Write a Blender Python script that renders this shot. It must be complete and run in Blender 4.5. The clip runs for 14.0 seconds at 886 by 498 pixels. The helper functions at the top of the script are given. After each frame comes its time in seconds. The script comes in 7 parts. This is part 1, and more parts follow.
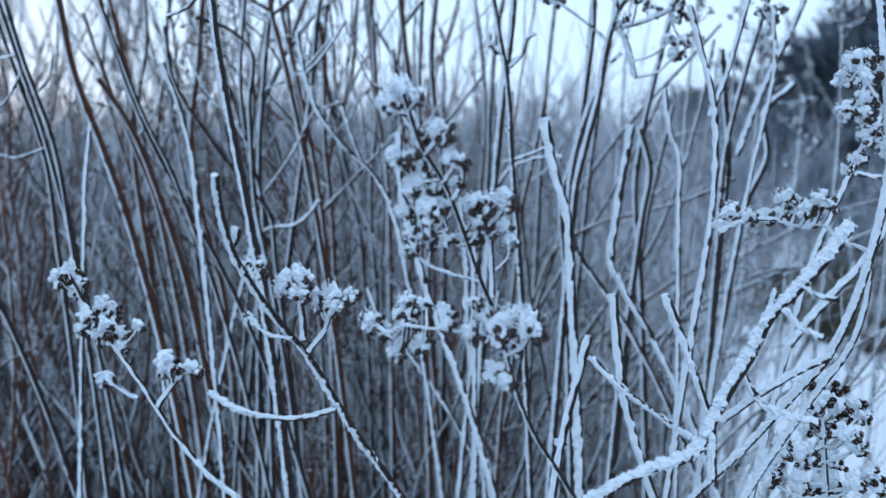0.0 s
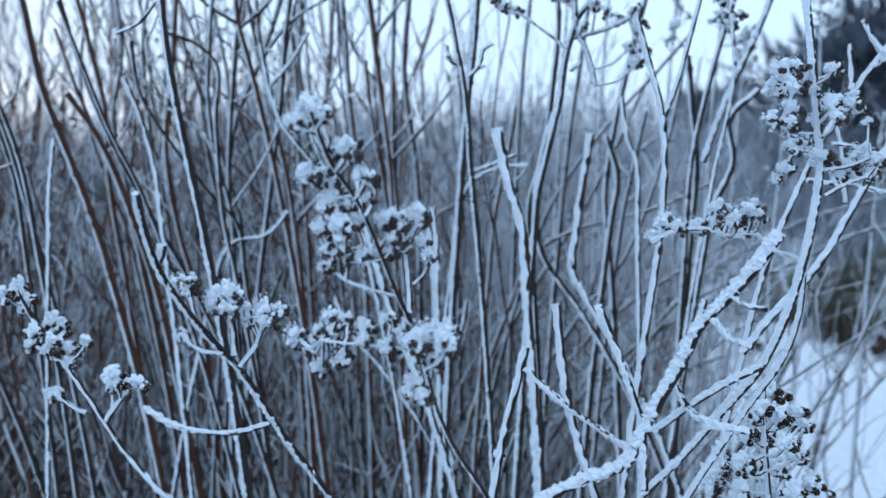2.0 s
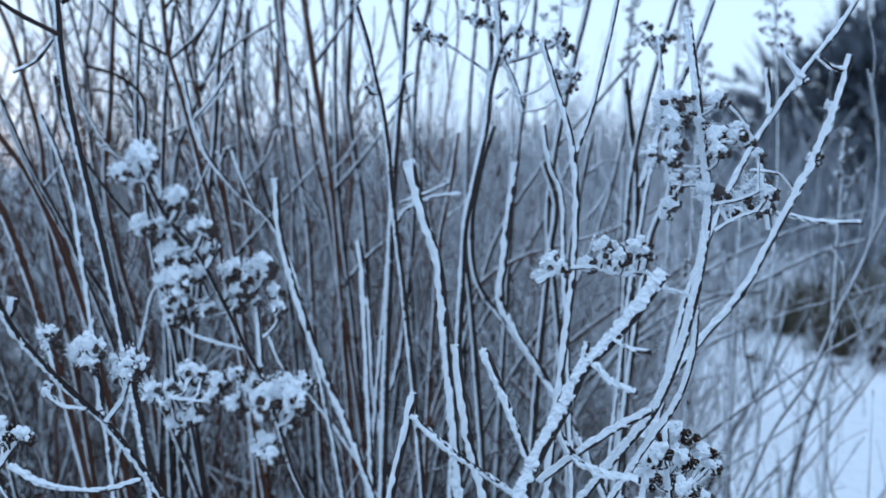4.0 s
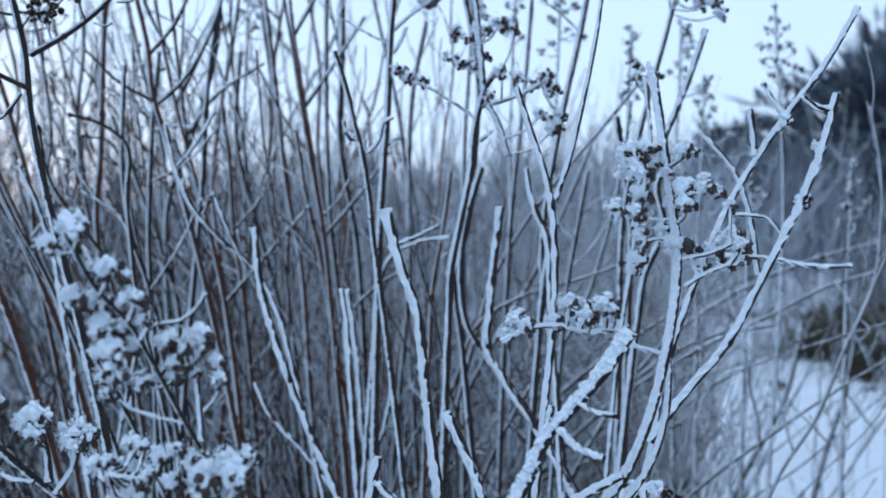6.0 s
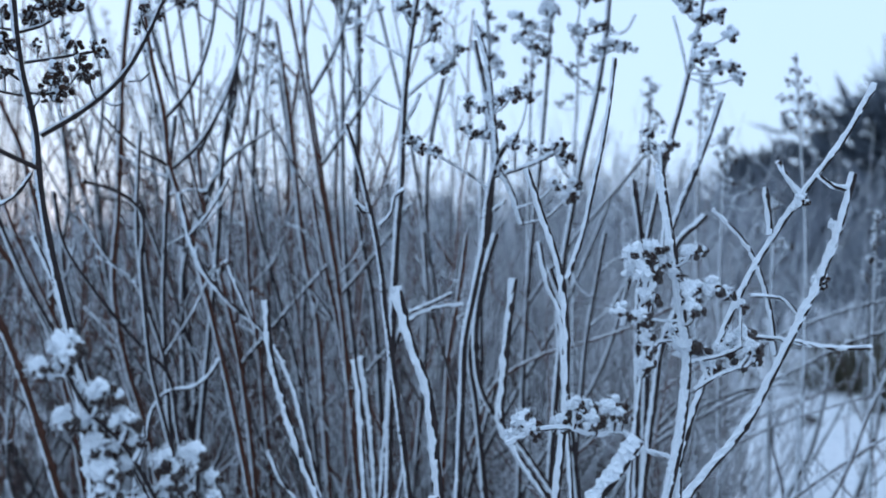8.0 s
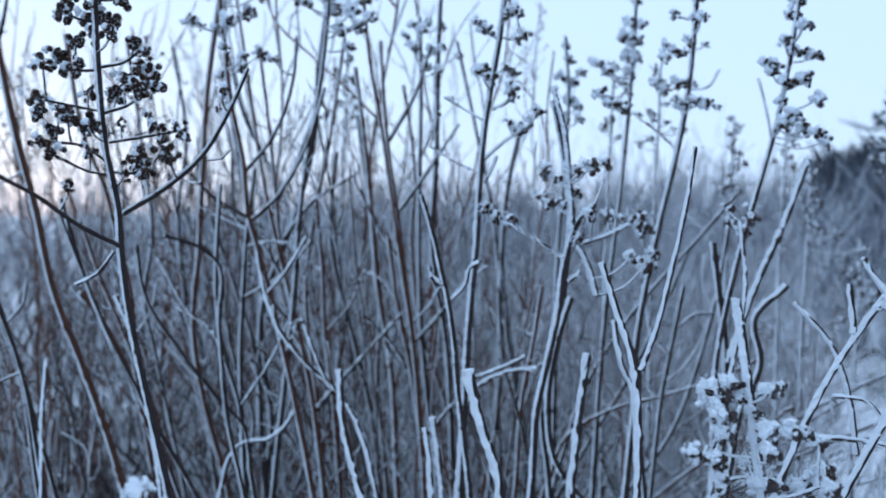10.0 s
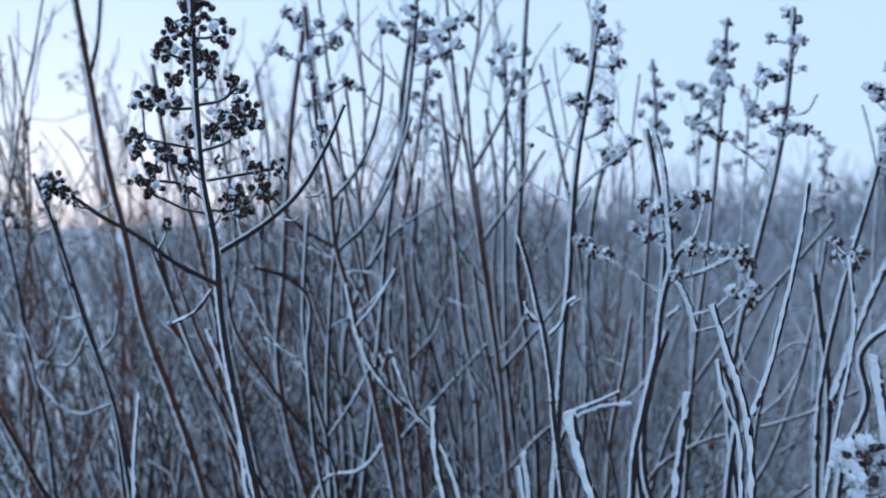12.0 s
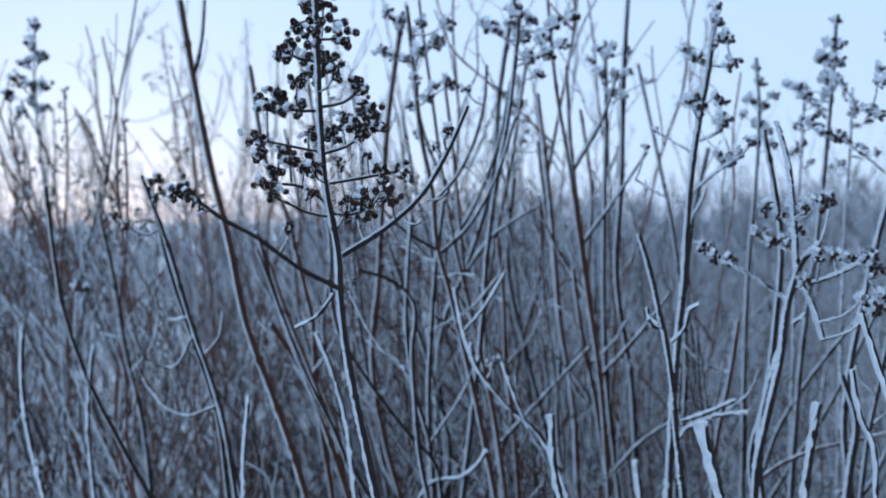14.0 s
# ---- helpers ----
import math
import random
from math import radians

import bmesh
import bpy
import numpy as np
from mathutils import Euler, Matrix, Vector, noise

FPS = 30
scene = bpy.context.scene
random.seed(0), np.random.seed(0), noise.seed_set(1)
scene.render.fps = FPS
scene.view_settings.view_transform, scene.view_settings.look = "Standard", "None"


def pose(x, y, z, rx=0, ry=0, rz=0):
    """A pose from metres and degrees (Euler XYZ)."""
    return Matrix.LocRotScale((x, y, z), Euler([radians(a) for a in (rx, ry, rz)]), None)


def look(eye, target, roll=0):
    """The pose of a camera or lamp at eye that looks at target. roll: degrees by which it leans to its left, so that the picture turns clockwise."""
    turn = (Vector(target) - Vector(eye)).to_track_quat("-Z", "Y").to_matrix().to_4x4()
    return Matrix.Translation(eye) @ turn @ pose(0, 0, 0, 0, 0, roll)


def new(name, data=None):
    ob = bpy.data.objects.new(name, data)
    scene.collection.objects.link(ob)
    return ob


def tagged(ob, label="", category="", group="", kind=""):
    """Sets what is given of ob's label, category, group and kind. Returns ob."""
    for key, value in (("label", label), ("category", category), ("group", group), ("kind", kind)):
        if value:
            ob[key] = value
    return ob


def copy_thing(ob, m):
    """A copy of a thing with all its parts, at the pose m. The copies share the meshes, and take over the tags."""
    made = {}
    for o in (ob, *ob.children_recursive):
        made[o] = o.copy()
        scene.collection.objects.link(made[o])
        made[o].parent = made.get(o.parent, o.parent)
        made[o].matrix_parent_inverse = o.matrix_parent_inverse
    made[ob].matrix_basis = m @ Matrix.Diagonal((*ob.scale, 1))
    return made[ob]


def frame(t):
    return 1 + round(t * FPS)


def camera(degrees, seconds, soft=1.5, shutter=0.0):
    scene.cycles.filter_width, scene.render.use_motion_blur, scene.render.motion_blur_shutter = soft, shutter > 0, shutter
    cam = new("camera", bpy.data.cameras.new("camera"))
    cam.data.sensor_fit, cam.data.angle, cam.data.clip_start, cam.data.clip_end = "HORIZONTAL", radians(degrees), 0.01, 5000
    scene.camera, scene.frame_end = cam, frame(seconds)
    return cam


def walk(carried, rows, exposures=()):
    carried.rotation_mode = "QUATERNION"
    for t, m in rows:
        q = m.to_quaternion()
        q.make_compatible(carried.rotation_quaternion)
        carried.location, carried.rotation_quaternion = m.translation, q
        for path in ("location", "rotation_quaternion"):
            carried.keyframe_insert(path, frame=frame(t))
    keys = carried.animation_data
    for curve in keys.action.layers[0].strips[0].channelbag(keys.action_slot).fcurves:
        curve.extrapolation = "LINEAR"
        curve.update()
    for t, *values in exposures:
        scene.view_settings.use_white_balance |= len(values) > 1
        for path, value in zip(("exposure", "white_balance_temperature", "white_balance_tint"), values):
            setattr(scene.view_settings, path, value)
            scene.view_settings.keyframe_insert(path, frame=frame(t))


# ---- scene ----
cam = camera(46.0, 14.0, soft=1.6)
cam.data.dof.use_dof = True
cam.data.dof.focus_distance = 0.50
cam.data.dof.aperture_fstop = 11.5
PATH = [
    (0, (0.1097, 0.0660, 1.0112), (-0.0129, 2.0516, 0.8053), 1.08),
    (0.5, (0.1167, 0.0730, 1.0096), (-0.0225, 2.0570, 0.7992), 1.01),
    (1, (0.1215, 0.0732, 1.0110), (-0.0254, 2.0570, 0.8042), 0.90),
    (1.5, (0.1292, 0.0710, 1.0132), (-0.0229, 2.0549, 0.8105), 0.56),
    (2, (0.1463, 0.0668, 1.0158), (-0.0002, 2.0517, 0.8186), 0.33),
    (2.5, (0.1590, 0.0625, 1.0177), (0.0269, 2.0488, 0.8249), 0.43),
    (3, (0.1744, 0.0709, 1.0211), (0.0403, 2.0577, 0.8348), 0.13),
    (5.5, (0.2244, 0.1069, 1.0327), (0.0326, 2.0932, 0.9052), -1.92),
    (6, (0.2277, 0.1103, 1.0373), (0.0261, 2.0966, 0.9243), -1.79),
    (6.5, (0.2313, 0.1121, 1.0425), (0.0242, 2.0991, 0.9513), -1.80),
    (7, (0.2335, 0.1134, 1.0484), (0.0110, 2.0992, 0.9728), -2.18),
    (7.5, (0.2361, 0.1145, 1.0569), (0.0004, 2.0990, 0.9899), -2.21),
    (8, (0.2373, 0.1197, 1.0674), (-0.0135, 2.1026, 1.0067), -1.95),
    (10.5, (0.2408, 0.1244, 1.1345), (-0.1916, 2.0754, 1.0531), -0.79),
    (11, (0.2339, 0.1211, 1.1402), (-0.2243, 2.0667, 1.0713), -0.67),
    (11.5, (0.2240, 0.1272, 1.1402), (-0.2607, 2.0665, 1.0745), -1.01),
    (12, (0.2163, 0.1323, 1.1398), (-0.2963, 2.0647, 1.0825), -1.18),
    (12.5, (0.2047, 0.1372, 1.1408), (-0.3421, 2.0601, 1.0821), -1.29),
    (13, (0.1958, 0.1417, 1.1418), (-0.3828, 2.0552, 1.0809), -1.31),
    (13.5, (0.1851, 0.1380, 1.1434), (-0.4099, 2.0466, 1.0867), -1.09),
    (14, (0.1719, 0.1324, 1.1439), (-0.4357, 2.0370, 1.0853), -1.02),
]
walk(cam, [(t, look(eye, target, roll)) for t, eye, target, roll in PATH], [(0, 0.46, 6355, 10), (3.2, 0.44, 6345, 10), (6, 0.31, 6340, 12), (8.2, 0.28, 6310, 12), (10.8, 0.26, 6290, 13), (12, 0.13, 6270, 13), (14, 0.09, 6270, 13)])

# ---- sky and light: clear dusk, sun just over the horizon ahead to the left ----
SUN_EL, SUN_AZ = 5.0, -36.0
world = bpy.data.worlds.new("dusk")
scene.world = world
world.use_nodes = True
wn = world.node_tree
sky = wn.nodes.new("ShaderNodeTexSky")
sky.sky_type, sky.sun_disc = "NISHITA", False
sky.sun_elevation, sky.sun_rotation = radians(SUN_EL), radians(SUN_AZ)
sky.altitude, sky.air_density, sky.dust_density, sky.ozone_density = 0, 1.0, 1.0, 3.0
wn.nodes["Background"].inputs["Strength"].default_value = 0.15
veil = wn.nodes.new("ShaderNodeMixRGB")  # thin even cloud over the clear sky
veil.inputs["Fac"].default_value = 0.91
veil.inputs["Color2"].default_value = (3.85, 5.25, 7.1, 1)
wn.links.new(sky.outputs[0], veil.inputs["Color1"])
wn.links.new(veil.outputs[0], wn.nodes["Background"].inputs["Color"])
lamp = bpy.data.lights.new("sun", "SUN")
lamp.energy, lamp.angle, lamp.color = 0.3, radians(20), (1.0, 0.86, 0.74)
sun = new("sun", lamp)
az, el = radians(SUN_AZ), radians(SUN_EL)
sun.matrix_world = look((0, 0, 10), Vector((0, 0, 10)) - Vector((math.sin(az) * math.cos(el), math.cos(az) * math.cos(el), math.sin(el))))


# ---- materials ----
def material(name, low, high, rough, scale, bump=0.3, fine=None, spec=0.3, islands=0.0, subsurface=0.0, dust=0.0):
    """Two scales of noise between two colours, bump, and colour shifts from piece to piece; dust: share of hoar frost grains on it."""
    m = bpy.data.materials.new(name)
    m.use_nodes = True
    n, l = m.node_tree.nodes, m.node_tree.links
    b = n["Principled BSDF"]
    co = n.new("ShaderNodeTexCoord")
    big, small = n.new("ShaderNodeTexNoise"), n.new("ShaderNodeTexNoise")
    big.inputs["Scale"].default_value, small.inputs["Scale"].default_value = scale, fine or scale * 7
    big.inputs["Detail"].default_value, small.inputs["Detail"].default_value = 3, 2
    mix = n.new("ShaderNodeMath")
    mix.operation = "MULTIPLY_ADD"
    mix.inputs[1].default_value = 0.55
    half = n.new("ShaderNodeMath")
    half.operation = "MULTIPLY"
    half.inputs[1].default_value = 0.45
    ramp = n.new("ShaderNodeValToRGB")
    ramp.color_ramp.elements[0].position, ramp.color_ramp.elements[1].position = 0.3, 0.7
    ramp.color_ramp.elements[0].color, ramp.color_ramp.elements[1].color = (*low, 1), (*high, 1)
    for tex in (big, small):
        l.new(co.outputs["Object"], tex.inputs["Vector"])
    l.new(big.outputs[0], half.inputs[0])
    l.new(small.outputs[0], mix.inputs[0])
    l.new(half.outputs[0], mix.inputs[2])
    l.new(mix.outputs[0], ramp.inputs["Fac"])
    colour = ramp.outputs[0]
    if islands:
        geo, hsv, amount = n.new("ShaderNodeNewGeometry"), n.new("ShaderNodeHueSaturation"), n.new("ShaderNodeMapRange")
        amount.inputs["To Min"].default_value, amount.inputs["To Max"].default_value = 1 - islands, 1 + islands
        l.new(geo.outputs["Random Per Island"], amount.inputs["Value"])
        l.new(amount.outputs[0], hsv.inputs["Value"])
        l.new(colour, hsv.inputs["Color"])
        colour = hsv.outputs[0]
    if dust:
        grain, cut, over = n.new("ShaderNodeTexNoise"), n.new("ShaderNodeMapRange"), n.new("ShaderNodeMixRGB")
        grain.inputs["Scale"].default_value, grain.inputs["Detail"].default_value = 900, 2
        cut.inputs["From Min"].default_value, cut.inputs["From Max"].default_value = 0.62 - dust * 0.4, 0.7 - dust * 0.4
        over.inputs["Color2"].default_value = (0.72, 0.77, 0.83, 1)
        l.new(co.outputs["Object"], grain.inputs["Vector"])
        l.new(grain.outputs[0], cut.inputs["Value"])
        l.new(cut.outputs[0], over.inputs["Fac"])
        l.new(colour, over.inputs["Color1"])
        colour = over.outputs[0]
    l.new(colour, b.inputs["Base Color"])
    b.inputs["Roughness"].default_value = rough
    b.inputs["Specular IOR Level"].default_value = spec
    if bump:
        relief = n.new("ShaderNodeBump")
        relief.inputs["Strength"].default_value, relief.inputs["Distance"].default_value = bump, 0.3 / scale
        l.new(mix.outputs[0], relief.inputs["Height"])
        l.new(relief.outputs[0], b.inputs["Normal"])
    return m


FROST = material("hoar_frost", (0.67, 0.72, 0.77), (0.84, 0.88, 0.91), 0.55, 350, 0.5, 1800, 0.4)
BARK = material("dark_bark", (0.014, 0.011, 0.012), (0.050, 0.036, 0.034), 0.75, 120, 0.5, 900, 0.15)
RED = material("red_brown_bark", (0.030, 0.012, 0.008), (0.10, 0.040, 0.024), 0.65, 90, 0.4, 700, 0.2)
SEED = material("dry_seed_capsules", (0.010, 0.006, 0.005), (0.055, 0.028, 0.018), 0.8, 300, 0.5, 1500, 0.12, islands=0.35, dust=0.05)
SNOW = material("snow", (0.74, 0.78, 0.83), (0.88, 0.90, 0.93), 0.6, 1.2, 0.35, 22, 0.3)
GRASS = material("dry_grass", (0.030, 0.028, 0.020), (0.12, 0.105, 0.07), 0.8, 3, 0.0, 40, 0.2, islands=0.4)
def frosted_bark(name, barks, cover, grain):
    """Bark with hoar frost caught on its windward side, ragged at the edge; each piece has its own tone."""
    m = bpy.data.materials.new(name)
    m.use_nodes = True
    n, l = m.node_tree.nodes, m.node_tree.links
    b = n["Principled BSDF"]
    geo, co, info = n.new("ShaderNodeNewGeometry"), n.new("ShaderNodeTexCoord"), n.new("ShaderNodeObjectInfo")
    dot, noise_a, add, cut = n.new("ShaderNodeVectorMath"), n.new("ShaderNodeTexNoise"), n.new("ShaderNodeMath"), n.new("ShaderNodeMapRange")
    dot.operation = "DOT_PRODUCT"
    dot.inputs[1].default_value = (-0.85, -0.1, 0.45)
    noise_a.inputs["Scale"].default_value, noise_a.inputs["Detail"].default_value = grain, 4
    add.operation = "MULTIPLY_ADD"
    add.inputs[1].default_value = 1.6
    cut.inputs["From Min"].default_value, cut.inputs["From Max"].default_value = 0.92 - cover, 1.08 - cover
    l.new(geo.outputs["Normal"], dot.inputs[0])
    l.new(co.outputs["Object"], noise_a.inputs["Vector"])
    l.new(noise_a.outputs[0], add.inputs[0])
    l.new(dot.outputs["Value"], add.inputs[2])
    l.new(add.outputs[0], cut.inputs["Value"])
    tone = n.new("ShaderNodeValToRGB")
    tone.color_ramp.elements[0].color, tone.color_ramp.elements[1].color = (*barks[0], 1), (*barks[-1], 1)
    for k, c in enumerate(barks[1:-1]):
        tone.color_ramp.elements.new((k + 1) / (len(barks) - 1)).color = (*c, 1)
    both = n.new("ShaderNodeMath")
    both.operation = "ADD"
    wrap = n.new("ShaderNodeMath")
    wrap.operation = "FRACT"
    l.new(info.outputs["Random"], both.inputs[0])
    l.new(geo.outputs["Random Per Island"], both.inputs[1])
    l.new(both.outputs[0], wrap.inputs[0])
    l.new(wrap.outputs[0], tone.inputs["Fac"])
    white, mix = n.new("ShaderNodeValToRGB"), n.new("ShaderNodeMixRGB")
    white.color_ramp.elements[0].color, white.color_ramp.elements[1].color = (0.55, 0.60, 0.66, 1), (0.84, 0.88, 0.92, 1)
    l.new(noise_a.outputs[0], white.inputs["Fac"])
    l.new(cut.outputs[0], mix.inputs["Fac"])
    l.new(tone.outputs[0], mix.inputs["Color1"])
    l.new(white.outputs[0], mix.inputs["Color2"])
    l.new(mix.outputs[0], b.inputs["Base Color"])
    b.inputs["Roughness"].default_value = 0.65
    relief = n.new("ShaderNodeBump")
    relief.inputs["Strength"].default_value, relief.inputs["Distance"].default_value = 0.6, 0.4 / grain
    l.new(cut.outputs[0], relief.inputs["Height"])
    l.new(relief.outputs[0], b.inputs["Normal"])
    return m


BARKS = [(0.012, 0.010, 0.012), (0.026, 0.017, 0.014), (0.062, 0.024, 0.014), (0.016, 0.012, 0.014), (0.042, 0.026, 0.018)]
CANE = frosted_bark("frosted_cane_bark", BARKS, -0.27, 260)
TWIG = frosted_bark("frosted_twig_bark", BARKS, 0.50, 300)
RED_CANE = frosted_bark("frosted_red_cane_bark", [(0.040, 0.016, 0.011), (0.120, 0.040, 0.020), (0.060, 0.022, 0.013), (0.140, 0.052, 0.026)], -0.40, 260)
# frost cover raised beyond the near canes' so its paleness also paints haze
FAR_CANE = frosted_bark("frost_haze_thicket_bark", BARKS, 0.26, 60)
# brown undergrowth and leaves; the shade under the canes is put into their dark colours
SHADE_UNDER = frosted_bark("shade_dark_undergrowth_bark", BARKS, -0.42, 80)
SHADE_LITTER = material("shade_dark_leaf_litter", (0.012, 0.009, 0.008), (0.055, 0.036, 0.024), 0.9, 9, 0.6, 70, 0.1, islands=0.3)
# blue-grey of the far brushwood holds both its frost and painted distance haze
FAR_TWIG = material("frost_haze_far_twigs", (0.06, 0.065, 0.075), (0.30, 0.33, 0.38), 0.8, 1.5, 0.0, 9, 0.2, islands=0.35)
# dark bush twigs lifted slightly to blue-grey, with distance haze in the colour
DARK_TREE = material("dark_far_twigs", (0.026, 0.034, 0.046), (0.16, 0.185, 0.22), 0.85, 0.8, 0.0, 6, 0.2, islands=0.45)

# ---- geometry tools ----
rng = np.random.default_rng(7)
SIDE = np.array([-0.86, -0.13, 0.42])
SIDE /= np.linalg.norm(SIDE)


def mesh(name, verts, faces, mat, smooth=False):
    me = bpy.data.meshes.new(name)
    me.from_pydata(np.asarray(verts).tolist(), [], faces)
    me.materials.append(mat)
    if smooth:
        me.polygons.foreach_set("use_smooth", [True] * len(me.polygons))
    me.update()
    return me


def part(name, me, parent, label=""):
    ob = new(name, me)
    ob.parent = parent
    return tagged(ob, label) if label else ob


def spline(pts, fine, coarse, floor=0.72):
    """Points along a smooth line through pts: close together above the floor height, wide apart under it."""
    p = np.array(pts, float)
    q = np.vstack([2 * p[0] - p[1], p, 2 * p[-1] - p[-2]])
    out = []
    for a, b, c, d in zip(q, q[1:], q[2:], q[3:]):
        l0, l1, l2 = (np.linalg.norm(v) + 1e-9 for v in (b - a, c - b, d - c))
        m1 = (l1 * (b - a) / l0 + l0 * (c - b) / l1) / (l0 + l1) * l1
        m2 = (l2 * (c - b) / l1 + l1 * (d - c) / l2) / (l1 + l2) * l1
        step = fine if max(b[2], c[2]) > floor else coarse
        t = np.linspace(0, 1, max(2, int(l1 / step)), endpoint=False)[:, None]
        out.append((2 * t**3 - 3 * t**2 + 1) * b + (t**3 - 2 * t**2 + t) * m1 + (3 * t**2 - 2 * t**3) * c + (t**3 - t**2) * m2)
    return np.vstack(out + [p[-1:]])


def smooth_random(n, every):
    k = max(2, n // max(1, every) + 2)
    return np.interp(np.linspace(0, k - 1, n), np.arange(k), rng.random(k))


def tube(line, radii, sides, jag=0.0, shift=None, seed=None):
    """Rings round a line, closed at both ends; jag roughens the skin; shift moves each ring by that vector times its radius."""
    n = len(line)
    ahead = np.gradient(line, axis=0)
    ahead /= np.linalg.norm(ahead, axis=1, keepdims=True) + 1e-12
    ref = np.where(np.abs(ahead[:, 2:3]) > 0.9, [[0, 1.0, 0]], [[0, 0, 1.0]])
    u = np.cross(ahead, ref)
    u /= np.linalg.norm(u, axis=1, keepdims=True)
    v = np.cross(ahead, u)
    a = np.linspace(0, 2 * np.pi, sides, endpoint=False)
    a = np.repeat(a[None], n, 0) + (rng.uniform(-0.25, 0.25, (n, sides)) if jag else 0)
    r = np.repeat(np.asarray(radii)[:, None], sides, 1)
    if jag:
        rough = rng.random((n, sides)) ** 2
        patch = np.stack([smooth_random(n, 3) for _ in range(sides)], 1) if n > 12 else rough
        r = r * (1 + jag * (rough * 1.1 + patch * 0.35 - 0.42))
    centre = line if shift is None else line + np.asarray(shift) * np.asarray(radii)[:, None]
    verts = centre[:, None] + r[..., None] * (np.cos(a)[..., None] * u[:, None] + np.sin(a)[..., None] * v[:, None])
    i = np.arange(n - 1)[:, None] * sides
    j, k = np.arange(sides)[None], (np.arange(sides)[None] + 1) % sides
    faces = np.stack([i + j, i + k, i + sides + k, i + sides + j], -1).reshape(-1, 4).tolist()
    faces += [list(range(sides))[::-1], list(range((n - 1) * sides, n * sides))]
    return verts.reshape(-1, 3), faces


class Bag:
    """Gathers pieces into one mesh."""

    def __init__(self):
        self.v, self.f, self.n = [], [], 0

    def add(self, verts, faces):
        self.v.append(verts)
        self.f += [[i + self.n for i in f] for f in faces]
        self.n += len(verts)

    def mesh(self, name, mat, smooth=False):
        return mesh(name, np.vstack(self.v), self.f, mat, smooth)


def lump(level, jag, seed):
    """A knobbly lump of frost crystals, about 1 in radius."""
    bm = bmesh.new()
    bmesh.ops.create_icosphere(bm, subdivisions=level, radius=1)
    v = np.array([x.co for x in bm.verts])
    f = [[x.index for x in g.verts] for g in bm.faces]
    bm.free()
    g = np.random.default_rng(seed)
    s = np.zeros(len(v))
    for k in (2.2, 4.0, 7.5, 12.0):
        for _ in range(4):
            w = g.normal(size=3)
            s += np.cos(v @ w / np.linalg.norm(w) * k + g.uniform(0, 6.3)) * 0.28 / k**0.75
    s += jag * (g.random(len(v)) ** 3 - 0.15)
    return v * (1 + s)[:, None], f


LUMPS = {0: [lump(1, 0.4, 40 + k) for k in range(4)], 1: [lump(2, 0.55, k) for k in range(6)], 2: [lump(2, 0.75, 20 + k) for k in range(8)], 3: [lump(3, 0.5, 60 + k) for k in range(4)]}


def capsule():
    """A dried seed capsule: a round urn with a five-pointed open crown."""
    v, f = [(0, 0, -0.95)], []
    for r, z in ((0.62, -0.68), (0.92, -0.05), (0.74, 0.42)):
        v += [(r * math.cos(k * math.pi / 5), r * math.sin(k * math.pi / 5), z) for k in range(10)]
    v += [((0.80, 0.48)[k % 2] * math.cos(k * math.pi / 5), (0.80, 0.48)[k % 2] * math.sin(k * math.pi / 5), (0.95, 0.55)[k % 2]) for k in range(10)]
    v.append((0, 0, 0.15))
    f += [[0, 1 + (k + 1) % 10, 1 + k] for k in range(10)]
    for ring in range(3):
        a, b = 1 + 10 * ring, 11 + 10 * ring
        f += [[a + k, a + (k + 1) % 10, b + (k + 1) % 10, b + k] for k in range(10)]
    f += [[41, 31 + k, 31 + (k + 1) % 10] for k in range(10)]
    return np.array(v), f


def small_capsule():
    """The same urn with fewer sides, for heads farther off."""
    v = [(0, 0, -0.95)] + [(0.92 * math.cos(k * 1.2566), 0.92 * math.sin(k * 1.2566), -0.05) for k in range(5)]
    v += [(0.78 * math.cos(k * 1.2566 + 0.63), 0.78 * math.sin(k * 1.2566 + 0.63), 0.75) for k in range(5)] + [(0, 0, 0.2)]
    f = []
    for k in range(5):
        m = (k + 1) % 5
        f += [[0, 1 + m, 1 + k], [1 + k, 1 + m, 6 + k], [1 + m, 6 + m, 6 + k], [11, 6 + k, 6 + m]]
    return np.array(v), f


CAPSULE, SMALL_CAPSULE = capsule(), small_capsule()
CAPSULE_MESH = mesh("capsule", *CAPSULE, SEED)


def spin(g):
    q = g.normal(size=4)
    q /= np.linalg.norm(q)
    w, x, y, z = q
    return np.array([[1 - 2 * (y * y + z * z), 2 * (x * y - z * w), 2 * (x * z + y * w)], [2 * (x * y + z * w), 1 - 2 * (x * x + z * z), 2 * (y * z - x * w)], [2 * (x * z - y * w), 2 * (y * z + x * w), 1 - 2 * (x * x + y * y)]])


# ---- plants ----
LINES = {}


def plant(name, label, category="frosted shrub", group=""):
    ob = new(name)
    ob.empty_display_size = 0.02
    LINES[ob.name] = []
    return tagged(ob, label, category, group)


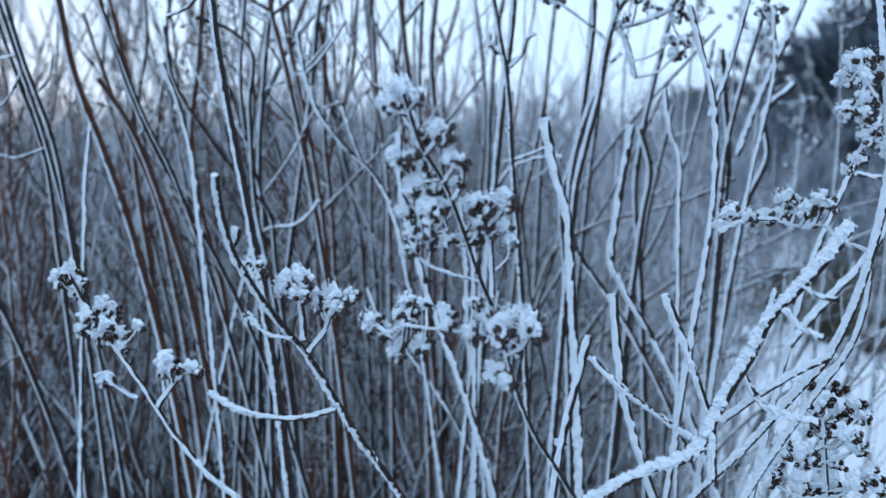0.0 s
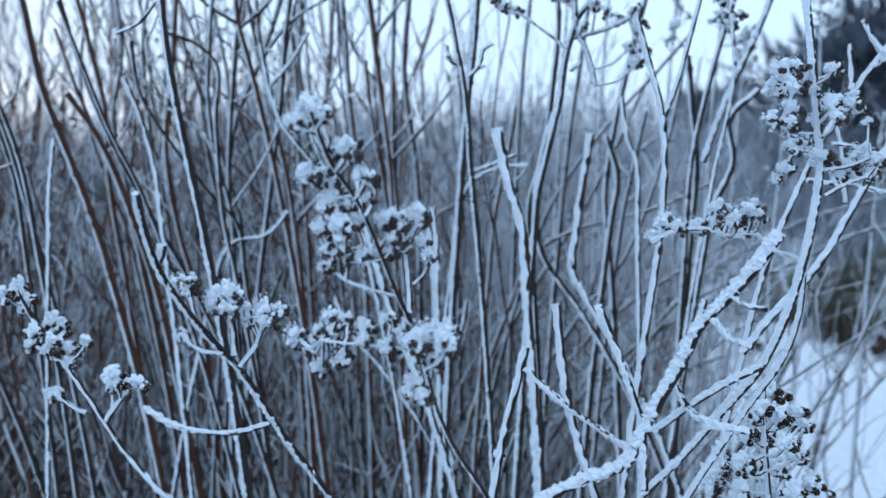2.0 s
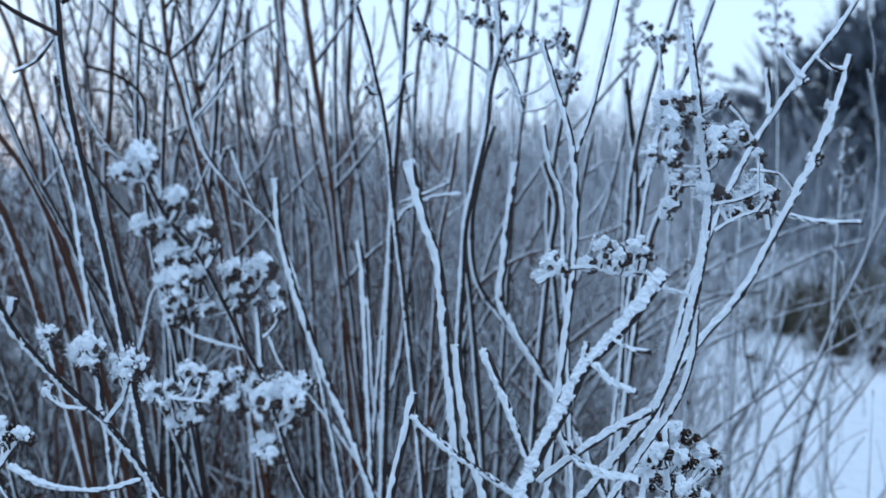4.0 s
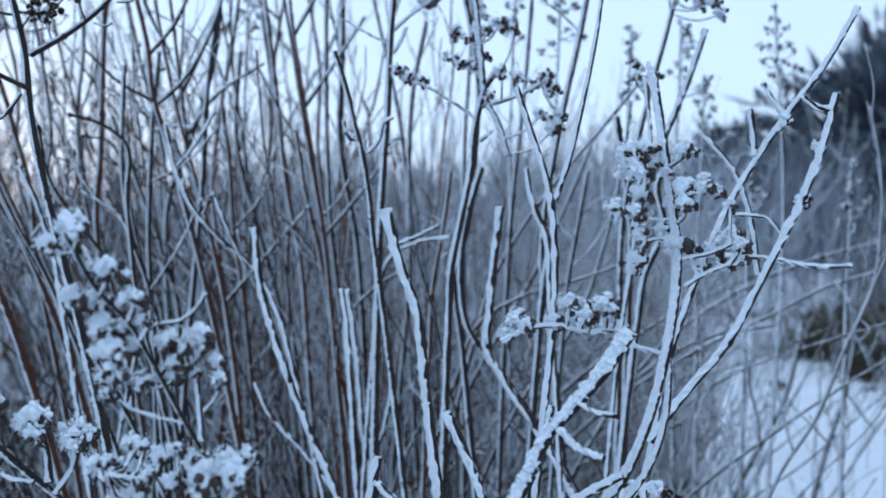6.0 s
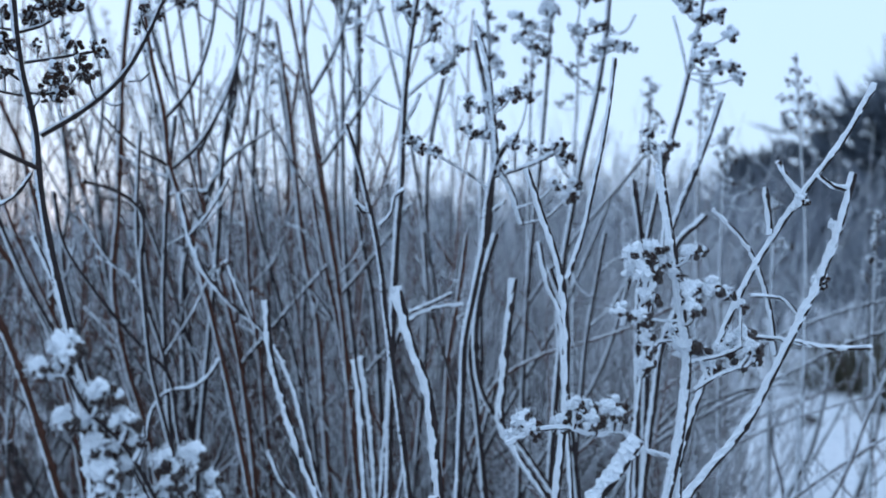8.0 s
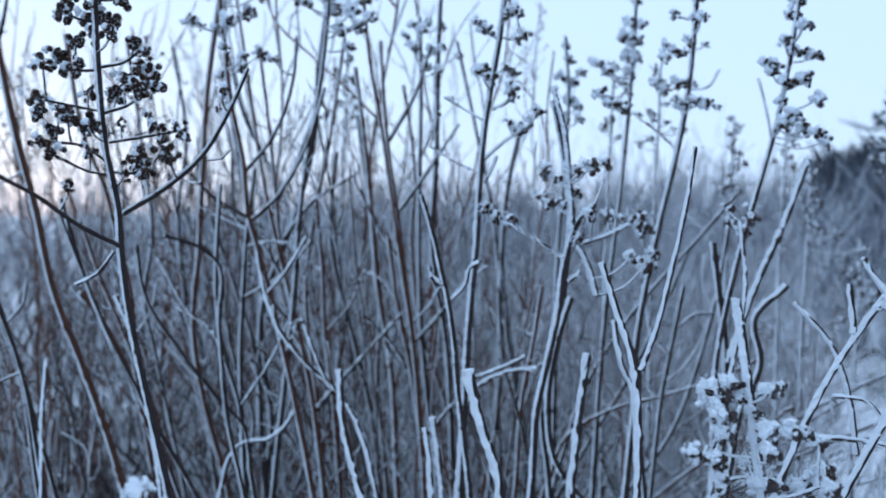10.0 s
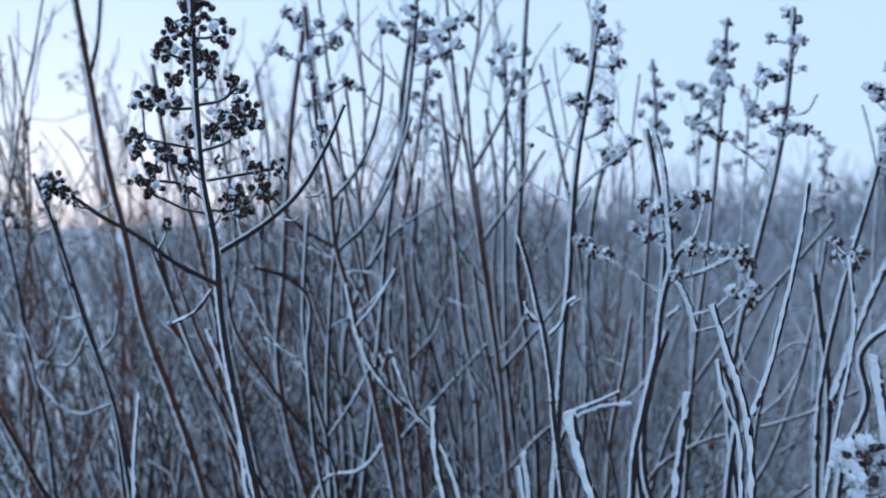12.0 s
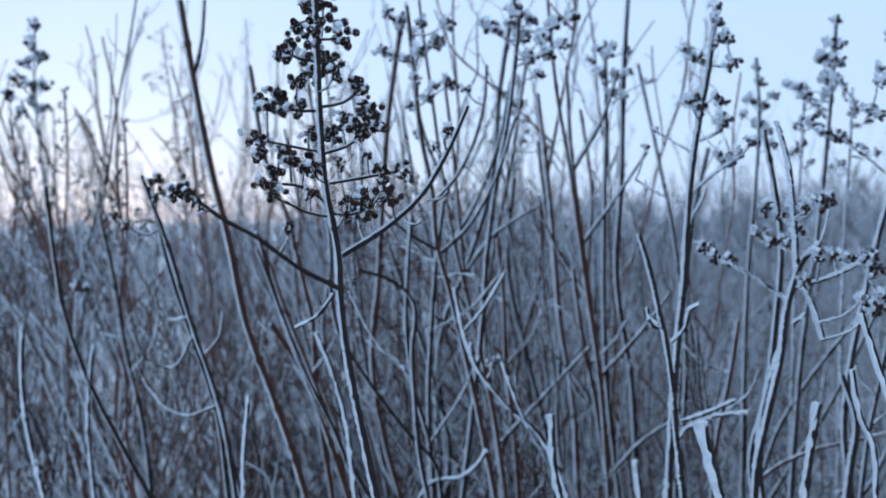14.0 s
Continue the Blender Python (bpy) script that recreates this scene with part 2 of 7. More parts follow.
def shards(bag, line, r, frost):
    """Small frost needles that stand off the windward side of a stem."""
    high = np.nonzero(line[:, 2] > line[:, 2].max() - 0.35)[0]
    for i in high[:-1]:
        for _ in range(2 if frost > 0.6 else 1):
            way = SIDE + rng.normal(size=3) * 0.55
            way /= np.linalg.norm(way)
            root = line[i] + rng.uniform(0, 1) * (line[i + 1] - line[i]) + (SIDE * 0.3 + way * 0.42 * frost) * r[i]
            u = np.cross(way, rng.normal(size=3))
            u *= r[i] * rng.uniform(0.08, 0.17) / np.linalg.norm(u)
            w = np.cross(way, u)
            tip = root + way * r[i] * rng.uniform(0.25, 0.75)
            bag.add(np.array([root + u, root - u * 0.5 + w, root - u * 0.5 - w, tip]), [[0, 1, 3], [1, 2, 3], [2, 0, 3]])


def cane(p, name, pts, r0, r1, frost, bark, detail):
    """A stem or twig: a bark core, and a crust of hoar frost grown out to its windward side."""
    fine = {0: 0.016, 1: 0.0035, 2: 0.0014}[detail]
    line = spline(pts, fine, 0.05)
    n = len(line)
    r = np.interp(np.linspace(0, 1, n), [0, 1], [r0, r1])
    if name == "stem":
        p.location = pts[-1]
        bpy.context.view_layer.update()
    LINES[p.name].append(line)
    base = np.array(p.location)
    wob = 1 + 0.22 * (smooth_random(n, 8 if detail else 2) - 0.5)
    knots = np.array([1 + 0.5 * (rng.random() < (0.05 if detail == 1 else 0.012)) for _ in range(n)]) if detail else 1
    core = r * wob * (0.52 if frost >= 0.75 else 0.66 if frost > 0.62 else 0.72) * knots
    v, f = tube(line - base - SIDE * 0.28 * r[:, None], core, 8 if detail == 2 else 6)
    body = part(name, mesh(name, v, f, bark, True), p)
    cover = smooth_random(n, 12 if detail else 2)
    rr = r * (0.12 + 0.48 * frost if frost > 0.62 else 0.86 * frost) * (0.84 + 0.30 * cover)
    rr[: max(2, n // 60)] *= 1.15
    v, f = tube(line - base + SIDE * (0.25 + 0.3 * max(0, 1 - frost) + (0.26 if frost <= 0.62 else 0)) * r[:, None], rr, {0: 5, 1: 9, 2: 12}[detail], {0: 0.25, 1: 0.75, 2: 0.8}[detail])
    crust = Bag()
    crust.add(v, f)
    if detail == 2:
        shards(crust, line - base, r, frost)
        if frost > 0.85 and r[0] < 0.0022:  # frost grown out into the wind as a thin rib
            top = line[:, 2] > line[:, 2].max() - 0.2
            crust.add(*tube((line - base + SIDE * 1.0 * r[:, None])[top], (rr * rng.uniform(0.6, 0.95, n))[top], 8, 0.8))
    part("frost_crust", crust.mesh("frost_crust", FROST, detail == 0), body, "white hoar frost crust")
    return body


def stem(p, pts, r0, r1, frost=1.0, bark=BARK, detail=1):
    return cane(p, "stem", pts, r0, r1, frost, bark, detail)


def twig(p, pts, r0, r1, frost=1.0, bark=BARK, detail=1):
    return cane(p, "twig", pts, r0, r1, frost, bark, detail)


def heads(p, places, white=0.6, detail=1, joined=False):
    """Clusters of dried seed capsules on thin stalks, frosted on the windward side."""
    base = np.array(p.location)
    skeleton = np.vstack(LINES[p.name])
    apart = detail == 2 and base[1] < 0.72  # near enough to tell single capsules
    dark, ice = Bag(), Bag()
    for x, y, z, r in places:
        r *= 1.1
        c = np.array([x, y, z])
        d = np.linalg.norm(skeleton - c - np.array([0, 0, -1.3 * r]), axis=1)
        root = skeleton[np.argmin(d)]
        if not joined:
            dark, ice = Bag(), Bag()
        gap = np.linalg.norm(root - c)
        mid = (root + c) / 2 + np.array([0, 0, -0.12 * gap])
        thin = spline([root - base, mid - base, c - base], 0.008 if joined else 0.0018, 0.02, -9)
        dark.add(*tube(thin, np.linspace(1, 0.75, len(thin)) * min(0.00065, 0.12 * r), 4 if joined else 5))
        ice.add(*tube(thin, np.full(len(thin), min(0.0006, 0.11 * r) * (0.7 + 0.9 * white)), 3 if joined else 5, 0.7, SIDE * 0.9))
        singles = []
        lee = c - SIDE * r * 0.34 * white + np.array([0.05, -0.42 * white, -0.1]) * r
        grain = 0 if joined else detail
        urn = SMALL_CAPSULE if joined or detail == 1 else CAPSULE
        for k in range((4 if joined else 7) + int(rng.integers(0, 4))):
            off = rng.normal(size=3)
            off *= r * rng.uniform(0.2, 0.95 - 0.4 * white) / np.linalg.norm(off)
            s = r * rng.uniform(0.21, 0.33)
            turn = spin(rng)
            if apart:
                singles.append((lee + off - base, turn, s))
            else:
                dark.add((urn[0] * s) @ turn.T + lee + off - base, urn[1])
            if rng.random() < 0.15 + 0.6 * white:
                w = LUMPS[grain][int(rng.integers(len(LUMPS[grain])))]
                ice.add((w[0] * s * rng.uniform(0.4, 0.75)) @ spin(rng).T + lee + off + SIDE * s * 0.95 - base, w[1])
        for k in range(int(round((7 if joined else 17) * white * max(0.3, min(1, 2.2 * white - 0.4))))):
            w = LUMPS[grain][int(rng.integers(len(LUMPS[grain])))]
            way = SIDE * 0.7 + rng.normal(size=3) * 0.6
            way /= np.linalg.norm(way)
            ice.add((w[0] * r * rng.uniform(0.12, 0.29)) @ spin(rng).T + c + SIDE * r * 0.1 + way * r * rng.uniform(0.35, 0.85) - base, w[1])
        if white > 0.5:
            w = LUMPS[detail + 1][int(rng.integers(len(LUMPS[detail + 1])))]
            ice.add((w[0] * r * 0.42) @ spin(rng).T + c + SIDE * r * 0.28 - base, w[1])
        if detail == 2 and white > 0.3:
            for _ in range(40):
                way = SIDE * rng.uniform(0.3, 1.2) + rng.normal(size=3) * 0.5
                way /= np.linalg.norm(way)
                root = c - base + SIDE * r * 0.15 + way * r * rng.uniform(0.75, 1.0)
                u = np.cross(way, rng.normal(size=3))
                u *= r * rng.uniform(0.04, 0.08) / np.linalg.norm(u)
                w = np.cross(way, u)
                ice.add(np.array([root + u, root - u * 0.5 + w, root - u * 0.5 - w, root + way * r * rng.uniform(0.08, 0.2)]), [[0, 1, 3], [1, 2, 3], [2, 0, 3], [2, 1, 0]])
        if joined and (x, y, z) != places[-1][:3]:
            continue
        body = part("seed_head", dark.mesh("seed_head", SEED, True), p)
        if not apart:
            tagged(body, kind="stuff")
        for place, turn, s in singles:
            one = part("capsule", CAPSULE_MESH, body)
            one.matrix_basis = Matrix.Translation(place) @ Matrix(turn.tolist()).to_4x4() @ Matrix.Scale(s, 4)
        tagged(part("frost_cap", ice.mesh("frost_cap", FROST, False), body, "white hoar frost cap"), kind="stuff")


# ---- ground: one sheet of snow to the horizon ----
def snow_height(x, y):
    return 0.035 * np.sin(x * 1.3 + 0.6 * np.sin(y * 0.9)) + 0.03 * np.sin(y * 1.7 + x * 0.5) + 0.02 * np.sin(3.1 * x - 2.3 * y)


def ground():
    s = np.concatenate([-np.geomspace(1500, 12.5, 26), np.linspace(-12, 12, 150), np.geomspace(12.5, 1500, 26)])
    gx, gy = np.meshgrid(s, s + 4, indexing="xy")
    gz = snow_height(gx, gy) * np.clip(30 / (1 + np.hypot(gx, gy)), 0, 1) - 0.02
    n = len(s)
    i = (np.arange(n - 1)[:, None] * n + np.arange(n - 1)[None]).ravel()
    f = np.stack([i, i + 1, i + n + 1, i + n], 1).tolist()
    return tagged(new("ground", mesh("ground", np.stack([gx, gy, gz], -1).reshape(-1, 3), f, SNOW, True)), "uneven snow-covered ground", "ground", kind="structure")


ground()

p = plant("frosted_panicle", "frosted panicle of brown seed heads, leaning, with thick frost")
stem(p, [(0.0717, 0.434, 1.0275), (0.0784, 0.4407, 1.0085), (0.0858, 0.4481, 0.9959), (0.0927, 0.454, 0.9786), (0.099, 0.4594, 0.9608), (0.1037, 0.4625, 0.9494), (0.1098, 0.4622, 0.932), (0.1157, 0.4617, 0.9122), (0.1232, 0.4621, 0.8967), (0.1308, 0.4629, 0.8853), (0.28, 0.4785, 0.3984), (0.3795, 0.4889, -0.02)], 0.0010, 0.0024, frost=0.66, bark=BARK, detail=2)
twig(p, [(0.1028, 0.4609, 0.9376), (0.0909, 0.4602, 0.9387), (0.0801, 0.4595, 0.9397), (0.0715, 0.4591, 0.9408)], 0.0009, 0.0008, frost=0.92, bark=BARK, detail=2)
twig(p, [(0.0999, 0.4626, 0.9577), (0.0886, 0.4621, 0.9607), (0.0788, 0.4618, 0.9645), (0.0745, 0.4619, 0.9688)], 0.0010, 0.0008, frost=0.92, bark=BARK, detail=2)
twig(p, [(0.1049, 0.4623, 0.9517), (0.1041, 0.4635, 0.9646), (0.1025, 0.4646, 0.9775), (0.1014, 0.4651, 0.984)], 0.0012, 0.0009, frost=0.92, bark=BARK, detail=2)
twig(p, [(0.1059, 0.4634, 0.9624), (0.1106, 0.4642, 0.9678), (0.1118, 0.4648, 0.9732)], 0.0006, 0.0005, frost=0.92, bark=BARK, detail=2)
twig(p, [(0.0895, 0.4497, 0.9895), (0.0926, 0.4505, 0.9957), (0.0919, 0.4511, 1.002), (0.0894, 0.4511, 1.004)], 0.0009, 0.0007, frost=0.92, bark=BARK, detail=2)
twig(p, [(0.0853, 0.4501, 0.9968), (0.077, 0.4496, 0.9967), (0.0707, 0.4496, 1.0019)], 0.0007, 0.0006, frost=0.92, bark=BARK, detail=2)
twig(p, [(0.0763, 0.4411, 1.0145), (0.0777, 0.4415, 1.0176)], 0.0009, 0.0007, frost=0.92, bark=BARK, detail=2)
twig(p, [(0.0874, 0.4586, 0.978), (0.081, 0.458, 0.9759), (0.0778, 0.4577, 0.9759)], 0.0007, 0.0006, frost=0.92, bark=BARK, detail=2)
heads(p, [(0.0714, 0.4435, 1.0291, 0.0057), (0.0671, 0.4342, 1.023, 0.0048), (0.0701, 0.4439, 1.0226, 0.0041), (0.0774, 0.4326, 1.0269, 0.0036), (0.077, 0.4426, 1.0145, 0.0029), (0.0854, 0.4375, 1.0146, 0.0052), (0.0783, 0.4467, 1.0108, 0.0041), (0.0853, 0.449, 1.012, 0.0037), (0.0696, 0.4446, 1.0038, 0.0049), (0.0745, 0.453, 1.0034, 0.0055), (0.0788, 0.4525, 1.0001, 0.0046), (0.0908, 0.4447, 1.0039, 0.0049), (0.091, 0.4509, 0.9961, 0.0029), (0.0759, 0.4535, 0.9933, 0.0055), (0.0815, 0.4552, 0.9928, 0.0042), (0.0722, 0.459, 0.9843, 0.0047), (0.0821, 0.4471, 0.9863, 0.0054), (0.0854, 0.4564, 0.9864, 0.0034)], white=0.66, detail=2)
heads(p, [(0.0764, 0.4547, 0.9762, 0.0055), (0.0814, 0.4607, 0.973, 0.0043), (0.0726, 0.4613, 0.9685, 0.0035), (0.0884, 0.4537, 0.9739, 0.0034), (0.0981, 0.4575, 0.9868, 0.0059), (0.1026, 0.4703, 0.9868, 0.0053), (0.1097, 0.4573, 0.989, 0.0051), (0.1007, 0.4568, 0.9801, 0.0042), (0.1097, 0.4704, 0.9787, 0.0035), (0.1118, 0.4648, 0.9732, 0.0035), (0.0958, 0.4599, 0.9758, 0.0047), (0.1039, 0.4627, 0.9756, 0.0026)], white=0.6, detail=2)
heads(p, [(0.0979, 0.4567, 0.9504, 0.0038), (0.0872, 0.4695, 0.9446, 0.0044), (0.089, 0.4541, 0.9421, 0.0034), (0.0976, 0.4542, 0.939, 0.0043), (0.1033, 0.4586, 0.9458, 0.0052), (0.1091, 0.4563, 0.942, 0.0068), (0.1146, 0.4657, 0.9435, 0.0061), (0.1211, 0.4547, 0.9414, 0.0064), (0.1201, 0.4707, 0.9448, 0.004), (0.1133, 0.4682, 0.9311, 0.0057), (0.1078, 0.4511, 0.937, 0.0042), (0.1078, 0.4607, 0.9234, 0.0052), (0.1114, 0.452, 0.9209, 0.0042), (0.1049, 0.4546, 0.9216, 0.0034)], white=0.6, detail=2)
heads(p, [(0.0563, 0.4855, 0.9371, 0.0056), (0.0603, 0.4852, 0.933, 0.0042), (0.071, 0.4861, 0.9447, 0.0051), (0.0788, 0.4752, 0.9463, 0.0036), (0.069, 0.4702, 0.9419, 0.004), (0.069, 0.4876, 0.9314, 0.0056), (0.0669, 0.4799, 0.9261, 0.0041), (0.0784, 0.4682, 0.931, 0.0053), (0.0715, 0.4873, 0.9351, 0.0042)], white=0.6, detail=2)
p = plant("frosted_twig", "bare curved frost-crusted twig with small dark seed clusters")
stem(p, [(-0.0051, 0.4691, 0.9961), (-0.0055, 0.4778, 0.9819), (-0.0027, 0.4864, 0.9636), (0.0042, 0.4978, 0.9464), (0.0131, 0.5094, 0.9296), (0.0222, 0.5188, 0.9151), (0.0324, 0.5276, 0.8944), (0.0428, 0.534, 0.8748), (0.0542, 0.5406, 0.8567), (0.1837, 0.6163, 0.3855), (0.27, 0.6667, -0.02)], 0.0022, 0.0037, frost=0.92, bark=BARK, detail=2)
twig(p, [(0.0347, 0.5223, 0.89), (0.0208, 0.521, 0.8861), (0.003, 0.5198, 0.8861), (-0.0122, 0.5192, 0.8906), (-0.0209, 0.5191, 0.8962)], 0.0014, 0.0022, frost=0.92, bark=BARK, detail=2)
twig(p, [(0.0175, 0.5092, 0.9243), (0.007, 0.5087, 0.926), (0, 0.5088, 0.9326)], 0.0011, 0.0017, frost=0.92, bark=BARK, detail=2)
twig(p, [(0.0213, 0.5143, 0.9225), (0.0205, 0.5153, 0.9336), (0.0181, 0.5162, 0.9448)], 0.0022, 0.0015, frost=0.92, bark=BARK, detail=2)
twig(p, [(0.0238, 0.5141, 0.9175), (0.0307, 0.5155, 0.9274), (0.0336, 0.5165, 0.9361)], 0.0011, 0.0010, frost=0.92, bark=BARK, detail=2)
twig(p, [(0.0062, 0.5052, 0.9428), (0.0045, 0.5057, 0.95), (0.0032, 0.506, 0.9537)], 0.0010, 0.0009, frost=0.92, bark=BARK, detail=2)
twig(p, [(-0.0039, 0.4865, 0.9659), (-0.0016, 0.487, 0.9694), (-0.0009, 0.4875, 0.974)], 0.0019, 0.0021, frost=0.92, bark=BARK, detail=2)
heads(p, [(0.0154, 0.5125, 0.9471, 0.0059), (0.0226, 0.5088, 0.951, 0.0054), (0.022, 0.505, 0.9442, 0.0044), (0.0109, 0.5198, 0.9428, 0.0035)], white=0.7, detail=2)
heads(p, [(0.0282, 0.5219, 0.9402, 0.0055), (0.0349, 0.5211, 0.9429, 0.006), (0.0379, 0.5068, 0.9405, 0.0058), (0.0446, 0.5072, 0.9442, 0.0039), (0.0273, 0.5203, 0.9366, 0.0035), (-0.0063, 0.5253, 0.954, 0.0041), (0.0047, 0.5081, 0.9556, 0.0044), (0.0029, 0.5081, 0.9526, 0.0034), (-0.0039, 0.5194, 0.9304, 0.0035)], white=0.5, detail=2)
p = plant("frosted_panicle", "frosted panicle of brown seed heads, with a white spike on top")
stem(p, [(0.2724, 0.5516, 1.0849), (0.2755, 0.5511, 1.0612), (0.2786, 0.5502, 1.0336), (0.2812, 0.5493, 1.0058), (0.2796, 0.549, 0.988), (0.2746, 0.5478, 0.9624), (0.2679, 0.5467, 0.9392), (0.2573, 0.5463, 0.9156), (0.2406, 0.5476, 0.8938), (0.2204, 0.5485, 0.869), (0.2103, 0.5512, 0.857), (0.0655, 0.5904, 0.3857), (-0.031, 0.6165, -0.02)], 0.0019, 0.0029, frost=0.92, bark=BARK, detail=2)
twig(p, [(0.2784, 0.5535, 1.0476), (0.2695, 0.5528, 1.0468), (0.2637, 0.552, 1.0425)], 0.0010, 0.0009, frost=0.92, bark=BARK, detail=2)
twig(p, [(0.2789, 0.5534, 1.0463), (0.2847, 0.554, 1.0484), (0.2865, 0.5543, 1.0501)], 0.0010, 0.0009, frost=0.92, bark=BARK, detail=2)
twig(p, [(0.2798, 0.5524, 1.0349), (0.2887, 0.5528, 1.0324), (0.295, 0.5533, 1.0332)], 0.0010, 0.0009, frost=0.92, bark=BARK, detail=2)
twig(p, [(0.2799, 0.5512, 1.0215), (0.2684, 0.5505, 1.023), (0.2608, 0.5503, 1.026)], 0.0010, 0.0009, frost=0.92, bark=BARK, detail=2)
twig(p, [(0.2807, 0.5505, 1.0134), (0.2698, 0.5497, 1.0134), (0.2655, 0.5488, 1.007)], 0.0010, 0.0009, frost=0.92, bark=BARK, detail=2)
twig(p, [(0.2839, 0.5489, 0.9944), (0.2928, 0.55, 0.9995), (0.3021, 0.5509, 1.0028)], 0.0010, 0.0009, frost=0.92, bark=BARK, detail=2)
twig(p, [(0.2818, 0.5498, 1.0058), (0.2927, 0.5507, 1.0071), (0.3028, 0.5517, 1.0109)], 0.0010, 0.0009, frost=0.92, bark=BARK, detail=2)
heads(p, [(0.2638, 0.5458, 1.0489, 0.0065), (0.2702, 0.5505, 1.0512, 0.0051), (0.2635, 0.5604, 1.0429, 0.0052), (0.2662, 0.5391, 1.0427, 0.0059), (0.2729, 0.5509, 1.0462, 0.0035), (0.2842, 0.5445, 1.0503, 0.0042), (0.2898, 0.5578, 1.0496, 0.0026), (0.2781, 0.5493, 1.0411, 0.0035), (0.292, 0.5385, 1.0353, 0.0049), (0.2971, 0.5488, 1.0323, 0.0035), (0.2834, 0.5392, 1.0353, 0.0054), (0.2834, 0.5323, 1.0283, 0.0044), (0.2556, 0.5323, 1.0271, 0.0049), (0.2663, 0.5411, 1.0329, 0.005), (0.263, 0.5295, 1.0258, 0.0044), (0.2799, 0.5557, 1.0287, 0.0036), (0.304, 0.5582, 1.0267, 0.0031)], white=0.6, detail=2)
heads(p, [(0.2652, 0.5334, 1.0173, 0.0049), (0.2775, 0.5629, 1.0171, 0.0042), (0.2639, 0.5402, 1.0065, 0.004), (0.2632, 0.5532, 1.0017, 0.0031), (0.2811, 0.5498, 1.0121, 0.0061), (0.2873, 0.56, 1.0081, 0.0052), (0.2984, 0.5637, 1.0075, 0.0052), (0.3056, 0.5654, 1.0137, 0.0058), (0.3073, 0.5527, 1.0104, 0.0051), (0.3097, 0.5669, 1.004, 0.0042), (0.3027, 0.5645, 1.0015, 0.0037), (0.2916, 0.5561, 1.0031, 0.0036)], white=0.6, detail=2)
p = plant("frosted_twig", "drooping frosted side twig with a row of seed clusters")
stem(p, [(0.2074, 0.5517, 0.9722), (0.2177, 0.5528, 0.9769), (0.2319, 0.5539, 0.9782), (0.2449, 0.5545, 0.9748), (0.254, 0.5553, 0.9764), (0.2636, 0.5552, 0.9687), (0.2761, 0.5555, 0.9635), (0.2768, 0.5544, 0.9511), (0.2713, 0.5516, 0.9252), (0.2508, 0.5473, 0.8941), (0.2303, 0.543, 0.863), (0.0835, 0.5122, 0.3884), (-0.0143, 0.4917, -0.02)], 0.0013, 0.0023, frost=0.92, bark=BARK, detail=2)
heads(p, [(0.2096, 0.558, 0.9742, 0.0047), (0.2154, 0.5577, 0.9803, 0.0058), (0.2183, 0.5407, 0.98, 0.0041), (0.23, 0.5597, 0.9784, 0.0047), (0.2364, 0.5499, 0.9881, 0.0051), (0.2425, 0.554, 0.9868, 0.0047), (0.2394, 0.5685, 0.9796, 0.0043), (0.2443, 0.5426, 0.9831, 0.0046), (0.2516, 0.547, 0.9879, 0.0051), (0.2546, 0.5448, 0.9851, 0.0036), (0.2517, 0.5652, 0.976, 0.0037)], white=0.6, detail=2)
p = plant("frosted_branch", "thick white hoar-frosted forked branch, bare")
stem(p, [(0.2599, 0.5307, 0.9788), (0.25, 0.5287, 0.965), (0.2366, 0.5264, 0.9498), (0.2256, 0.5246, 0.9387), (0.2172, 0.5225, 0.9215), (0.2079, 0.5203, 0.9056), (0.2007, 0.5185, 0.8908), (0.1942, 0.5169, 0.8786), (0.1734, 0.5147, 0.8699), (0.0242, 0.4988, 0.3915), (-0.0752, 0.4882, -0.02)], 0.0037, 0.0018, frost=1.05, bark=BARK, detail=2)
twig(p, [(0.2007, 0.5187, 0.8933), (0.2013, 0.5176, 0.881), (0.2019, 0.5162, 0.8663)], 0.0027, 0.0027, frost=0.92, bark=BARK, detail=2)
twig(p, [(0.2311, 0.5202, 0.9413), (0.238, 0.52, 0.9336), (0.247, 0.5202, 0.9297)], 0.0018, 0.0021, frost=0.92, bark=BARK, detail=2)
twig(p, [(0.2388, 0.5217, 0.9511), (0.2456, 0.5218, 0.9472), (0.2529, 0.5222, 0.9462)], 0.0015, 0.0018, frost=0.92, bark=BARK, detail=2)
twig(p, [(0.2249, 0.5246, 0.9387), (0.2263, 0.5253, 0.9448), (0.2272, 0.5258, 0.9498)], 0.0022, 0.0017, frost=0.92, bark=BARK, detail=2)
twig(p, [(0.183, 0.5473, 0.9426), (0.1914, 0.546, 0.9225), (0.2002, 0.5444, 0.8992), (0.2047, 0.5436, 0.8876)], 0.0026, 0.0023, frost=0.92, bark=BARK, detail=2)
twig(p, [(0.1511, 0.5522, 0.9108), (0.1645, 0.5519, 0.8979), (0.181, 0.5519, 0.886), (0.2001, 0.552, 0.8734)], 0.0021, 0.0024, frost=0.92, bark=BARK, detail=2)
twig(p, [(0.2152, 0.5264, 0.9113), (0.2228, 0.5258, 0.8994), (0.2352, 0.5261, 0.8932), (0.2489, 0.5267, 0.8907)], 0.0022, 0.0027, frost=0.92, bark=BARK, detail=2)
twig(p, [(0.2553, 0.5348, 0.9187), (0.2358, 0.5326, 0.9086), (0.2208, 0.5306, 0.8988), (0.2071, 0.5288, 0.8887)], 0.0020, 0.0018, frost=0.92, bark=BARK, detail=2)
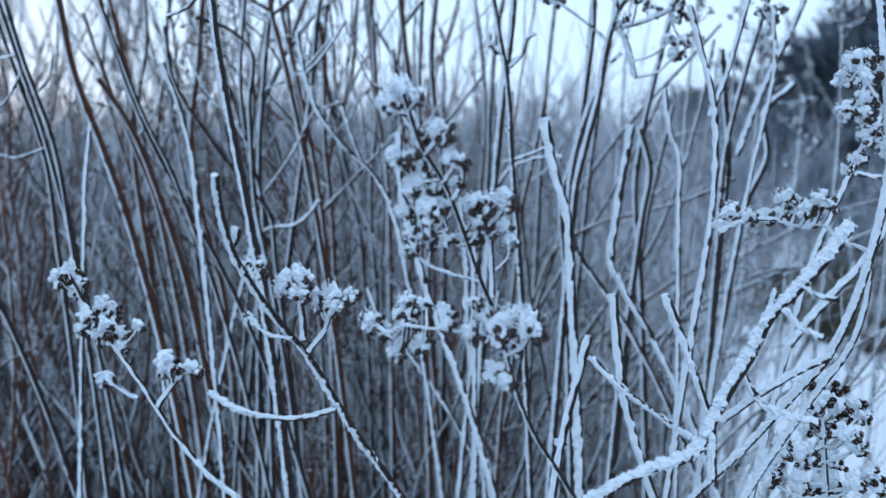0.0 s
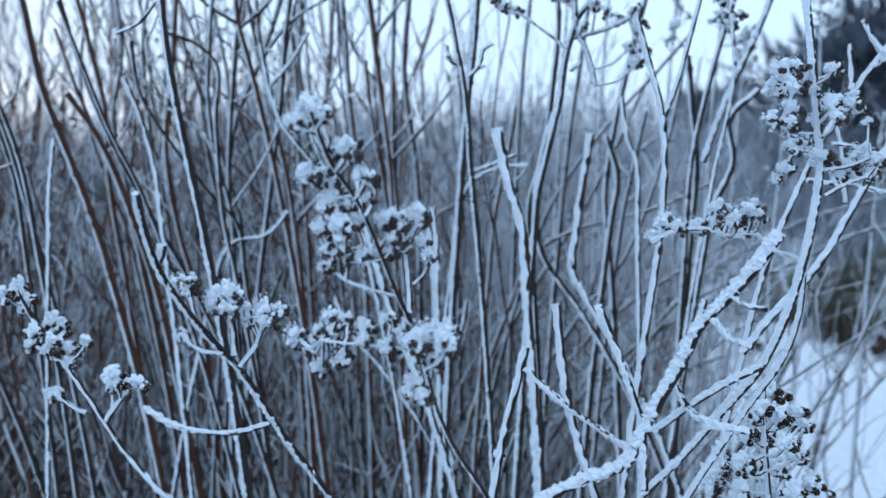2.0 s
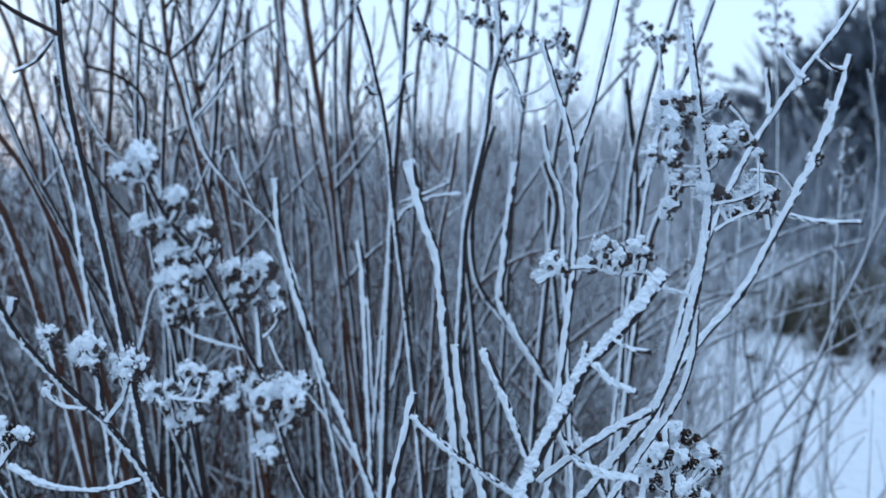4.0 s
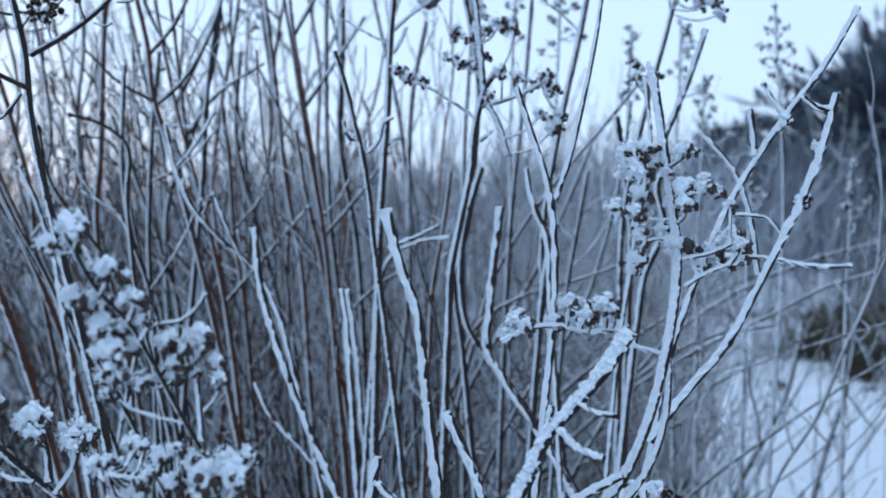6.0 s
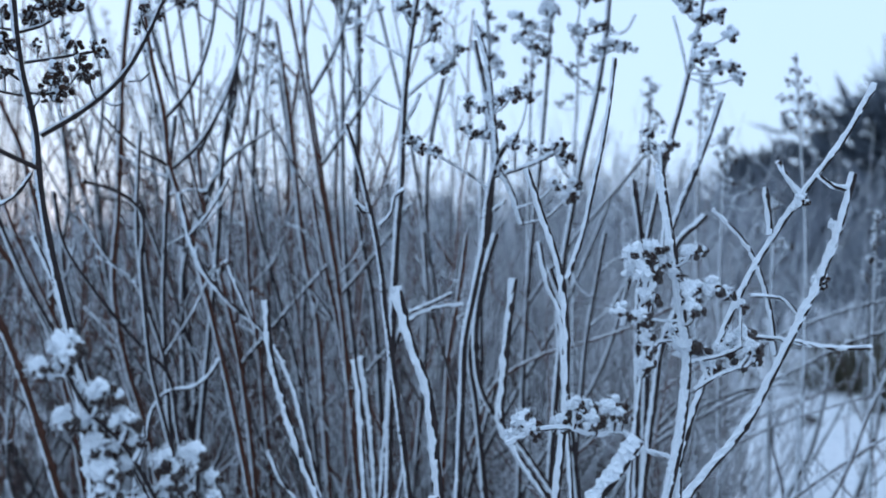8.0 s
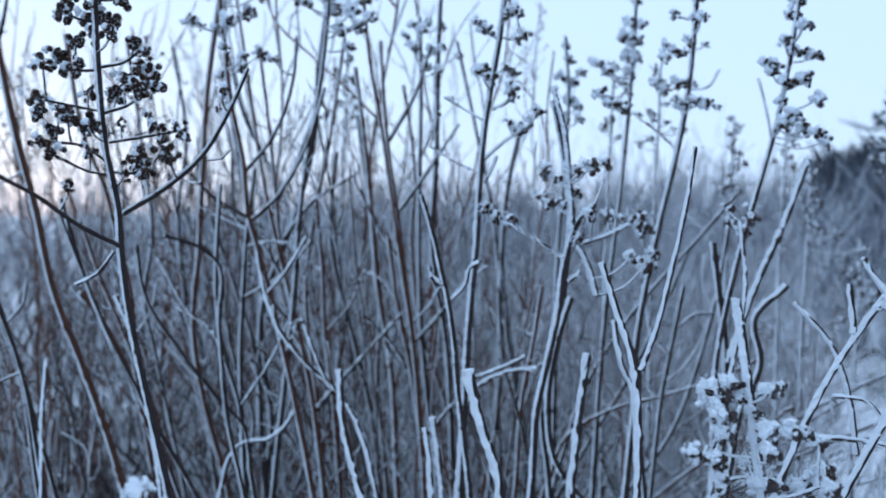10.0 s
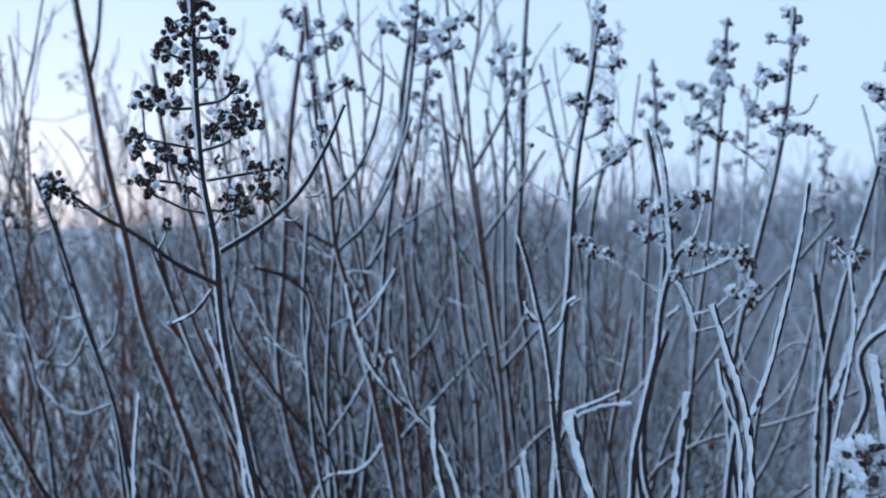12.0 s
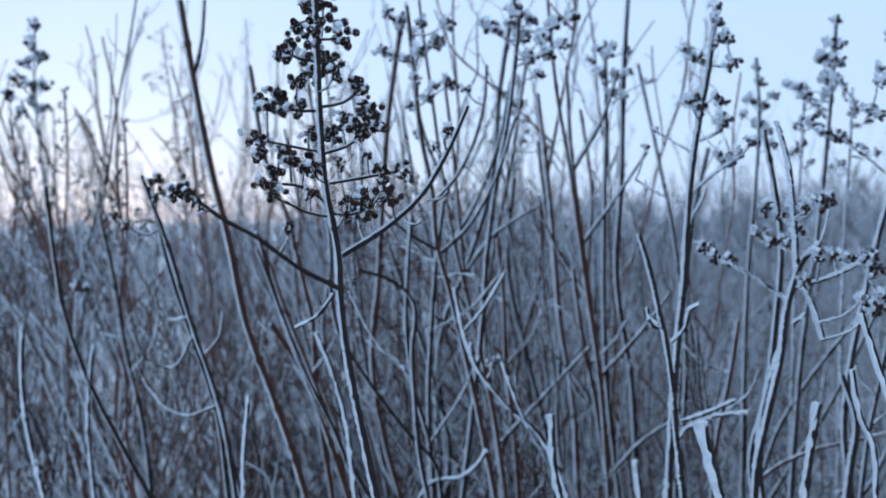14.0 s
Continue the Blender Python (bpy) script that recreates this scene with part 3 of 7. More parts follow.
p = plant("frosted_stub", "broken white frosted stalk, bare")
stem(p, [(0.1664, 0.6157, 0.9326), (0.169, 0.6133, 0.905), (0.1743, 0.6109, 0.8754), (0.182, 0.6089, 0.8487), (0.1865, 0.6081, 0.8369), (0.2927, 0.5894, 0.3766), (0.3636, 0.5769, -0.02)], 0.0030, 0.0030, frost=0.92, bark=BARK, detail=1)
p = plant("frosted_stub", "broken stalk, white above and brown bark below")
stem(p, [(0.15, 0.563, 0.9196), (0.1458, 0.5611, 0.9021), (0.1411, 0.559, 0.8832), (0.1375, 0.557, 0.8643), (0.136, 0.5559, 0.8535), (0.0961, 0.5268, 0.3841), (0.0695, 0.5074, -0.02)], 0.0024, 0.0030, frost=0.9, bark=BARK, detail=1)
heads(p, [(0.1378, 0.5608, 0.8673, 0.0033)], white=0.6, detail=1)
p = plant("frosted_panicle", "frosted panicle of brown seed heads, low and broad over snow")
stem(p, [(0.2683, 0.589, 0.897), (0.269, 0.5873, 0.878), (0.2715, 0.5846, 0.8471), (0.2943, 0.5599, 0.3812), (0.3095, 0.5435, -0.02)], 0.0020, 0.0025, frost=0.92, bark=BARK, detail=1)
heads(p, [(0.2662, 0.6056, 0.89, 0.007), (0.2782, 0.6084, 0.8895, 0.0076), (0.2652, 0.5734, 0.8902, 0.0066), (0.2582, 0.5732, 0.8859, 0.0055), (0.2762, 0.5879, 0.8837, 0.0068), (0.2904, 0.6023, 0.8816, 0.0058), (0.2922, 0.5993, 0.8757, 0.0052), (0.2891, 0.6115, 0.8716, 0.0047), (0.2444, 0.5622, 0.8694, 0.0059), (0.2531, 0.5839, 0.8585, 0.0051), (0.2601, 0.5781, 0.8761, 0.0066), (0.2709, 0.5921, 0.8708, 0.0063), (0.2749, 0.5635, 0.8752, 0.0059), (0.285, 0.5789, 0.866, 0.0055)], white=0.7, detail=1)
heads(p, [(0.2472, 0.595, 0.8494, 0.0063), (0.2534, 0.5599, 0.8662, 0.0064), (0.2717, 0.6101, 0.8505, 0.0071), (0.2794, 0.5973, 0.8513, 0.0069), (0.2438, 0.5848, 0.8449, 0.0062), (0.2567, 0.5699, 0.849, 0.0071), (0.2754, 0.5899, 0.841, 0.0074), (0.2923, 0.5791, 0.8524, 0.0061), (0.2993, 0.5906, 0.8414, 0.0068), (0.2829, 0.573, 0.8486, 0.006)], white=0.7, detail=1)
p = plant("frosted_panicle", "frosted panicle of brown seed heads, small and drooping")
stem(p, [(-0.1252, 0.6078, 0.9365), (-0.1141, 0.6066, 0.9186), (-0.1, 0.6055, 0.8993), (-0.0844, 0.6043, 0.8785), (-0.0655, 0.6027, 0.8517), (-0.0468, 0.6017, 0.8309), (-0.0283, 0.6013, 0.8162), (0.1217, 0.5982, 0.3673), (0.2216, 0.5961, -0.02)], 0.0018, 0.0036, frost=0.92, bark=BARK, detail=1)
twig(p, [(-0.0857, 0.6034, 0.8709), (-0.0949, 0.6033, 0.8752), (-0.102, 0.6034, 0.8805)], 0.0014, 0.0015, frost=0.92, bark=BARK, detail=1)
twig(p, [(-0.075, 0.6037, 0.8666), (-0.0692, 0.605, 0.8757), (-0.0618, 0.6064, 0.8849)], 0.0018, 0.0015, frost=0.92, bark=BARK, detail=1)
heads(p, [(-0.1269, 0.6032, 0.934, 0.006), (-0.126, 0.617, 0.9369, 0.0068), (-0.1198, 0.6134, 0.9313, 0.0049), (-0.1233, 0.6138, 0.925, 0.0043), (-0.1116, 0.6041, 0.9145, 0.006), (-0.122, 0.6214, 0.9034, 0.0056), (-0.1115, 0.6234, 0.916, 0.0069), (-0.1046, 0.622, 0.9149, 0.0062), (-0.0979, 0.5964, 0.9102, 0.0065), (-0.0949, 0.6126, 0.9043, 0.0061), (-0.1083, 0.6109, 0.9011, 0.0049), (-0.0864, 0.6109, 0.9095, 0.0043), (-0.0948, 0.6081, 0.8974, 0.0049), (-0.1046, 0.6084, 0.8793, 0.0061), (-0.0667, 0.598, 0.8927, 0.0072), (-0.063, 0.6053, 0.8867, 0.0061), (-0.0517, 0.5934, 0.8912, 0.0059), (-0.0761, 0.6167, 0.8821, 0.0049)], white=0.7, detail=1)
p = plant("frosted_stalk", "slim frosted stalk, bare, with a blunt white tip")
stem(p, [(0.0329, 0.7905, 1.0162), (0.0349, 0.7899, 0.9795), (0.0457, 0.7901, 0.9345), (0.0605, 0.7907, 0.8894), (0.073, 0.7914, 0.8574), (0.1833, 0.7976, 0.3858), (0.2569, 0.8017, -0.02)], 0.0032, 0.0037, frost=1.0, bark=BARK, detail=1)
p = plant("frosted_stalk", "slim frosted stalk, bare, with a blunt white tip")
stem(p, [(0.1317, 0.7316, 1.0269), (0.1366, 0.7316, 1.0006), (0.1477, 0.732, 0.9635), (0.151, 0.7314, 0.9232), (0.1552, 0.7308, 0.8727), (0.1791, 0.7269, 0.3927), (0.195, 0.7243, -0.02)], 0.0037, 0.0040, frost=1.0, bark=BARK, detail=1)
p = plant("frosted_stalk", "slim frosted stalk, bare, with a blunt white tip")
stem(p, [(0.1958, 0.8195, 1.0248), (0.1907, 0.8181, 0.9908), (0.1863, 0.8168, 0.953), (0.1844, 0.8159, 0.9265), (0.1939, 0.8166, 0.9074), (0.2086, 0.8177, 0.8844), (0.3581, 0.8295, 0.398), (0.4578, 0.8374, -0.02)], 0.0034, 0.0032, frost=1.0, bark=BARK, detail=1)
p = plant("frosted_stalk", "slim frosted stalk, bare, with a blunt white tip")
stem(p, [(0.0716, 0.9044, 0.9625), (0.0757, 0.9041, 0.9256), (0.0785, 0.9034, 0.8822), (0.0797, 0.9028, 0.8519), (0.0836, 0.9027, 0.8258), (0.1242, 0.901, 0.3716), (0.1512, 0.9, -0.02)], 0.0030, 0.0030, frost=1.0, bark=BARK, detail=1)
twig(p, [(0.0796, 0.9027, 0.8475), (0.089, 0.9037, 0.8422), (0.0993, 0.9054, 0.8645), (0.104, 0.9065, 0.8904)], 0.0026, 0.0024, frost=0.92, bark=BARK, detail=1)
p = plant("frosted_stalk", "slim frosted stalk, bare, with a blunt white tip")
stem(p, [(0.2123, 0.6921, 1.0924), (0.2198, 0.6923, 1.067), (0.228, 0.6926, 1.039), (0.2311, 0.6922, 1.005), (0.2288, 0.6909, 0.9588), (0.2246, 0.6896, 0.9249), (0.2193, 0.6881, 0.8849), (0.181, 0.6769, 0.3982), (0.1555, 0.6695, -0.02)], 0.0023, 0.0031, frost=1.0, bark=BARK, detail=1)
twig(p, [(0.2322, 0.7231, 1.0293), (0.2407, 0.7246, 1.0519), (0.2493, 0.7263, 1.0842), (0.2587, 0.7284, 1.1262), (0.2633, 0.7296, 1.1554)], 0.0019, 0.0015, frost=0.92, bark=BARK, detail=1)
p = plant("frosted_stalk", "frosted stalk bearing one dark brown seed cluster")
stem(p, [(0.2959, 0.8431, 1.1111), (0.2991, 0.8426, 1.0726), (0.2864, 0.8393, 0.996), (0.2737, 0.8361, 0.9194), (0.2649, 0.8334, 0.8465), (0.2311, 0.8231, 0.3809), (0.2085, 0.8162, -0.02)], 0.0017, 0.0031, frost=1.0, bark=BARK, detail=1)
heads(p, [(0.2912, 0.8557, 1.1126, 0.0078), (0.3036, 0.8649, 1.1147, 0.0079), (0.2965, 0.8509, 1.1061, 0.0085), (0.2891, 0.852, 1.12, 0.0047)], white=0.25, detail=1)
p = plant("frosted_branch", "pale forked frosted branch with stubby side shoots")
stem(p, [(0.4062, 0.7304, 1.1338), (0.3861, 0.7274, 1.101), (0.3668, 0.7246, 1.077), (0.3533, 0.7226, 1.0588), (0.3346, 0.7198, 1.0307), (0.3118, 0.7161, 0.9836), (0.2954, 0.7132, 0.9396), (0.2818, 0.7103, 0.8797), (0.2161, 0.696, 0.3959), (0.1723, 0.6865, -0.02)], 0.0021, 0.0030, frost=1.1, bark=BARK, detail=1)
twig(p, [(0.3901, 0.7174, 1.0842), (0.3829, 0.7159, 1.0579), (0.3706, 0.7138, 1.027), (0.3578, 0.7118, 1.0023), (0.347, 0.7101, 0.9823), (0.3269, 0.7069, 0.9469), (0.3001, 0.7031, 0.9163), (0.2812, 0.7004, 0.8917)], 0.0023, 0.0031, frost=1.1, bark=BARK, detail=1)
twig(p, [(0.3878, 0.7169, 1.0758), (0.3785, 0.7159, 1.0773), (0.3709, 0.7151, 1.083)], 0.0028, 0.0028, frost=0.92, bark=BARK, detail=1)
twig(p, [(0.3652, 0.7243, 1.0713), (0.3575, 0.7236, 1.0809), (0.3507, 0.7231, 1.0921)], 0.0025, 0.0022, frost=0.92, bark=BARK, detail=1)
twig(p, [(0.346, 0.7216, 1.0511), (0.3447, 0.7219, 1.0685), (0.3436, 0.7219, 1.078)], 0.0024, 0.0019, frost=0.92, bark=BARK, detail=1)
twig(p, [(0.4006, 0.7264, 0.9867), (0.378, 0.7238, 0.9871), (0.3529, 0.721, 0.9923), (0.3199, 0.7173, 0.9961)], 0.0022, 0.0025, frost=0.92, bark=BARK, detail=1)
twig(p, [(0.3493, 0.7355, 0.9816), (0.3465, 0.7358, 1.0109), (0.3342, 0.7352, 1.0468), (0.3168, 0.7337, 1.0666)], 0.0023, 0.0019, frost=0.92, bark=BARK, detail=1)
twig(p, [(0.3599, 0.7171, 1.0051), (0.3522, 0.7164, 1.0147), (0.3336, 0.7144, 1.0182)], 0.0019, 0.0016, frost=0.92, bark=BARK, detail=1)
heads(p, [(0.3727, 0.7231, 1.0252, 0.0051), (0.36, 0.7072, 1.0688, 0.0043), (0.382, 0.7249, 1.0551, 0.0044)], white=0.7, detail=1)
p = plant("frosted_panicle", "frosted panicle of brown seed heads, tall and broad, well branched")
stem(p, [(-0.0794, 0.6864, 1.2773), (-0.0797, 0.6882, 1.2518), (-0.0793, 0.6895, 1.2064), (-0.0778, 0.6914, 1.1671), (-0.072, 0.6946, 1.1242), (-0.0711, 0.6953, 1.0944), (-0.0672, 0.6967, 1.0577), (-0.061, 0.6989, 1.0209), (-0.0529, 0.7014, 0.9772), (0.0066, 0.7201, 0.4397), (0.0463, 0.7326, -0.02)], 0.0018, 0.0042, frost=0.62, bark=BARK, detail=2)
twig(p, [(-0.0709, 0.6943, 1.1037), (-0.0934, 0.6875, 1.1163), (-0.1184, 0.6801, 1.1356), (-0.1357, 0.6749, 1.1458), (-0.1513, 0.6703, 1.158)], 0.0020, 0.0015, frost=0.5, bark=BARK, detail=2)
twig(p, [(-0.0717, 0.6999, 1.1233), (-0.0478, 0.708, 1.1385), (-0.028, 0.7149, 1.1565), (-0.0119, 0.7208, 1.1834), (-0.0003, 0.7253, 1.2099)], 0.0020, 0.0013, frost=0.5, bark=BARK, detail=2)
twig(p, [(-0.0367, 0.7117, 1.1426), (-0.0304, 0.7136, 1.1405), (-0.0272, 0.7147, 1.1425)], 0.0010, 0.0010, frost=0.92, bark=BARK, detail=1)
twig(p, [(-0.0239, 0.7161, 1.1547), (-0.016, 0.7187, 1.1556), (-0.0118, 0.7201, 1.1601)], 0.0010, 0.0008, frost=0.92, bark=BARK, detail=1)
twig(p, [(-0.0747, 0.693, 1.1011), (-0.0842, 0.6896, 1.0881), (-0.0962, 0.6856, 1.0817)], 0.0015, 0.0017, frost=0.92, bark=BARK, detail=1)
twig(p, [(-0.0807, 0.6944, 1.2085), (-0.0958, 0.6896, 1.2088), (-0.1052, 0.6867, 1.2133)], 0.0012, 0.0010, frost=0.5, bark=BARK, detail=2)
twig(p, [(-0.0807, 0.6944, 1.2102), (-0.0675, 0.6988, 1.2132), (-0.058, 0.702, 1.2213)], 0.0012, 0.0010, frost=0.5, bark=BARK, detail=2)
twig(p, [(-0.0797, 0.694, 1.1838), (-0.0929, 0.6899, 1.1866), (-0.1117, 0.684, 1.191)], 0.0012, 0.0010, frost=0.5, bark=BARK, detail=2)
twig(p, [(-0.079, 0.6941, 1.1831), (-0.0645, 0.6989, 1.1884), (-0.0534, 0.7029, 1.2014)], 0.0012, 0.0010, frost=0.5, bark=BARK, detail=2)
twig(p, [(-0.0767, 0.6944, 1.1655), (-0.0584, 0.7003, 1.1685), (-0.0363, 0.7074, 1.1724)], 0.0012, 0.0010, frost=0.5, bark=BARK, detail=2)
twig(p, [(-0.0774, 0.6938, 1.154), (-0.093, 0.6891, 1.1642), (-0.1072, 0.6846, 1.1661)], 0.0012, 0.0010, frost=0.5, bark=BARK, detail=2)
twig(p, [(-0.0749, 0.6943, 1.1457), (-0.09, 0.6896, 1.1493), (-0.1025, 0.6858, 1.1561)], 0.0012, 0.0010, frost=0.5, bark=BARK, detail=2)
twig(p, [(-0.0759, 0.6941, 1.148), (-0.0648, 0.6976, 1.1472), (-0.0554, 0.7007, 1.1509)], 0.0012, 0.0010, frost=0.5, bark=BARK, detail=2)
twig(p, [(-0.0829, 0.695, 1.2498), (-0.0735, 0.698, 1.2503), (-0.0687, 0.6996, 1.2529)], 0.0012, 0.0010, frost=0.5, bark=BARK, detail=2)
twig(p, [(-0.083, 0.6945, 1.2366), (-0.0956, 0.6906, 1.2402), (-0.1003, 0.6893, 1.2442)], 0.0012, 0.0010, frost=0.5, bark=BARK, detail=2)
heads(p, [(-0.0935, 0.7096, 1.2714, 0.0099), (-0.0828, 0.7055, 1.2722, 0.009), (-0.077, 0.6825, 1.2578, 0.0087), (-0.0838, 0.6756, 1.2539, 0.0078), (-0.0953, 0.6846, 1.2484, 0.0072), (-0.1074, 0.7, 1.2449, 0.0082), (-0.0742, 0.7101, 1.259, 0.009), (-0.0655, 0.696, 1.2495, 0.008), (-0.0885, 0.7004, 1.2438, 0.0098), (-0.0848, 0.7107, 1.2406, 0.0099), (-0.0627, 0.6786, 1.2294, 0.0086), (-0.0854, 0.6955, 1.2303, 0.0073), (-0.1134, 0.6974, 1.2205, 0.009), (-0.1099, 0.702, 1.2157, 0.0083), (-0.1045, 0.6725, 1.2109, 0.0063), (-0.0938, 0.6899, 1.2235, 0.0072), (-0.0898, 0.6847, 1.2097, 0.0072), (-0.0567, 0.6904, 1.2215, 0.0071), (-0.0628, 0.7158, 1.2215, 0.0058)], white=0.22, detail=2)
heads(p, [(-0.0718, 0.7042, 1.2034, 0.0081), (-0.0836, 0.7183, 1.1955, 0.0075), (-0.0461, 0.6848, 1.2076, 0.0086), (-0.0504, 0.7042, 1.2024, 0.0089), (-0.0578, 0.6961, 1.1994, 0.0088), (-0.0528, 0.6878, 1.1927, 0.0063), (-0.1285, 0.6984, 1.1953, 0.0083), (-0.1152, 0.6848, 1.1872, 0.0089), (-0.1063, 0.6913, 1.1872, 0.0081), (-0.0939, 0.6784, 1.1818, 0.0087), (-0.1068, 0.6879, 1.1751, 0.0081), (-0.0953, 0.7008, 1.178, 0.009), (-0.0798, 0.6782, 1.1732, 0.0063), (-0.1072, 0.6726, 1.1668, 0.0071), (-0.1033, 0.6767, 1.1593, 0.0079), (-0.0884, 0.6923, 1.1955, 0.0065), (-0.0859, 0.689, 1.1607, 0.0056), (-0.0978, 0.6866, 1.1405, 0.0056), (-0.0722, 0.7013, 1.1766, 0.0041)], white=0.25, detail=2)
heads(p, [(-0.0728, 0.7169, 1.1541, 0.0075), (-0.0496, 0.682, 1.1539, 0.0086), (-0.0479, 0.6861, 1.1495, 0.0071), (-0.068, 0.6949, 1.1456, 0.0048), (-0.0686, 0.7172, 1.1472, 0.0058), (-0.0427, 0.6893, 1.1741, 0.0055), (-0.0432, 0.6971, 1.1624, 0.008), (-0.0375, 0.6928, 1.1564, 0.0063), (-0.0343, 0.7001, 1.1733, 0.0056), (-0.0274, 0.6902, 1.1683, 0.0055), (-0.0573, 0.7071, 1.182, 0.0049), (-0.007, 0.6981, 1.1935, 0.0055), (-0.0236, 0.7333, 1.188, 0.0029), (-0.1535, 0.6542, 1.1656, 0.0079), (-0.1519, 0.661, 1.1612, 0.0079), (-0.1397, 0.6539, 1.1556, 0.0055)], white=0.2, detail=2)
p = plant("frosted_panicle", "frosted panicle of brown seed heads, slender and upright")
stem(p, [(0.1327, 0.9121, 1.2934), (0.1277, 0.9093, 1.2529), (0.1213, 0.9061, 1.2165), (0.1155, 0.9031, 1.1801), (0.1113, 0.9004, 1.1355), (0.1087, 0.8983, 1.095), (0.1045, 0.8957, 1.0544), (0.1011, 0.8934, 1.0139), (0.0966, 0.8896, 0.9369), (0.0786, 0.8743, 0.4216), (0.0666, 0.8642, -0.02)], 0.0020, 0.0041, frost=0.6, bark=BARK, detail=2)
twig(p, [(0.1164, 0.9036, 1.1874), (0.1017, 0.8992, 1.1966), (0.0871, 0.8949, 1.2058)], 0.0014, 0.0012, frost=0.92, bark=BARK, detail=2)
twig(p, [(0.1137, 0.9016, 1.1476), (0.0937, 0.8955, 1.1581), (0.0764, 0.8903, 1.1694)], 0.0014, 0.0012, frost=0.92, bark=BARK, detail=2)
twig(p, [(0.115, 0.9023, 1.159), (0.1294, 0.9073, 1.1717), (0.1434, 0.9121, 1.1816)], 0.0014, 0.0012, frost=0.92, bark=BARK, detail=2)
twig(p, [(0.1145, 0.9016, 1.1415), (0.1207, 0.9039, 1.1516), (0.1247, 0.9055, 1.1616)], 0.0014, 0.0012, frost=0.92, bark=BARK, detail=2)
twig(p, [(0.1273, 0.9091, 1.2509), (0.137, 0.9121, 1.2495), (0.144, 0.9144, 1.2518)], 0.0014, 0.0012, frost=0.92, bark=BARK, detail=2)
twig(p, [(0.1277, 0.9091, 1.2488), (0.1196, 0.9067, 1.253), (0.1146, 0.9052, 1.2572)], 0.0014, 0.0012, frost=0.92, bark=BARK, detail=2)
twig(p, [(0.1203, 0.9052, 1.1962), (0.1308, 0.9087, 1.2009), (0.1374, 0.9109, 1.206)], 0.0014, 0.0012, frost=0.92, bark=BARK, detail=2)
twig(p, [(0.1065, 0.8969, 1.0706), (0.1132, 0.8992, 1.0766), (0.1171, 0.9005, 1.0786)], 0.0014, 0.0012, frost=0.92, bark=BARK, detail=2)
heads(p, [(0.131, 0.9294, 1.2959, 0.0058), (0.1342, 0.896, 1.2804, 0.0056), (0.1389, 0.9183, 1.2717, 0.0065), (0.1355, 0.9056, 1.2671, 0.0056), (0.1131, 0.9055, 1.2614, 0.0073), (0.1183, 0.897, 1.255, 0.0064), (0.1437, 0.9238, 1.2547, 0.0058), (0.1411, 0.9083, 1.2487, 0.0048), (0.1166, 0.8897, 1.2232, 0.0072), (0.1219, 0.9091, 1.2208, 0.0057), (0.1341, 0.9276, 1.2269, 0.0066), (0.1326, 0.9013, 1.2275, 0.004), (0.1385, 0.8879, 1.2101, 0.0071), (0.1339, 0.9279, 1.2096, 0.0058), (0.1376, 0.9292, 1.1855, 0.0067), (0.1436, 0.9285, 1.1823, 0.0066), (0.1487, 0.9218, 1.19, 0.0057), (0.1561, 0.9081, 1.1942, 0.0056), (0.1327, 0.9076, 1.1878, 0.0041), (0.0857, 0.875, 1.1917, 0.0032)], white=0.45, detail=2)
heads(p, [(0.0882, 0.9147, 1.2064, 0.0029)], white=0.45, detail=2)
p = plant("frosted_stalk", "frost-crusted stalk with a white side bud")
stem(p, [(0.0893, 0.7988, 1.1317), (0.0959, 0.8002, 1.1084), (0.1001, 0.8009, 1.0868), (0.1047, 0.8017, 1.0653), (0.1086, 0.802, 1.0367), (0.1107, 0.8017, 1.0045), (0.1151, 0.8018, 0.9616), (0.1478, 0.8024, 0.4327), (0.1696, 0.8029, -0.02)], 0.0021, 0.0032, frost=0.72, bark=BARK, detail=2)
twig(p, [(0.1024, 0.8011, 1.0725), (0.0973, 0.7995, 1.0733), (0.0943, 0.7987, 1.078)], 0.0021, 0.0025, frost=0.92, bark=BARK, detail=1)
twig(p, [(0.1007, 0.8007, 1.0743), (0.095, 0.799, 1.0798), (0.094, 0.7988, 1.0852)], 0.0018, 0.0018, frost=0.92, bark=BARK, detail=1)
twig(p, [(0.1085, 0.8028, 1.0631), (0.1167, 0.8057, 1.0722), (0.1195, 0.8069, 1.0829), (0.1257, 0.809, 1.0871)], 0.0016, 0.0018, frost=0.92, bark=BARK, detail=1)
p = plant("frosted_panicle", "frosted panicle of brown seed heads, forked with spreading arms")
stem(p, [(0.1997, 0.8547, 1.1237), (0.1883, 0.8508, 1.1121), (0.183, 0.8486, 1.0982), (0.1783, 0.8466, 1.0799), (0.1745, 0.8445, 1.0506), (0.1665, 0.8408, 1.0139), (0.1592, 0.8374, 0.9809), (0.1573, 0.836, 0.9552), (0.1332, 0.8187, 0.4298), (0.1172, 0.8071, -0.02)], 0.0022, 0.0035, frost=0.6, bark=BARK, detail=2)
twig(p, [(0.1729, 0.8487, 1.2033), (0.1794, 0.85, 1.1793), (0.183, 0.85, 1.1424), (0.1848, 0.8494, 1.1056)], 0.0022, 0.0029, frost=0.92, bark=BARK, detail=2)
twig(p, [(0.1783, 0.8468, 1.0873), (0.1619, 0.842, 1.0994), (0.1445, 0.8367, 1.1107)], 0.0018, 0.0015, frost=0.92, bark=BARK, detail=2)
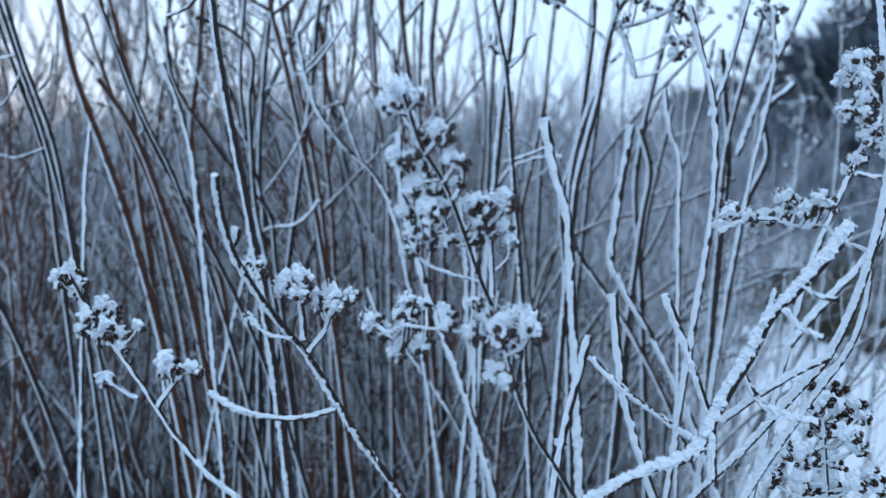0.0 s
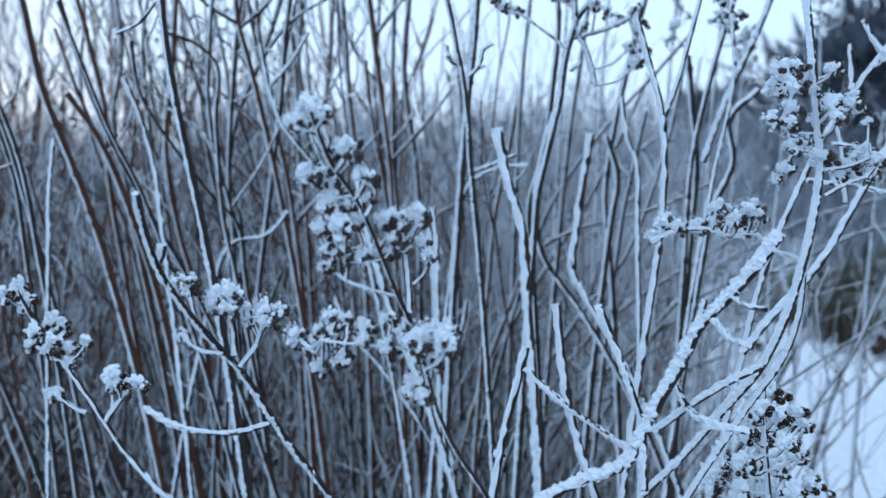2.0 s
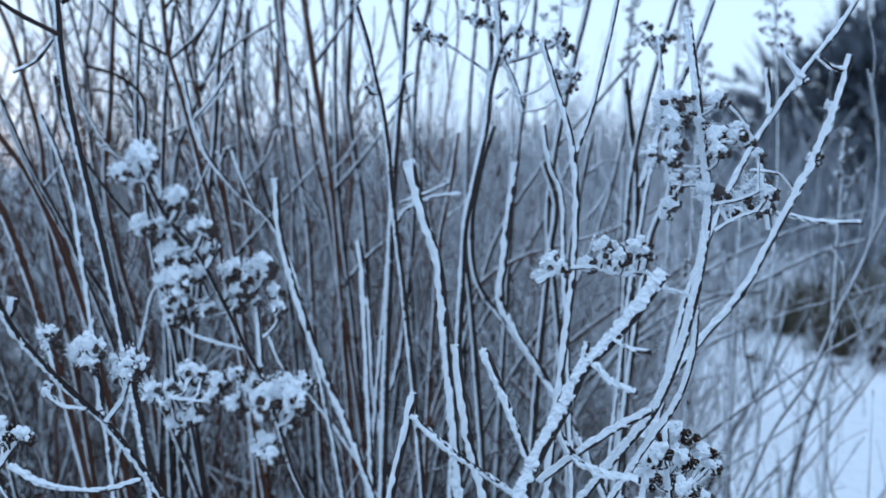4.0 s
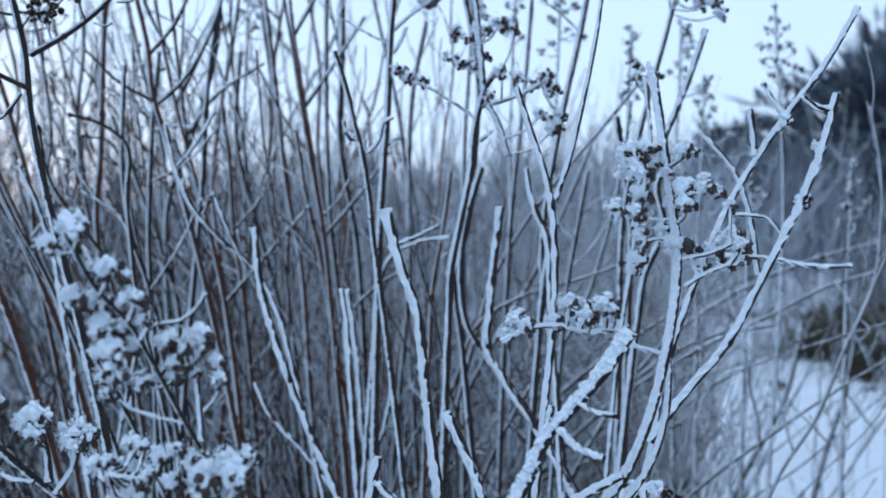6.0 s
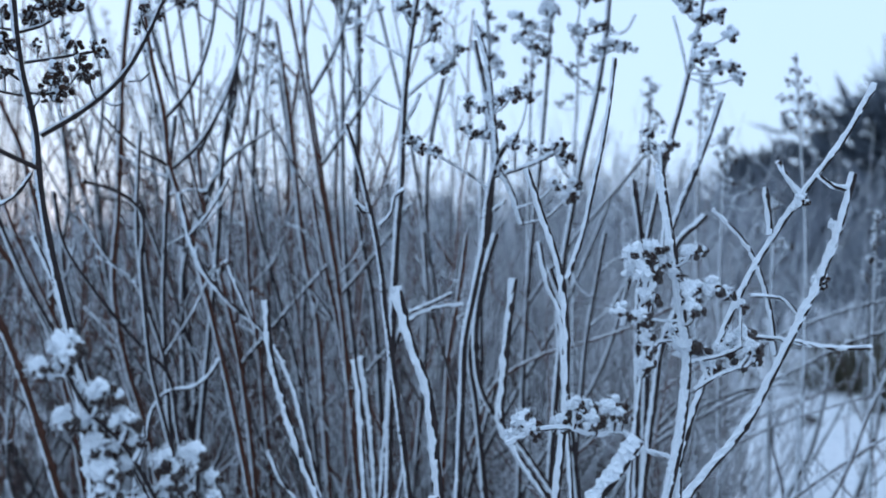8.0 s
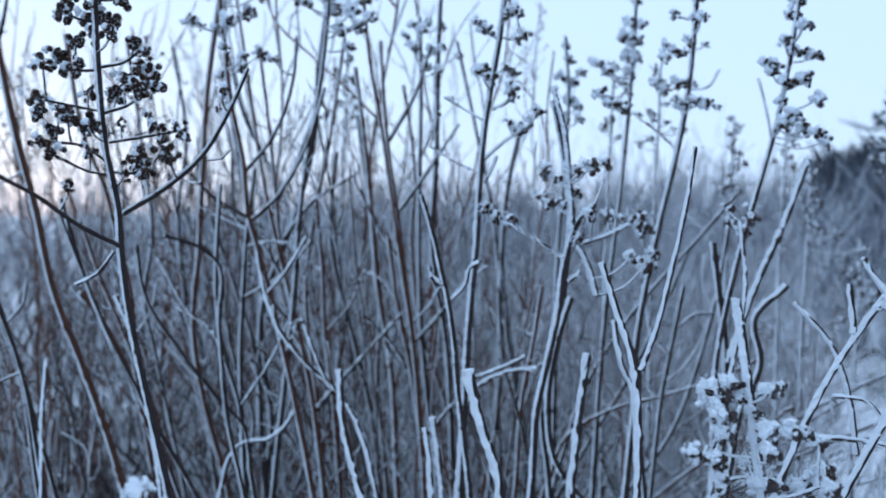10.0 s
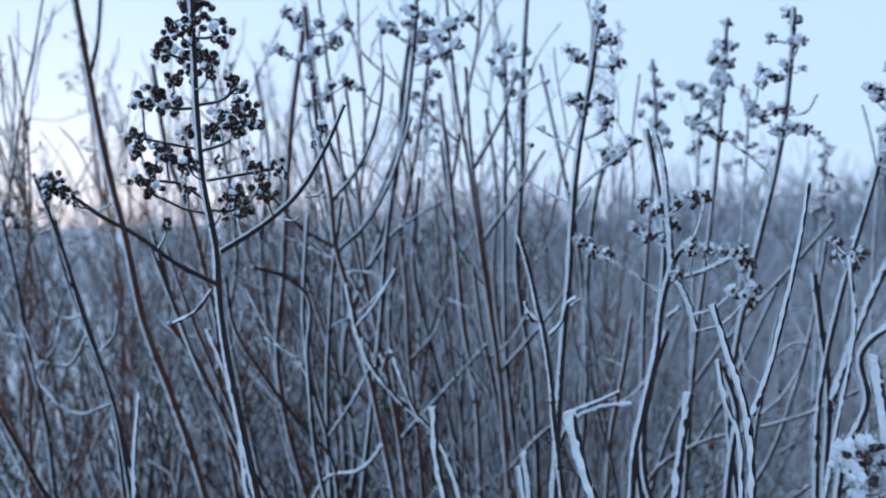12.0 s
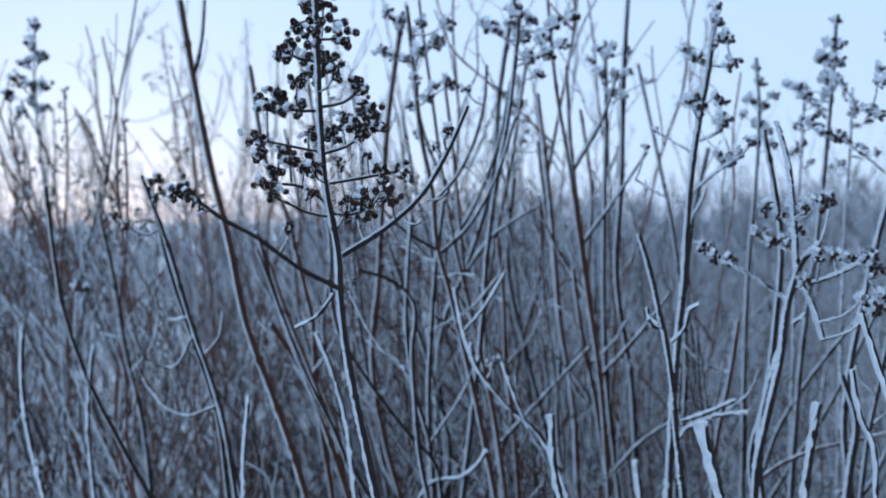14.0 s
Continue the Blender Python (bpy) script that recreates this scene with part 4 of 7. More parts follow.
twig(p, [(0.1829, 0.8485, 1.0946), (0.2023, 0.8548, 1.1001), (0.2216, 0.8613, 1.1086), (0.2357, 0.8661, 1.1175)], 0.0020, 0.0017, frost=0.92, bark=BARK, detail=2)
twig(p, [(0.1855, 0.8495, 1.1019), (0.1944, 0.8518, 1.0833), (0.2006, 0.8531, 1.0604)], 0.0026, 0.0029, frost=0.92, bark=BARK, detail=2)
twig(p, [(0.1817, 0.8474, 1.0707), (0.1898, 0.8502, 1.0779)], 0.0017, 0.0018, frost=0.92, bark=BARK, detail=1)
heads(p, [(0.1682, 0.8517, 1.1471, 0.0067), (0.1739, 0.8514, 1.1426, 0.0052), (0.1834, 0.8517, 1.149, 0.0059), (0.19, 0.8373, 1.1466, 0.005), (0.1985, 0.8373, 1.15, 0.0072), (0.2072, 0.8789, 1.1533, 0.0061), (0.162, 0.8597, 1.1307, 0.006), (0.1709, 0.849, 1.126, 0.0067), (0.1797, 0.8541, 1.1232, 0.0067), (0.1853, 0.8668, 1.1329, 0.0053), (0.1273, 0.8439, 1.1217, 0.0067), (0.1335, 0.8419, 1.1154, 0.006), (0.1424, 0.8456, 1.1141, 0.006), (0.199, 0.8384, 1.1162, 0.0065), (0.2079, 0.8618, 1.1153, 0.0059), (0.1895, 0.8324, 1.1011, 0.005), (0.2194, 0.8795, 1.1115, 0.006), (0.229, 0.8466, 1.1146, 0.0072), (0.2337, 0.8624, 1.1048, 0.0066)], white=0.42, detail=2)
heads(p, [(0.2256, 0.8466, 1.0876, 0.0065), (0.2341, 0.8774, 1.0796, 0.0067), (0.2382, 0.8765, 1.0891, 0.006)], white=0.6, detail=1)
p = plant("frosted_panicle", "frosted panicle of brown seed heads, open and airy")
stem(p, [(0.2769, 1.026, 1.3053), (0.2727, 1.0231, 1.2492), (0.2669, 1.0201, 1.2045), (0.2576, 1.0161, 1.1598), (0.2462, 1.0115, 1.1151), (0.237, 1.0076, 1.0749), (0.2263, 1.003, 1.0212), (0.2214, 1.0002, 0.9764), (0.2274, 0.9998, 0.9089), (0.2541, 0.9982, 0.409), (0.2718, 0.9972, -0.02)], 0.0020, 0.0040, frost=0.55, bark=BARK, detail=1)
twig(p, [(0.2586, 1.0166, 1.1687), (0.245, 1.0132, 1.1816), (0.2236, 1.0076, 1.1987)], 0.0016, 0.0011, frost=0.92, bark=BARK, detail=1)
twig(p, [(0.2692, 1.0212, 1.2179), (0.2844, 1.0255, 1.2198), (0.2945, 1.0289, 1.2344)], 0.0016, 0.0011, frost=0.92, bark=BARK, detail=1)
twig(p, [(0.2693, 1.0213, 1.2224), (0.2541, 1.0169, 1.2182), (0.2433, 1.0139, 1.2207)], 0.0016, 0.0011, frost=0.92, bark=BARK, detail=1)
twig(p, [(0.2677, 1.0203, 1.2022), (0.2777, 1.0232, 1.2051), (0.2842, 1.0251, 1.2063)], 0.0016, 0.0011, frost=0.92, bark=BARK, detail=1)
twig(p, [(0.2727, 1.0231, 1.2492), (0.2632, 1.0204, 1.2504), (0.2545, 1.018, 1.2497)], 0.0016, 0.0011, frost=0.92, bark=BARK, detail=1)
twig(p, [(0.2731, 1.024, 1.2762), (0.2657, 1.022, 1.2773), (0.2592, 1.0202, 1.2783)], 0.0016, 0.0011, frost=0.92, bark=BARK, detail=1)
heads(p, [(0.2726, 1.037, 1.3032, 0.0068), (0.2798, 1.0524, 1.2986, 0.0065), (0.2794, 1, 1.2741, 0.0065), (0.2743, 1.0078, 1.2735, 0.0053), (0.2585, 1.0221, 1.2805, 0.0054), (0.2527, 1.0228, 1.2549, 0.0072), (0.2593, 1.0133, 1.2488, 0.008), (0.2487, 1.0055, 1.244, 0.0062), (0.2699, 1.0244, 1.2576, 0.0063), (0.284, 1.0409, 1.2577, 0.0037), (0.2439, 1.0264, 1.2251, 0.0073), (0.2504, 1.0108, 1.2179, 0.0063), (0.2614, 0.9974, 1.2227, 0.0079), (0.2728, 1.0387, 1.2262, 0.0055), (0.263, 1.0249, 1.2059, 0.0072), (0.2722, 1.0068, 1.2067, 0.0062), (0.283, 1.0119, 1.2053, 0.0071), (0.291, 1.0088, 1.2034, 0.0044), (0.2396, 1.0372, 1.195, 0.0037), (0.2001, 0.9905, 1.2132, 0.008)], white=0.5, detail=1)
heads(p, [(0.2072, 0.9784, 1.2049, 0.007), (0.2169, 0.9855, 1.2019, 0.007), (0.1934, 1.0072, 1.2167, 0.0054), (0.2277, 1.0327, 1.2003, 0.0037)], white=0.4, detail=1)
p = plant("frosted_panicle", "frosted panicle of brown seed heads, small and distant")
stem(p, [(0.2253, 1.1365, 1.3177), (0.221, 1.1334, 1.2561), (0.2153, 1.1299, 1.1945), (0.2079, 1.1258, 1.1278), (0.1941, 1.1187, 1.0253), (0.1823, 1.111, 0.8816), (0.1583, 1.0953, 0.3967), (0.1423, 1.0848, -0.02)], 0.0018, 0.0036, frost=0.5, bark=BARK, detail=1)
heads(p, [(0.2254, 1.1425, 1.3162, 0.0062), (0.2199, 1.1205, 1.2925, 0.0071), (0.2152, 1.1546, 1.2851, 0.0095), (0.2245, 1.1178, 1.2767, 0.0081), (0.2306, 1.16, 1.2979, 0.0063), (0.2173, 1.1434, 1.2652, 0.0094), (0.2258, 1.1213, 1.2595, 0.0071), (0.2197, 1.1489, 1.2502, 0.0073), (0.1915, 1.111, 1.2551, 0.0061), (0.1845, 1.1476, 1.2624, 0.0053), (0.1973, 1.1135, 1.2475, 0.0061)], white=0.6, detail=1)
p = plant("frosted_panicle", "frosted panicle of brown seed heads, small and distant")
stem(p, [(0.1556, 1.1679, 1.2908), (0.158, 1.1669, 1.2366), (0.1552, 1.1645, 1.1825), (0.1478, 1.1599, 1.1015), (0.1395, 1.1504, 0.869), (0.1291, 1.1387, 0.391), (0.1222, 1.1309, -0.02)], 0.0016, 0.0038, frost=0.5, bark=BARK, detail=1)
heads(p, [(0.1561, 1.1764, 1.2821, 0.0055), (0.1594, 1.1714, 1.2694, 0.0065), (0.1517, 1.1805, 1.2518, 0.0077), (0.1624, 1.1791, 1.2456, 0.0077), (0.171, 1.1641, 1.2544, 0.0054), (0.1577, 1.1944, 1.2308, 0.0078), (0.1653, 1.1911, 1.2246, 0.0066), (0.1697, 1.1519, 1.2081, 0.0064), (0.1441, 1.17, 1.2375, 0.0055), (0.1541, 1.1741, 1.2129, 0.0055)], white=0.55, detail=1)
p = plant("frosted_panicle", "frosted panicle of brown seed heads, small and distant")
stem(p, [(0.0234, 1.0996, 1.3051), (0.024, 1.0976, 1.2369), (0.0219, 1.0946, 1.1582), (0.0204, 1.0918, 1.0795), (0.0218, 1.0898, 1.0007), (0.0328, 1.0892, 0.8797), (0.0592, 1.0878, 0.3959), (0.0767, 1.0869, -0.02)], 0.0018, 0.0037, frost=0.5, bark=BARK, detail=1)
heads(p, [(0.0184, 1.0974, 1.2973, 0.0063), (0.0273, 1.0917, 1.2907, 0.0073), (0.0288, 1.1136, 1.3017, 0.0053), (0.0417, 1.116, 1.2986, 0.0053), (0.0435, 1.1027, 1.2756, 0.0063), (0.0108, 1.0941, 1.2869, 0.0052), (0.0235, 1.0687, 1.2724, 0.0061), (0.029, 1.1247, 1.2766, 0.0065), (0.0411, 1.099, 1.2544, 0.0052), (0.0281, 1.0978, 1.2576, 0.0063), (0.0639, 1.0816, 1.264, 0.0041)], white=0.55, detail=1)
p = plant("frosted_twig", "slim dark stem edged with frost, hooked side twigs")
stem(p, [(-0.1097, 0.932, 1.1458), (-0.113, 0.9297, 1.0999), (-0.1144, 0.928, 1.0585), (-0.1081, 0.9281, 1.0032), (-0.0971, 0.93, 0.9615), (-0.0943, 0.9292, 0.9108), (-0.0774, 0.9249, 0.4099), (-0.0661, 0.9219, -0.02)], 0.0018, 0.0030, frost=0.45, bark=BARK, detail=1)
twig(p, [(-0.1143, 0.9282, 1.0631), (-0.1196, 0.9268, 1.0669), (-0.1261, 0.9252, 1.0758)], 0.0016, 0.0014, frost=0.85, bark=BARK, detail=1)
twig(p, [(-0.1088, 0.9283, 1.0147), (-0.1368, 0.9212, 1.043), (-0.1592, 0.9161, 1.0863)], 0.0016, 0.0014, frost=0.85, bark=BARK, detail=1)
twig(p, [(-0.0971, 0.93, 0.9615), (-0.0709, 0.9387, 1.0023), (-0.0572, 0.9435, 1.0319)], 0.0016, 0.0014, frost=0.85, bark=BARK, detail=1)
twig(p, [(-0.1081, 0.9281, 1.0032), (-0.1193, 0.9256, 1.0264), (-0.1456, 0.9188, 1.0455)], 0.0016, 0.0014, frost=0.85, bark=BARK, detail=1)
p = plant("frosted_twig", "slim dark stem edged with frost, hooked side twigs")
stem(p, [(-0.0901, 0.9588, 1.1594), (-0.0978, 0.9548, 1.0984), (-0.1011, 0.9524, 1.0514), (-0.1036, 0.9502, 1.0044), (-0.1034, 0.9487, 0.9526), (-0.1031, 0.9473, 0.9055), (-0.1014, 0.9387, 0.4075), (-0.1003, 0.9329, -0.02)], 0.0019, 0.0031, frost=0.45, bark=BARK, detail=1)
twig(p, [(-0.0974, 0.9547, 1.0937), (-0.0806, 0.9596, 1.0971), (-0.0661, 0.9637, 1.0963)], 0.0016, 0.0014, frost=0.85, bark=BARK, detail=1)
twig(p, [(-0.1002, 0.9526, 1.0514), (-0.0719, 0.9612, 1.0672), (-0.0457, 0.9695, 1.0972)], 0.0016, 0.0014, frost=0.85, bark=BARK, detail=1)
twig(p, [(-0.0963, 0.9555, 1.1078), (-0.1165, 0.95, 1.1177), (-0.1345, 0.9452, 1.1275)], 0.0016, 0.0014, frost=0.85, bark=BARK, detail=1)
p = plant("frosted_twig", "slim dark stem edged with frost, hooked side twigs")
stem(p, [(-0.2908, 0.8493, 1.1457), (-0.2794, 0.8513, 1.1055), (-0.2671, 0.8536, 1.0653), (-0.2508, 0.8566, 1.0116), (-0.2386, 0.8586, 0.9625), (-0.2289, 0.8601, 0.9224), (-0.1554, 0.8717, 0.4151), (-0.1063, 0.8794, -0.02)], 0.0018, 0.0029, frost=0.45, bark=BARK, detail=1)
twig(p, [(-0.2655, 0.8538, 1.0564), (-0.283, 0.848, 1.0301), (-0.3, 0.8433, 1.035), (-0.3141, 0.8401, 1.0619)], 0.0016, 0.0013, frost=0.85, bark=BARK, detail=1)
twig(p, [(-0.2471, 0.8573, 1.0004), (-0.2749, 0.8491, 0.9922), (-0.2961, 0.8436, 1.0082), (-0.3094, 0.8406, 1.033)], 0.0016, 0.0013, frost=0.85, bark=BARK, detail=1)
twig(p, [(-0.2696, 0.853, 1.0698), (-0.2846, 0.8487, 1.0679), (-0.2967, 0.846, 1.0904)], 0.0016, 0.0013, frost=0.85, bark=BARK, detail=1)
twig(p, [(-0.2594, 0.855, 1.0385), (-0.2463, 0.8591, 1.0537), (-0.2431, 0.8607, 1.0727)], 0.0016, 0.0013, frost=0.85, bark=BARK, detail=1)
p = plant("frosted_twig", "slim dark stem edged with frost, hooked side twigs")
stem(p, [(-0.2722, 0.989, 1.1185), (-0.2556, 0.9921, 1.0667), (-0.2341, 0.9965, 1.0096), (-0.2126, 1.0009, 0.9526), (-0.1987, 1.0028, 0.8854), (-0.1381, 1.0111, 0.3984), (-0.0977, 1.0166, -0.02)], 0.0021, 0.0033, frost=0.4, bark=RED, detail=1)
twig(p, [(-0.2532, 0.9926, 1.0589), (-0.2751, 0.9872, 1.0877), (-0.2823, 0.9856, 1.1033)], 0.0018, 0.0015, frost=0.85, bark=BARK, detail=1)
twig(p, [(-0.2317, 0.997, 1.0044), (-0.2115, 1.0037, 1.0348), (-0.2062, 1.006, 1.0604)], 0.0018, 0.0015, frost=0.85, bark=BARK, detail=1)
twig(p, [(-0.2461, 0.9939, 1.0356), (-0.2659, 0.9884, 1.0412), (-0.2805, 0.9847, 1.057)], 0.0018, 0.0015, frost=0.85, bark=BARK, detail=1)
p = plant("frosted_twig", "slim dark stem edged with frost, hooked side twigs")
stem(p, [(-0.4495, 0.9916, 1.1534), (-0.4358, 0.9935, 1.0881), (-0.4262, 0.9943, 1.0229), (-0.4115, 0.9965, 0.9576), (-0.4022, 0.9966, 0.8762), (-0.3691, 0.9972, 0.3943), (-0.3471, 0.9976, -0.02)], 0.0022, 0.0035, frost=0.45, bark=BARK, detail=1)
twig(p, [(-0.4333, 0.9939, 1.0772), (-0.4512, 0.9895, 1.0993), (-0.4614, 0.9873, 1.1212)], 0.0019, 0.0016, frost=0.85, bark=BARK, detail=1)
twig(p, [(-0.4213, 0.995, 1.0012), (-0.4001, 1.0018, 1.0277), (-0.3946, 1.0042, 1.0547)], 0.0019, 0.0016, frost=0.85, bark=BARK, detail=1)
twig(p, [(-0.4287, 0.9939, 1.0338), (-0.4468, 0.9889, 1.0396), (-0.457, 0.9865, 1.0561)], 0.0019, 0.0016, frost=0.85, bark=BARK, detail=1)
p = plant("frosted_twig", "slim dark stem edged with frost, hooked side twigs")
stem(p, [(-0.0028, 1.0649, 1.0968), (0.0038, 1.0651, 1.0401), (0.0154, 1.0665, 0.9781), (0.0221, 1.0668, 0.9265), (0.0289, 1.0673, 0.8801), (0.0713, 1.0705, 0.396), (0.0997, 1.0726, -0.02)], 0.0021, 0.0033, frost=0.4, bark=RED, detail=1)
twig(p, [(0.0038, 1.0651, 1.0401), (-0.0132, 1.0609, 1.061), (-0.0255, 1.0575, 1.0665)], 0.0018, 0.0015, frost=0.85, bark=BARK, detail=1)
twig(p, [(0.0177, 1.0669, 0.9703), (0.0006, 1.0624, 0.9836), (-0.009, 1.0603, 1.0044)], 0.0018, 0.0015, frost=0.85, bark=BARK, detail=1)
twig(p, [(0.0084, 1.0654, 1.0091), (0.0309, 1.0724, 1.0292), (0.0435, 1.0767, 1.0494)], 0.0018, 0.0015, frost=0.85, bark=BARK, detail=1)
p = plant("frosted_twig", "slim dark stem edged with frost, hooked side twigs")
stem(p, [(0.1411, 1.0525, 1.0522), (0.1334, 1.0488, 1.0036), (0.1233, 1.0445, 0.9551), (0.1178, 1.041, 0.892), (0.0919, 1.0246, 0.4014), (0.0747, 1.0137, -0.02)], 0.0019, 0.0032, frost=0.4, bark=RED, detail=1)
twig(p, [(0.1334, 1.049, 1.0085), (0.1101, 1.0427, 1.0188), (0.0963, 1.0392, 1.0337)], 0.0017, 0.0015, frost=0.85, bark=BARK, detail=1)
twig(p, [(0.1283, 1.0465, 0.9745), (0.1472, 1.0523, 0.9887), (0.1593, 1.0564, 1.0128)], 0.0017, 0.0015, frost=0.85, bark=BARK, detail=1)
p = plant("frosted_twig", "slim dark stem edged with frost, hooked side twigs")
stem(p, [(0.2653, 1.0877, 1.0492), (0.2552, 1.0834, 1.0008), (0.2452, 1.079, 0.9523), (0.2373, 1.0748, 0.8892), (0.2006, 1.0555, 0.4001), (0.1762, 1.0425, -0.02)], 0.0019, 0.0032, frost=0.45, bark=BARK, detail=1)
twig(p, [(0.2577, 1.0844, 1.0105), (0.279, 1.0908, 1.0246), (0.293, 1.0947, 1.0218)], 0.0017, 0.0015, frost=0.85, bark=BARK, detail=1)
twig(p, [(0.2477, 1.08, 0.962), (0.269, 1.0867, 0.981), (0.2834, 1.0915, 1.005)], 0.0017, 0.0015, frost=0.85, bark=BARK, detail=1)
twig(p, [(0.2527, 1.0822, 0.9862), (0.2365, 1.0782, 1.0061), (0.2322, 1.0777, 1.0305)], 0.0017, 0.0015, frost=0.85, bark=BARK, detail=1)
p = plant("frosted_twig", "slim dark stem edged with frost, hooked side twigs")
stem(p, [(-0.0754, 1.0763, 1.1235), (-0.071, 1.0759, 1.0703), (-0.0693, 1.0745, 1.0066), (-0.0625, 1.0744, 0.9428), (-0.0583, 1.0735, 0.8738), (-0.0409, 1.0697, 0.3932), (-0.0293, 1.0671, -0.02)], 0.0021, 0.0034, frost=0.35, bark=RED, detail=1)
twig(p, [(-0.0711, 1.0757, 1.065), (-0.0912, 1.0705, 1.0814), (-0.1063, 1.0667, 1.0977)], 0.0019, 0.0016, frost=0.85, bark=BARK, detail=1)
twig(p, [(-0.0688, 1.0746, 1.0066), (-0.046, 1.0819, 1.0326), (-0.0354, 1.0857, 1.0589)], 0.0019, 0.0016, frost=0.85, bark=BARK, detail=1)
twig(p, [(-0.0648, 1.0745, 0.9641), (-0.0875, 1.0685, 0.9805), (-0.0974, 1.0663, 1.002)], 0.0019, 0.0016, frost=0.85, bark=BARK, detail=1)
p = plant("frosted_panicle", "frosted panicle of brown seed heads, tall, above the snow")
stem(p, [(0.3509, 0.9581, 1.2909), (0.3436, 0.9547, 1.2431), (0.3326, 0.9501, 1.1891), (0.3225, 0.9463, 1.1518), (0.3109, 0.9421, 1.1145), (0.2962, 0.9367, 1.0606), (0.2856, 0.9323, 1.0108), (0.2808, 0.9282, 0.9234), (0.2639, 0.9136, 0.4155), (0.2526, 0.9039, -0.02)], 0.0019, 0.0040, frost=0.7, bark=BARK, detail=1)
heads(p, [(0.349, 0.9642, 1.2775, 0.0076), (0.3458, 0.9638, 1.2651, 0.0076), (0.349, 0.9339, 1.2522, 0.0065), (0.3361, 0.9375, 1.2432, 0.0065), (0.3469, 0.9589, 1.2393, 0.0075), (0.3235, 0.9516, 1.2291, 0.0059), (0.3323, 0.9526, 1.2267, 0.0067), (0.3272, 0.9438, 1.2198, 0.005), (0.337, 0.9311, 1.212, 0.0073), (0.3512, 0.9495, 1.2152, 0.0074), (0.335, 0.9442, 1.1989, 0.0058), (0.344, 0.9406, 1.1881, 0.0074), (0.3327, 0.9282, 1.1816, 0.0065), (0.355, 0.9749, 1.1793, 0.0077), (0.3607, 0.96, 1.2346, 0.0075), (0.361, 0.9391, 1.1996, 0.0073), (0.359, 0.9391, 1.1753, 0.0065), (0.3675, 0.9556, 1.1675, 0.0066)], white=0.55, detail=1)
twig(p, [(0.3275, 0.9481, 1.1684), (0.3237, 0.948, 1.1934), (0.3179, 0.9473, 1.2165)], 0.0013, 0.0013, frost=0.92, bark=BARK, detail=1)
twig(p, [(0.3532, 0.9438, 1.1552), (0.3377, 0.9385, 1.1143), (0.3173, 0.9319, 1.0695), (0.301, 0.9264, 1.0286), (0.2928, 0.9236, 1.0041)], 0.0029, 0.0037, frost=0.92, bark=BARK, detail=1)
p = plant("frosted_panicle", "frosted panicle of brown seed heads, branched, on reddish stem")
stem(p, [(-0.1186, 0.9552, 1.3212), (-0.1135, 0.9548, 1.2712), (-0.108, 0.9543, 1.2139), (-0.0992, 0.9548, 1.1661), (-0.095, 0.9543, 1.1184), (-0.0874, 0.9552, 1.0897), (-0.075, 0.9565, 1.0371), (0.0061, 0.9652, 0.4667), (0.0601, 0.971, -0.02)], 0.0021, 0.0040, frost=0.38, bark=RED, detail=1)
twig(p, [(-0.0979, 0.9548, 1.1566), (-0.0783, 0.9605, 1.18), (-0.057, 0.9678, 1.2368), (-0.0544, 0.9696, 1.2701)], 0.0019, 0.0014, frost=0.45, bark=BARK, detail=1)
twig(p, [(-0.0951, 0.9541, 1.1137), (-0.0741, 0.96, 1.1323), (-0.0507, 0.9671, 1.17), (-0.0316, 0.9738, 1.2268)], 0.0019, 0.0014, frost=0.45, bark=BARK, detail=1)
twig(p, [(-0.0964, 0.9539, 1.1185), (-0.1203, 0.9484, 1.1332), (-0.1478, 0.9426, 1.1623)], 0.0019, 0.0014, frost=0.45, bark=BARK, detail=1)
heads(p, [(-0.1422, 0.9741, 1.3216, 0.0078), (-0.1271, 0.9627, 1.3113, 0.0077), (-0.1334, 0.9343, 1.2824, 0.0066), (-0.1339, 0.9527, 1.2814, 0.0057), (-0.1133, 0.9795, 1.311, 0.0078), (-0.1177, 0.9705, 1.3, 0.0068), (-0.0905, 0.9809, 1.3098, 0.0078), (-0.0986, 0.9837, 1.2962, 0.0078), (-0.0937, 0.9478, 1.2855, 0.0066), (-0.1027, 0.9387, 1.28, 0.0075), (-0.1211, 0.9585, 1.2768, 0.0067), (-0.0898, 0.9827, 1.2592, 0.0078), (-0.065, 0.9416, 1.2484, 0.0056), (-0.0913, 0.9461, 1.2525, 0.0066), (-0.1095, 0.9792, 1.2475, 0.0068), (-0.1127, 0.966, 1.2159, 0.0058), (-0.1206, 0.9677, 1.2395, 0.0058), (-0.1064, 0.9405, 1.2595, 0.0056)], white=0.5, detail=1)
p = plant("frosted_panicle", "frosted panicle of brown seed heads, dense, among tall stems")
stem(p, [(-0.0319, 0.9976, 1.3236), (-0.0361, 0.995, 1.2775), (-0.0422, 0.9918, 1.2289), (-0.0511, 0.988, 1.1803), (-0.0597, 0.9838, 1.122), (-0.0651, 0.9802, 1.0539), (-0.0728, 0.976, 0.9859), (-0.083, 0.9704, 0.8984), (-0.1178, 0.9517, 0.4043), (-0.141, 0.9392, -0.02)], 0.0019, 0.0037, frost=0.5, bark=BARK, detail=1)
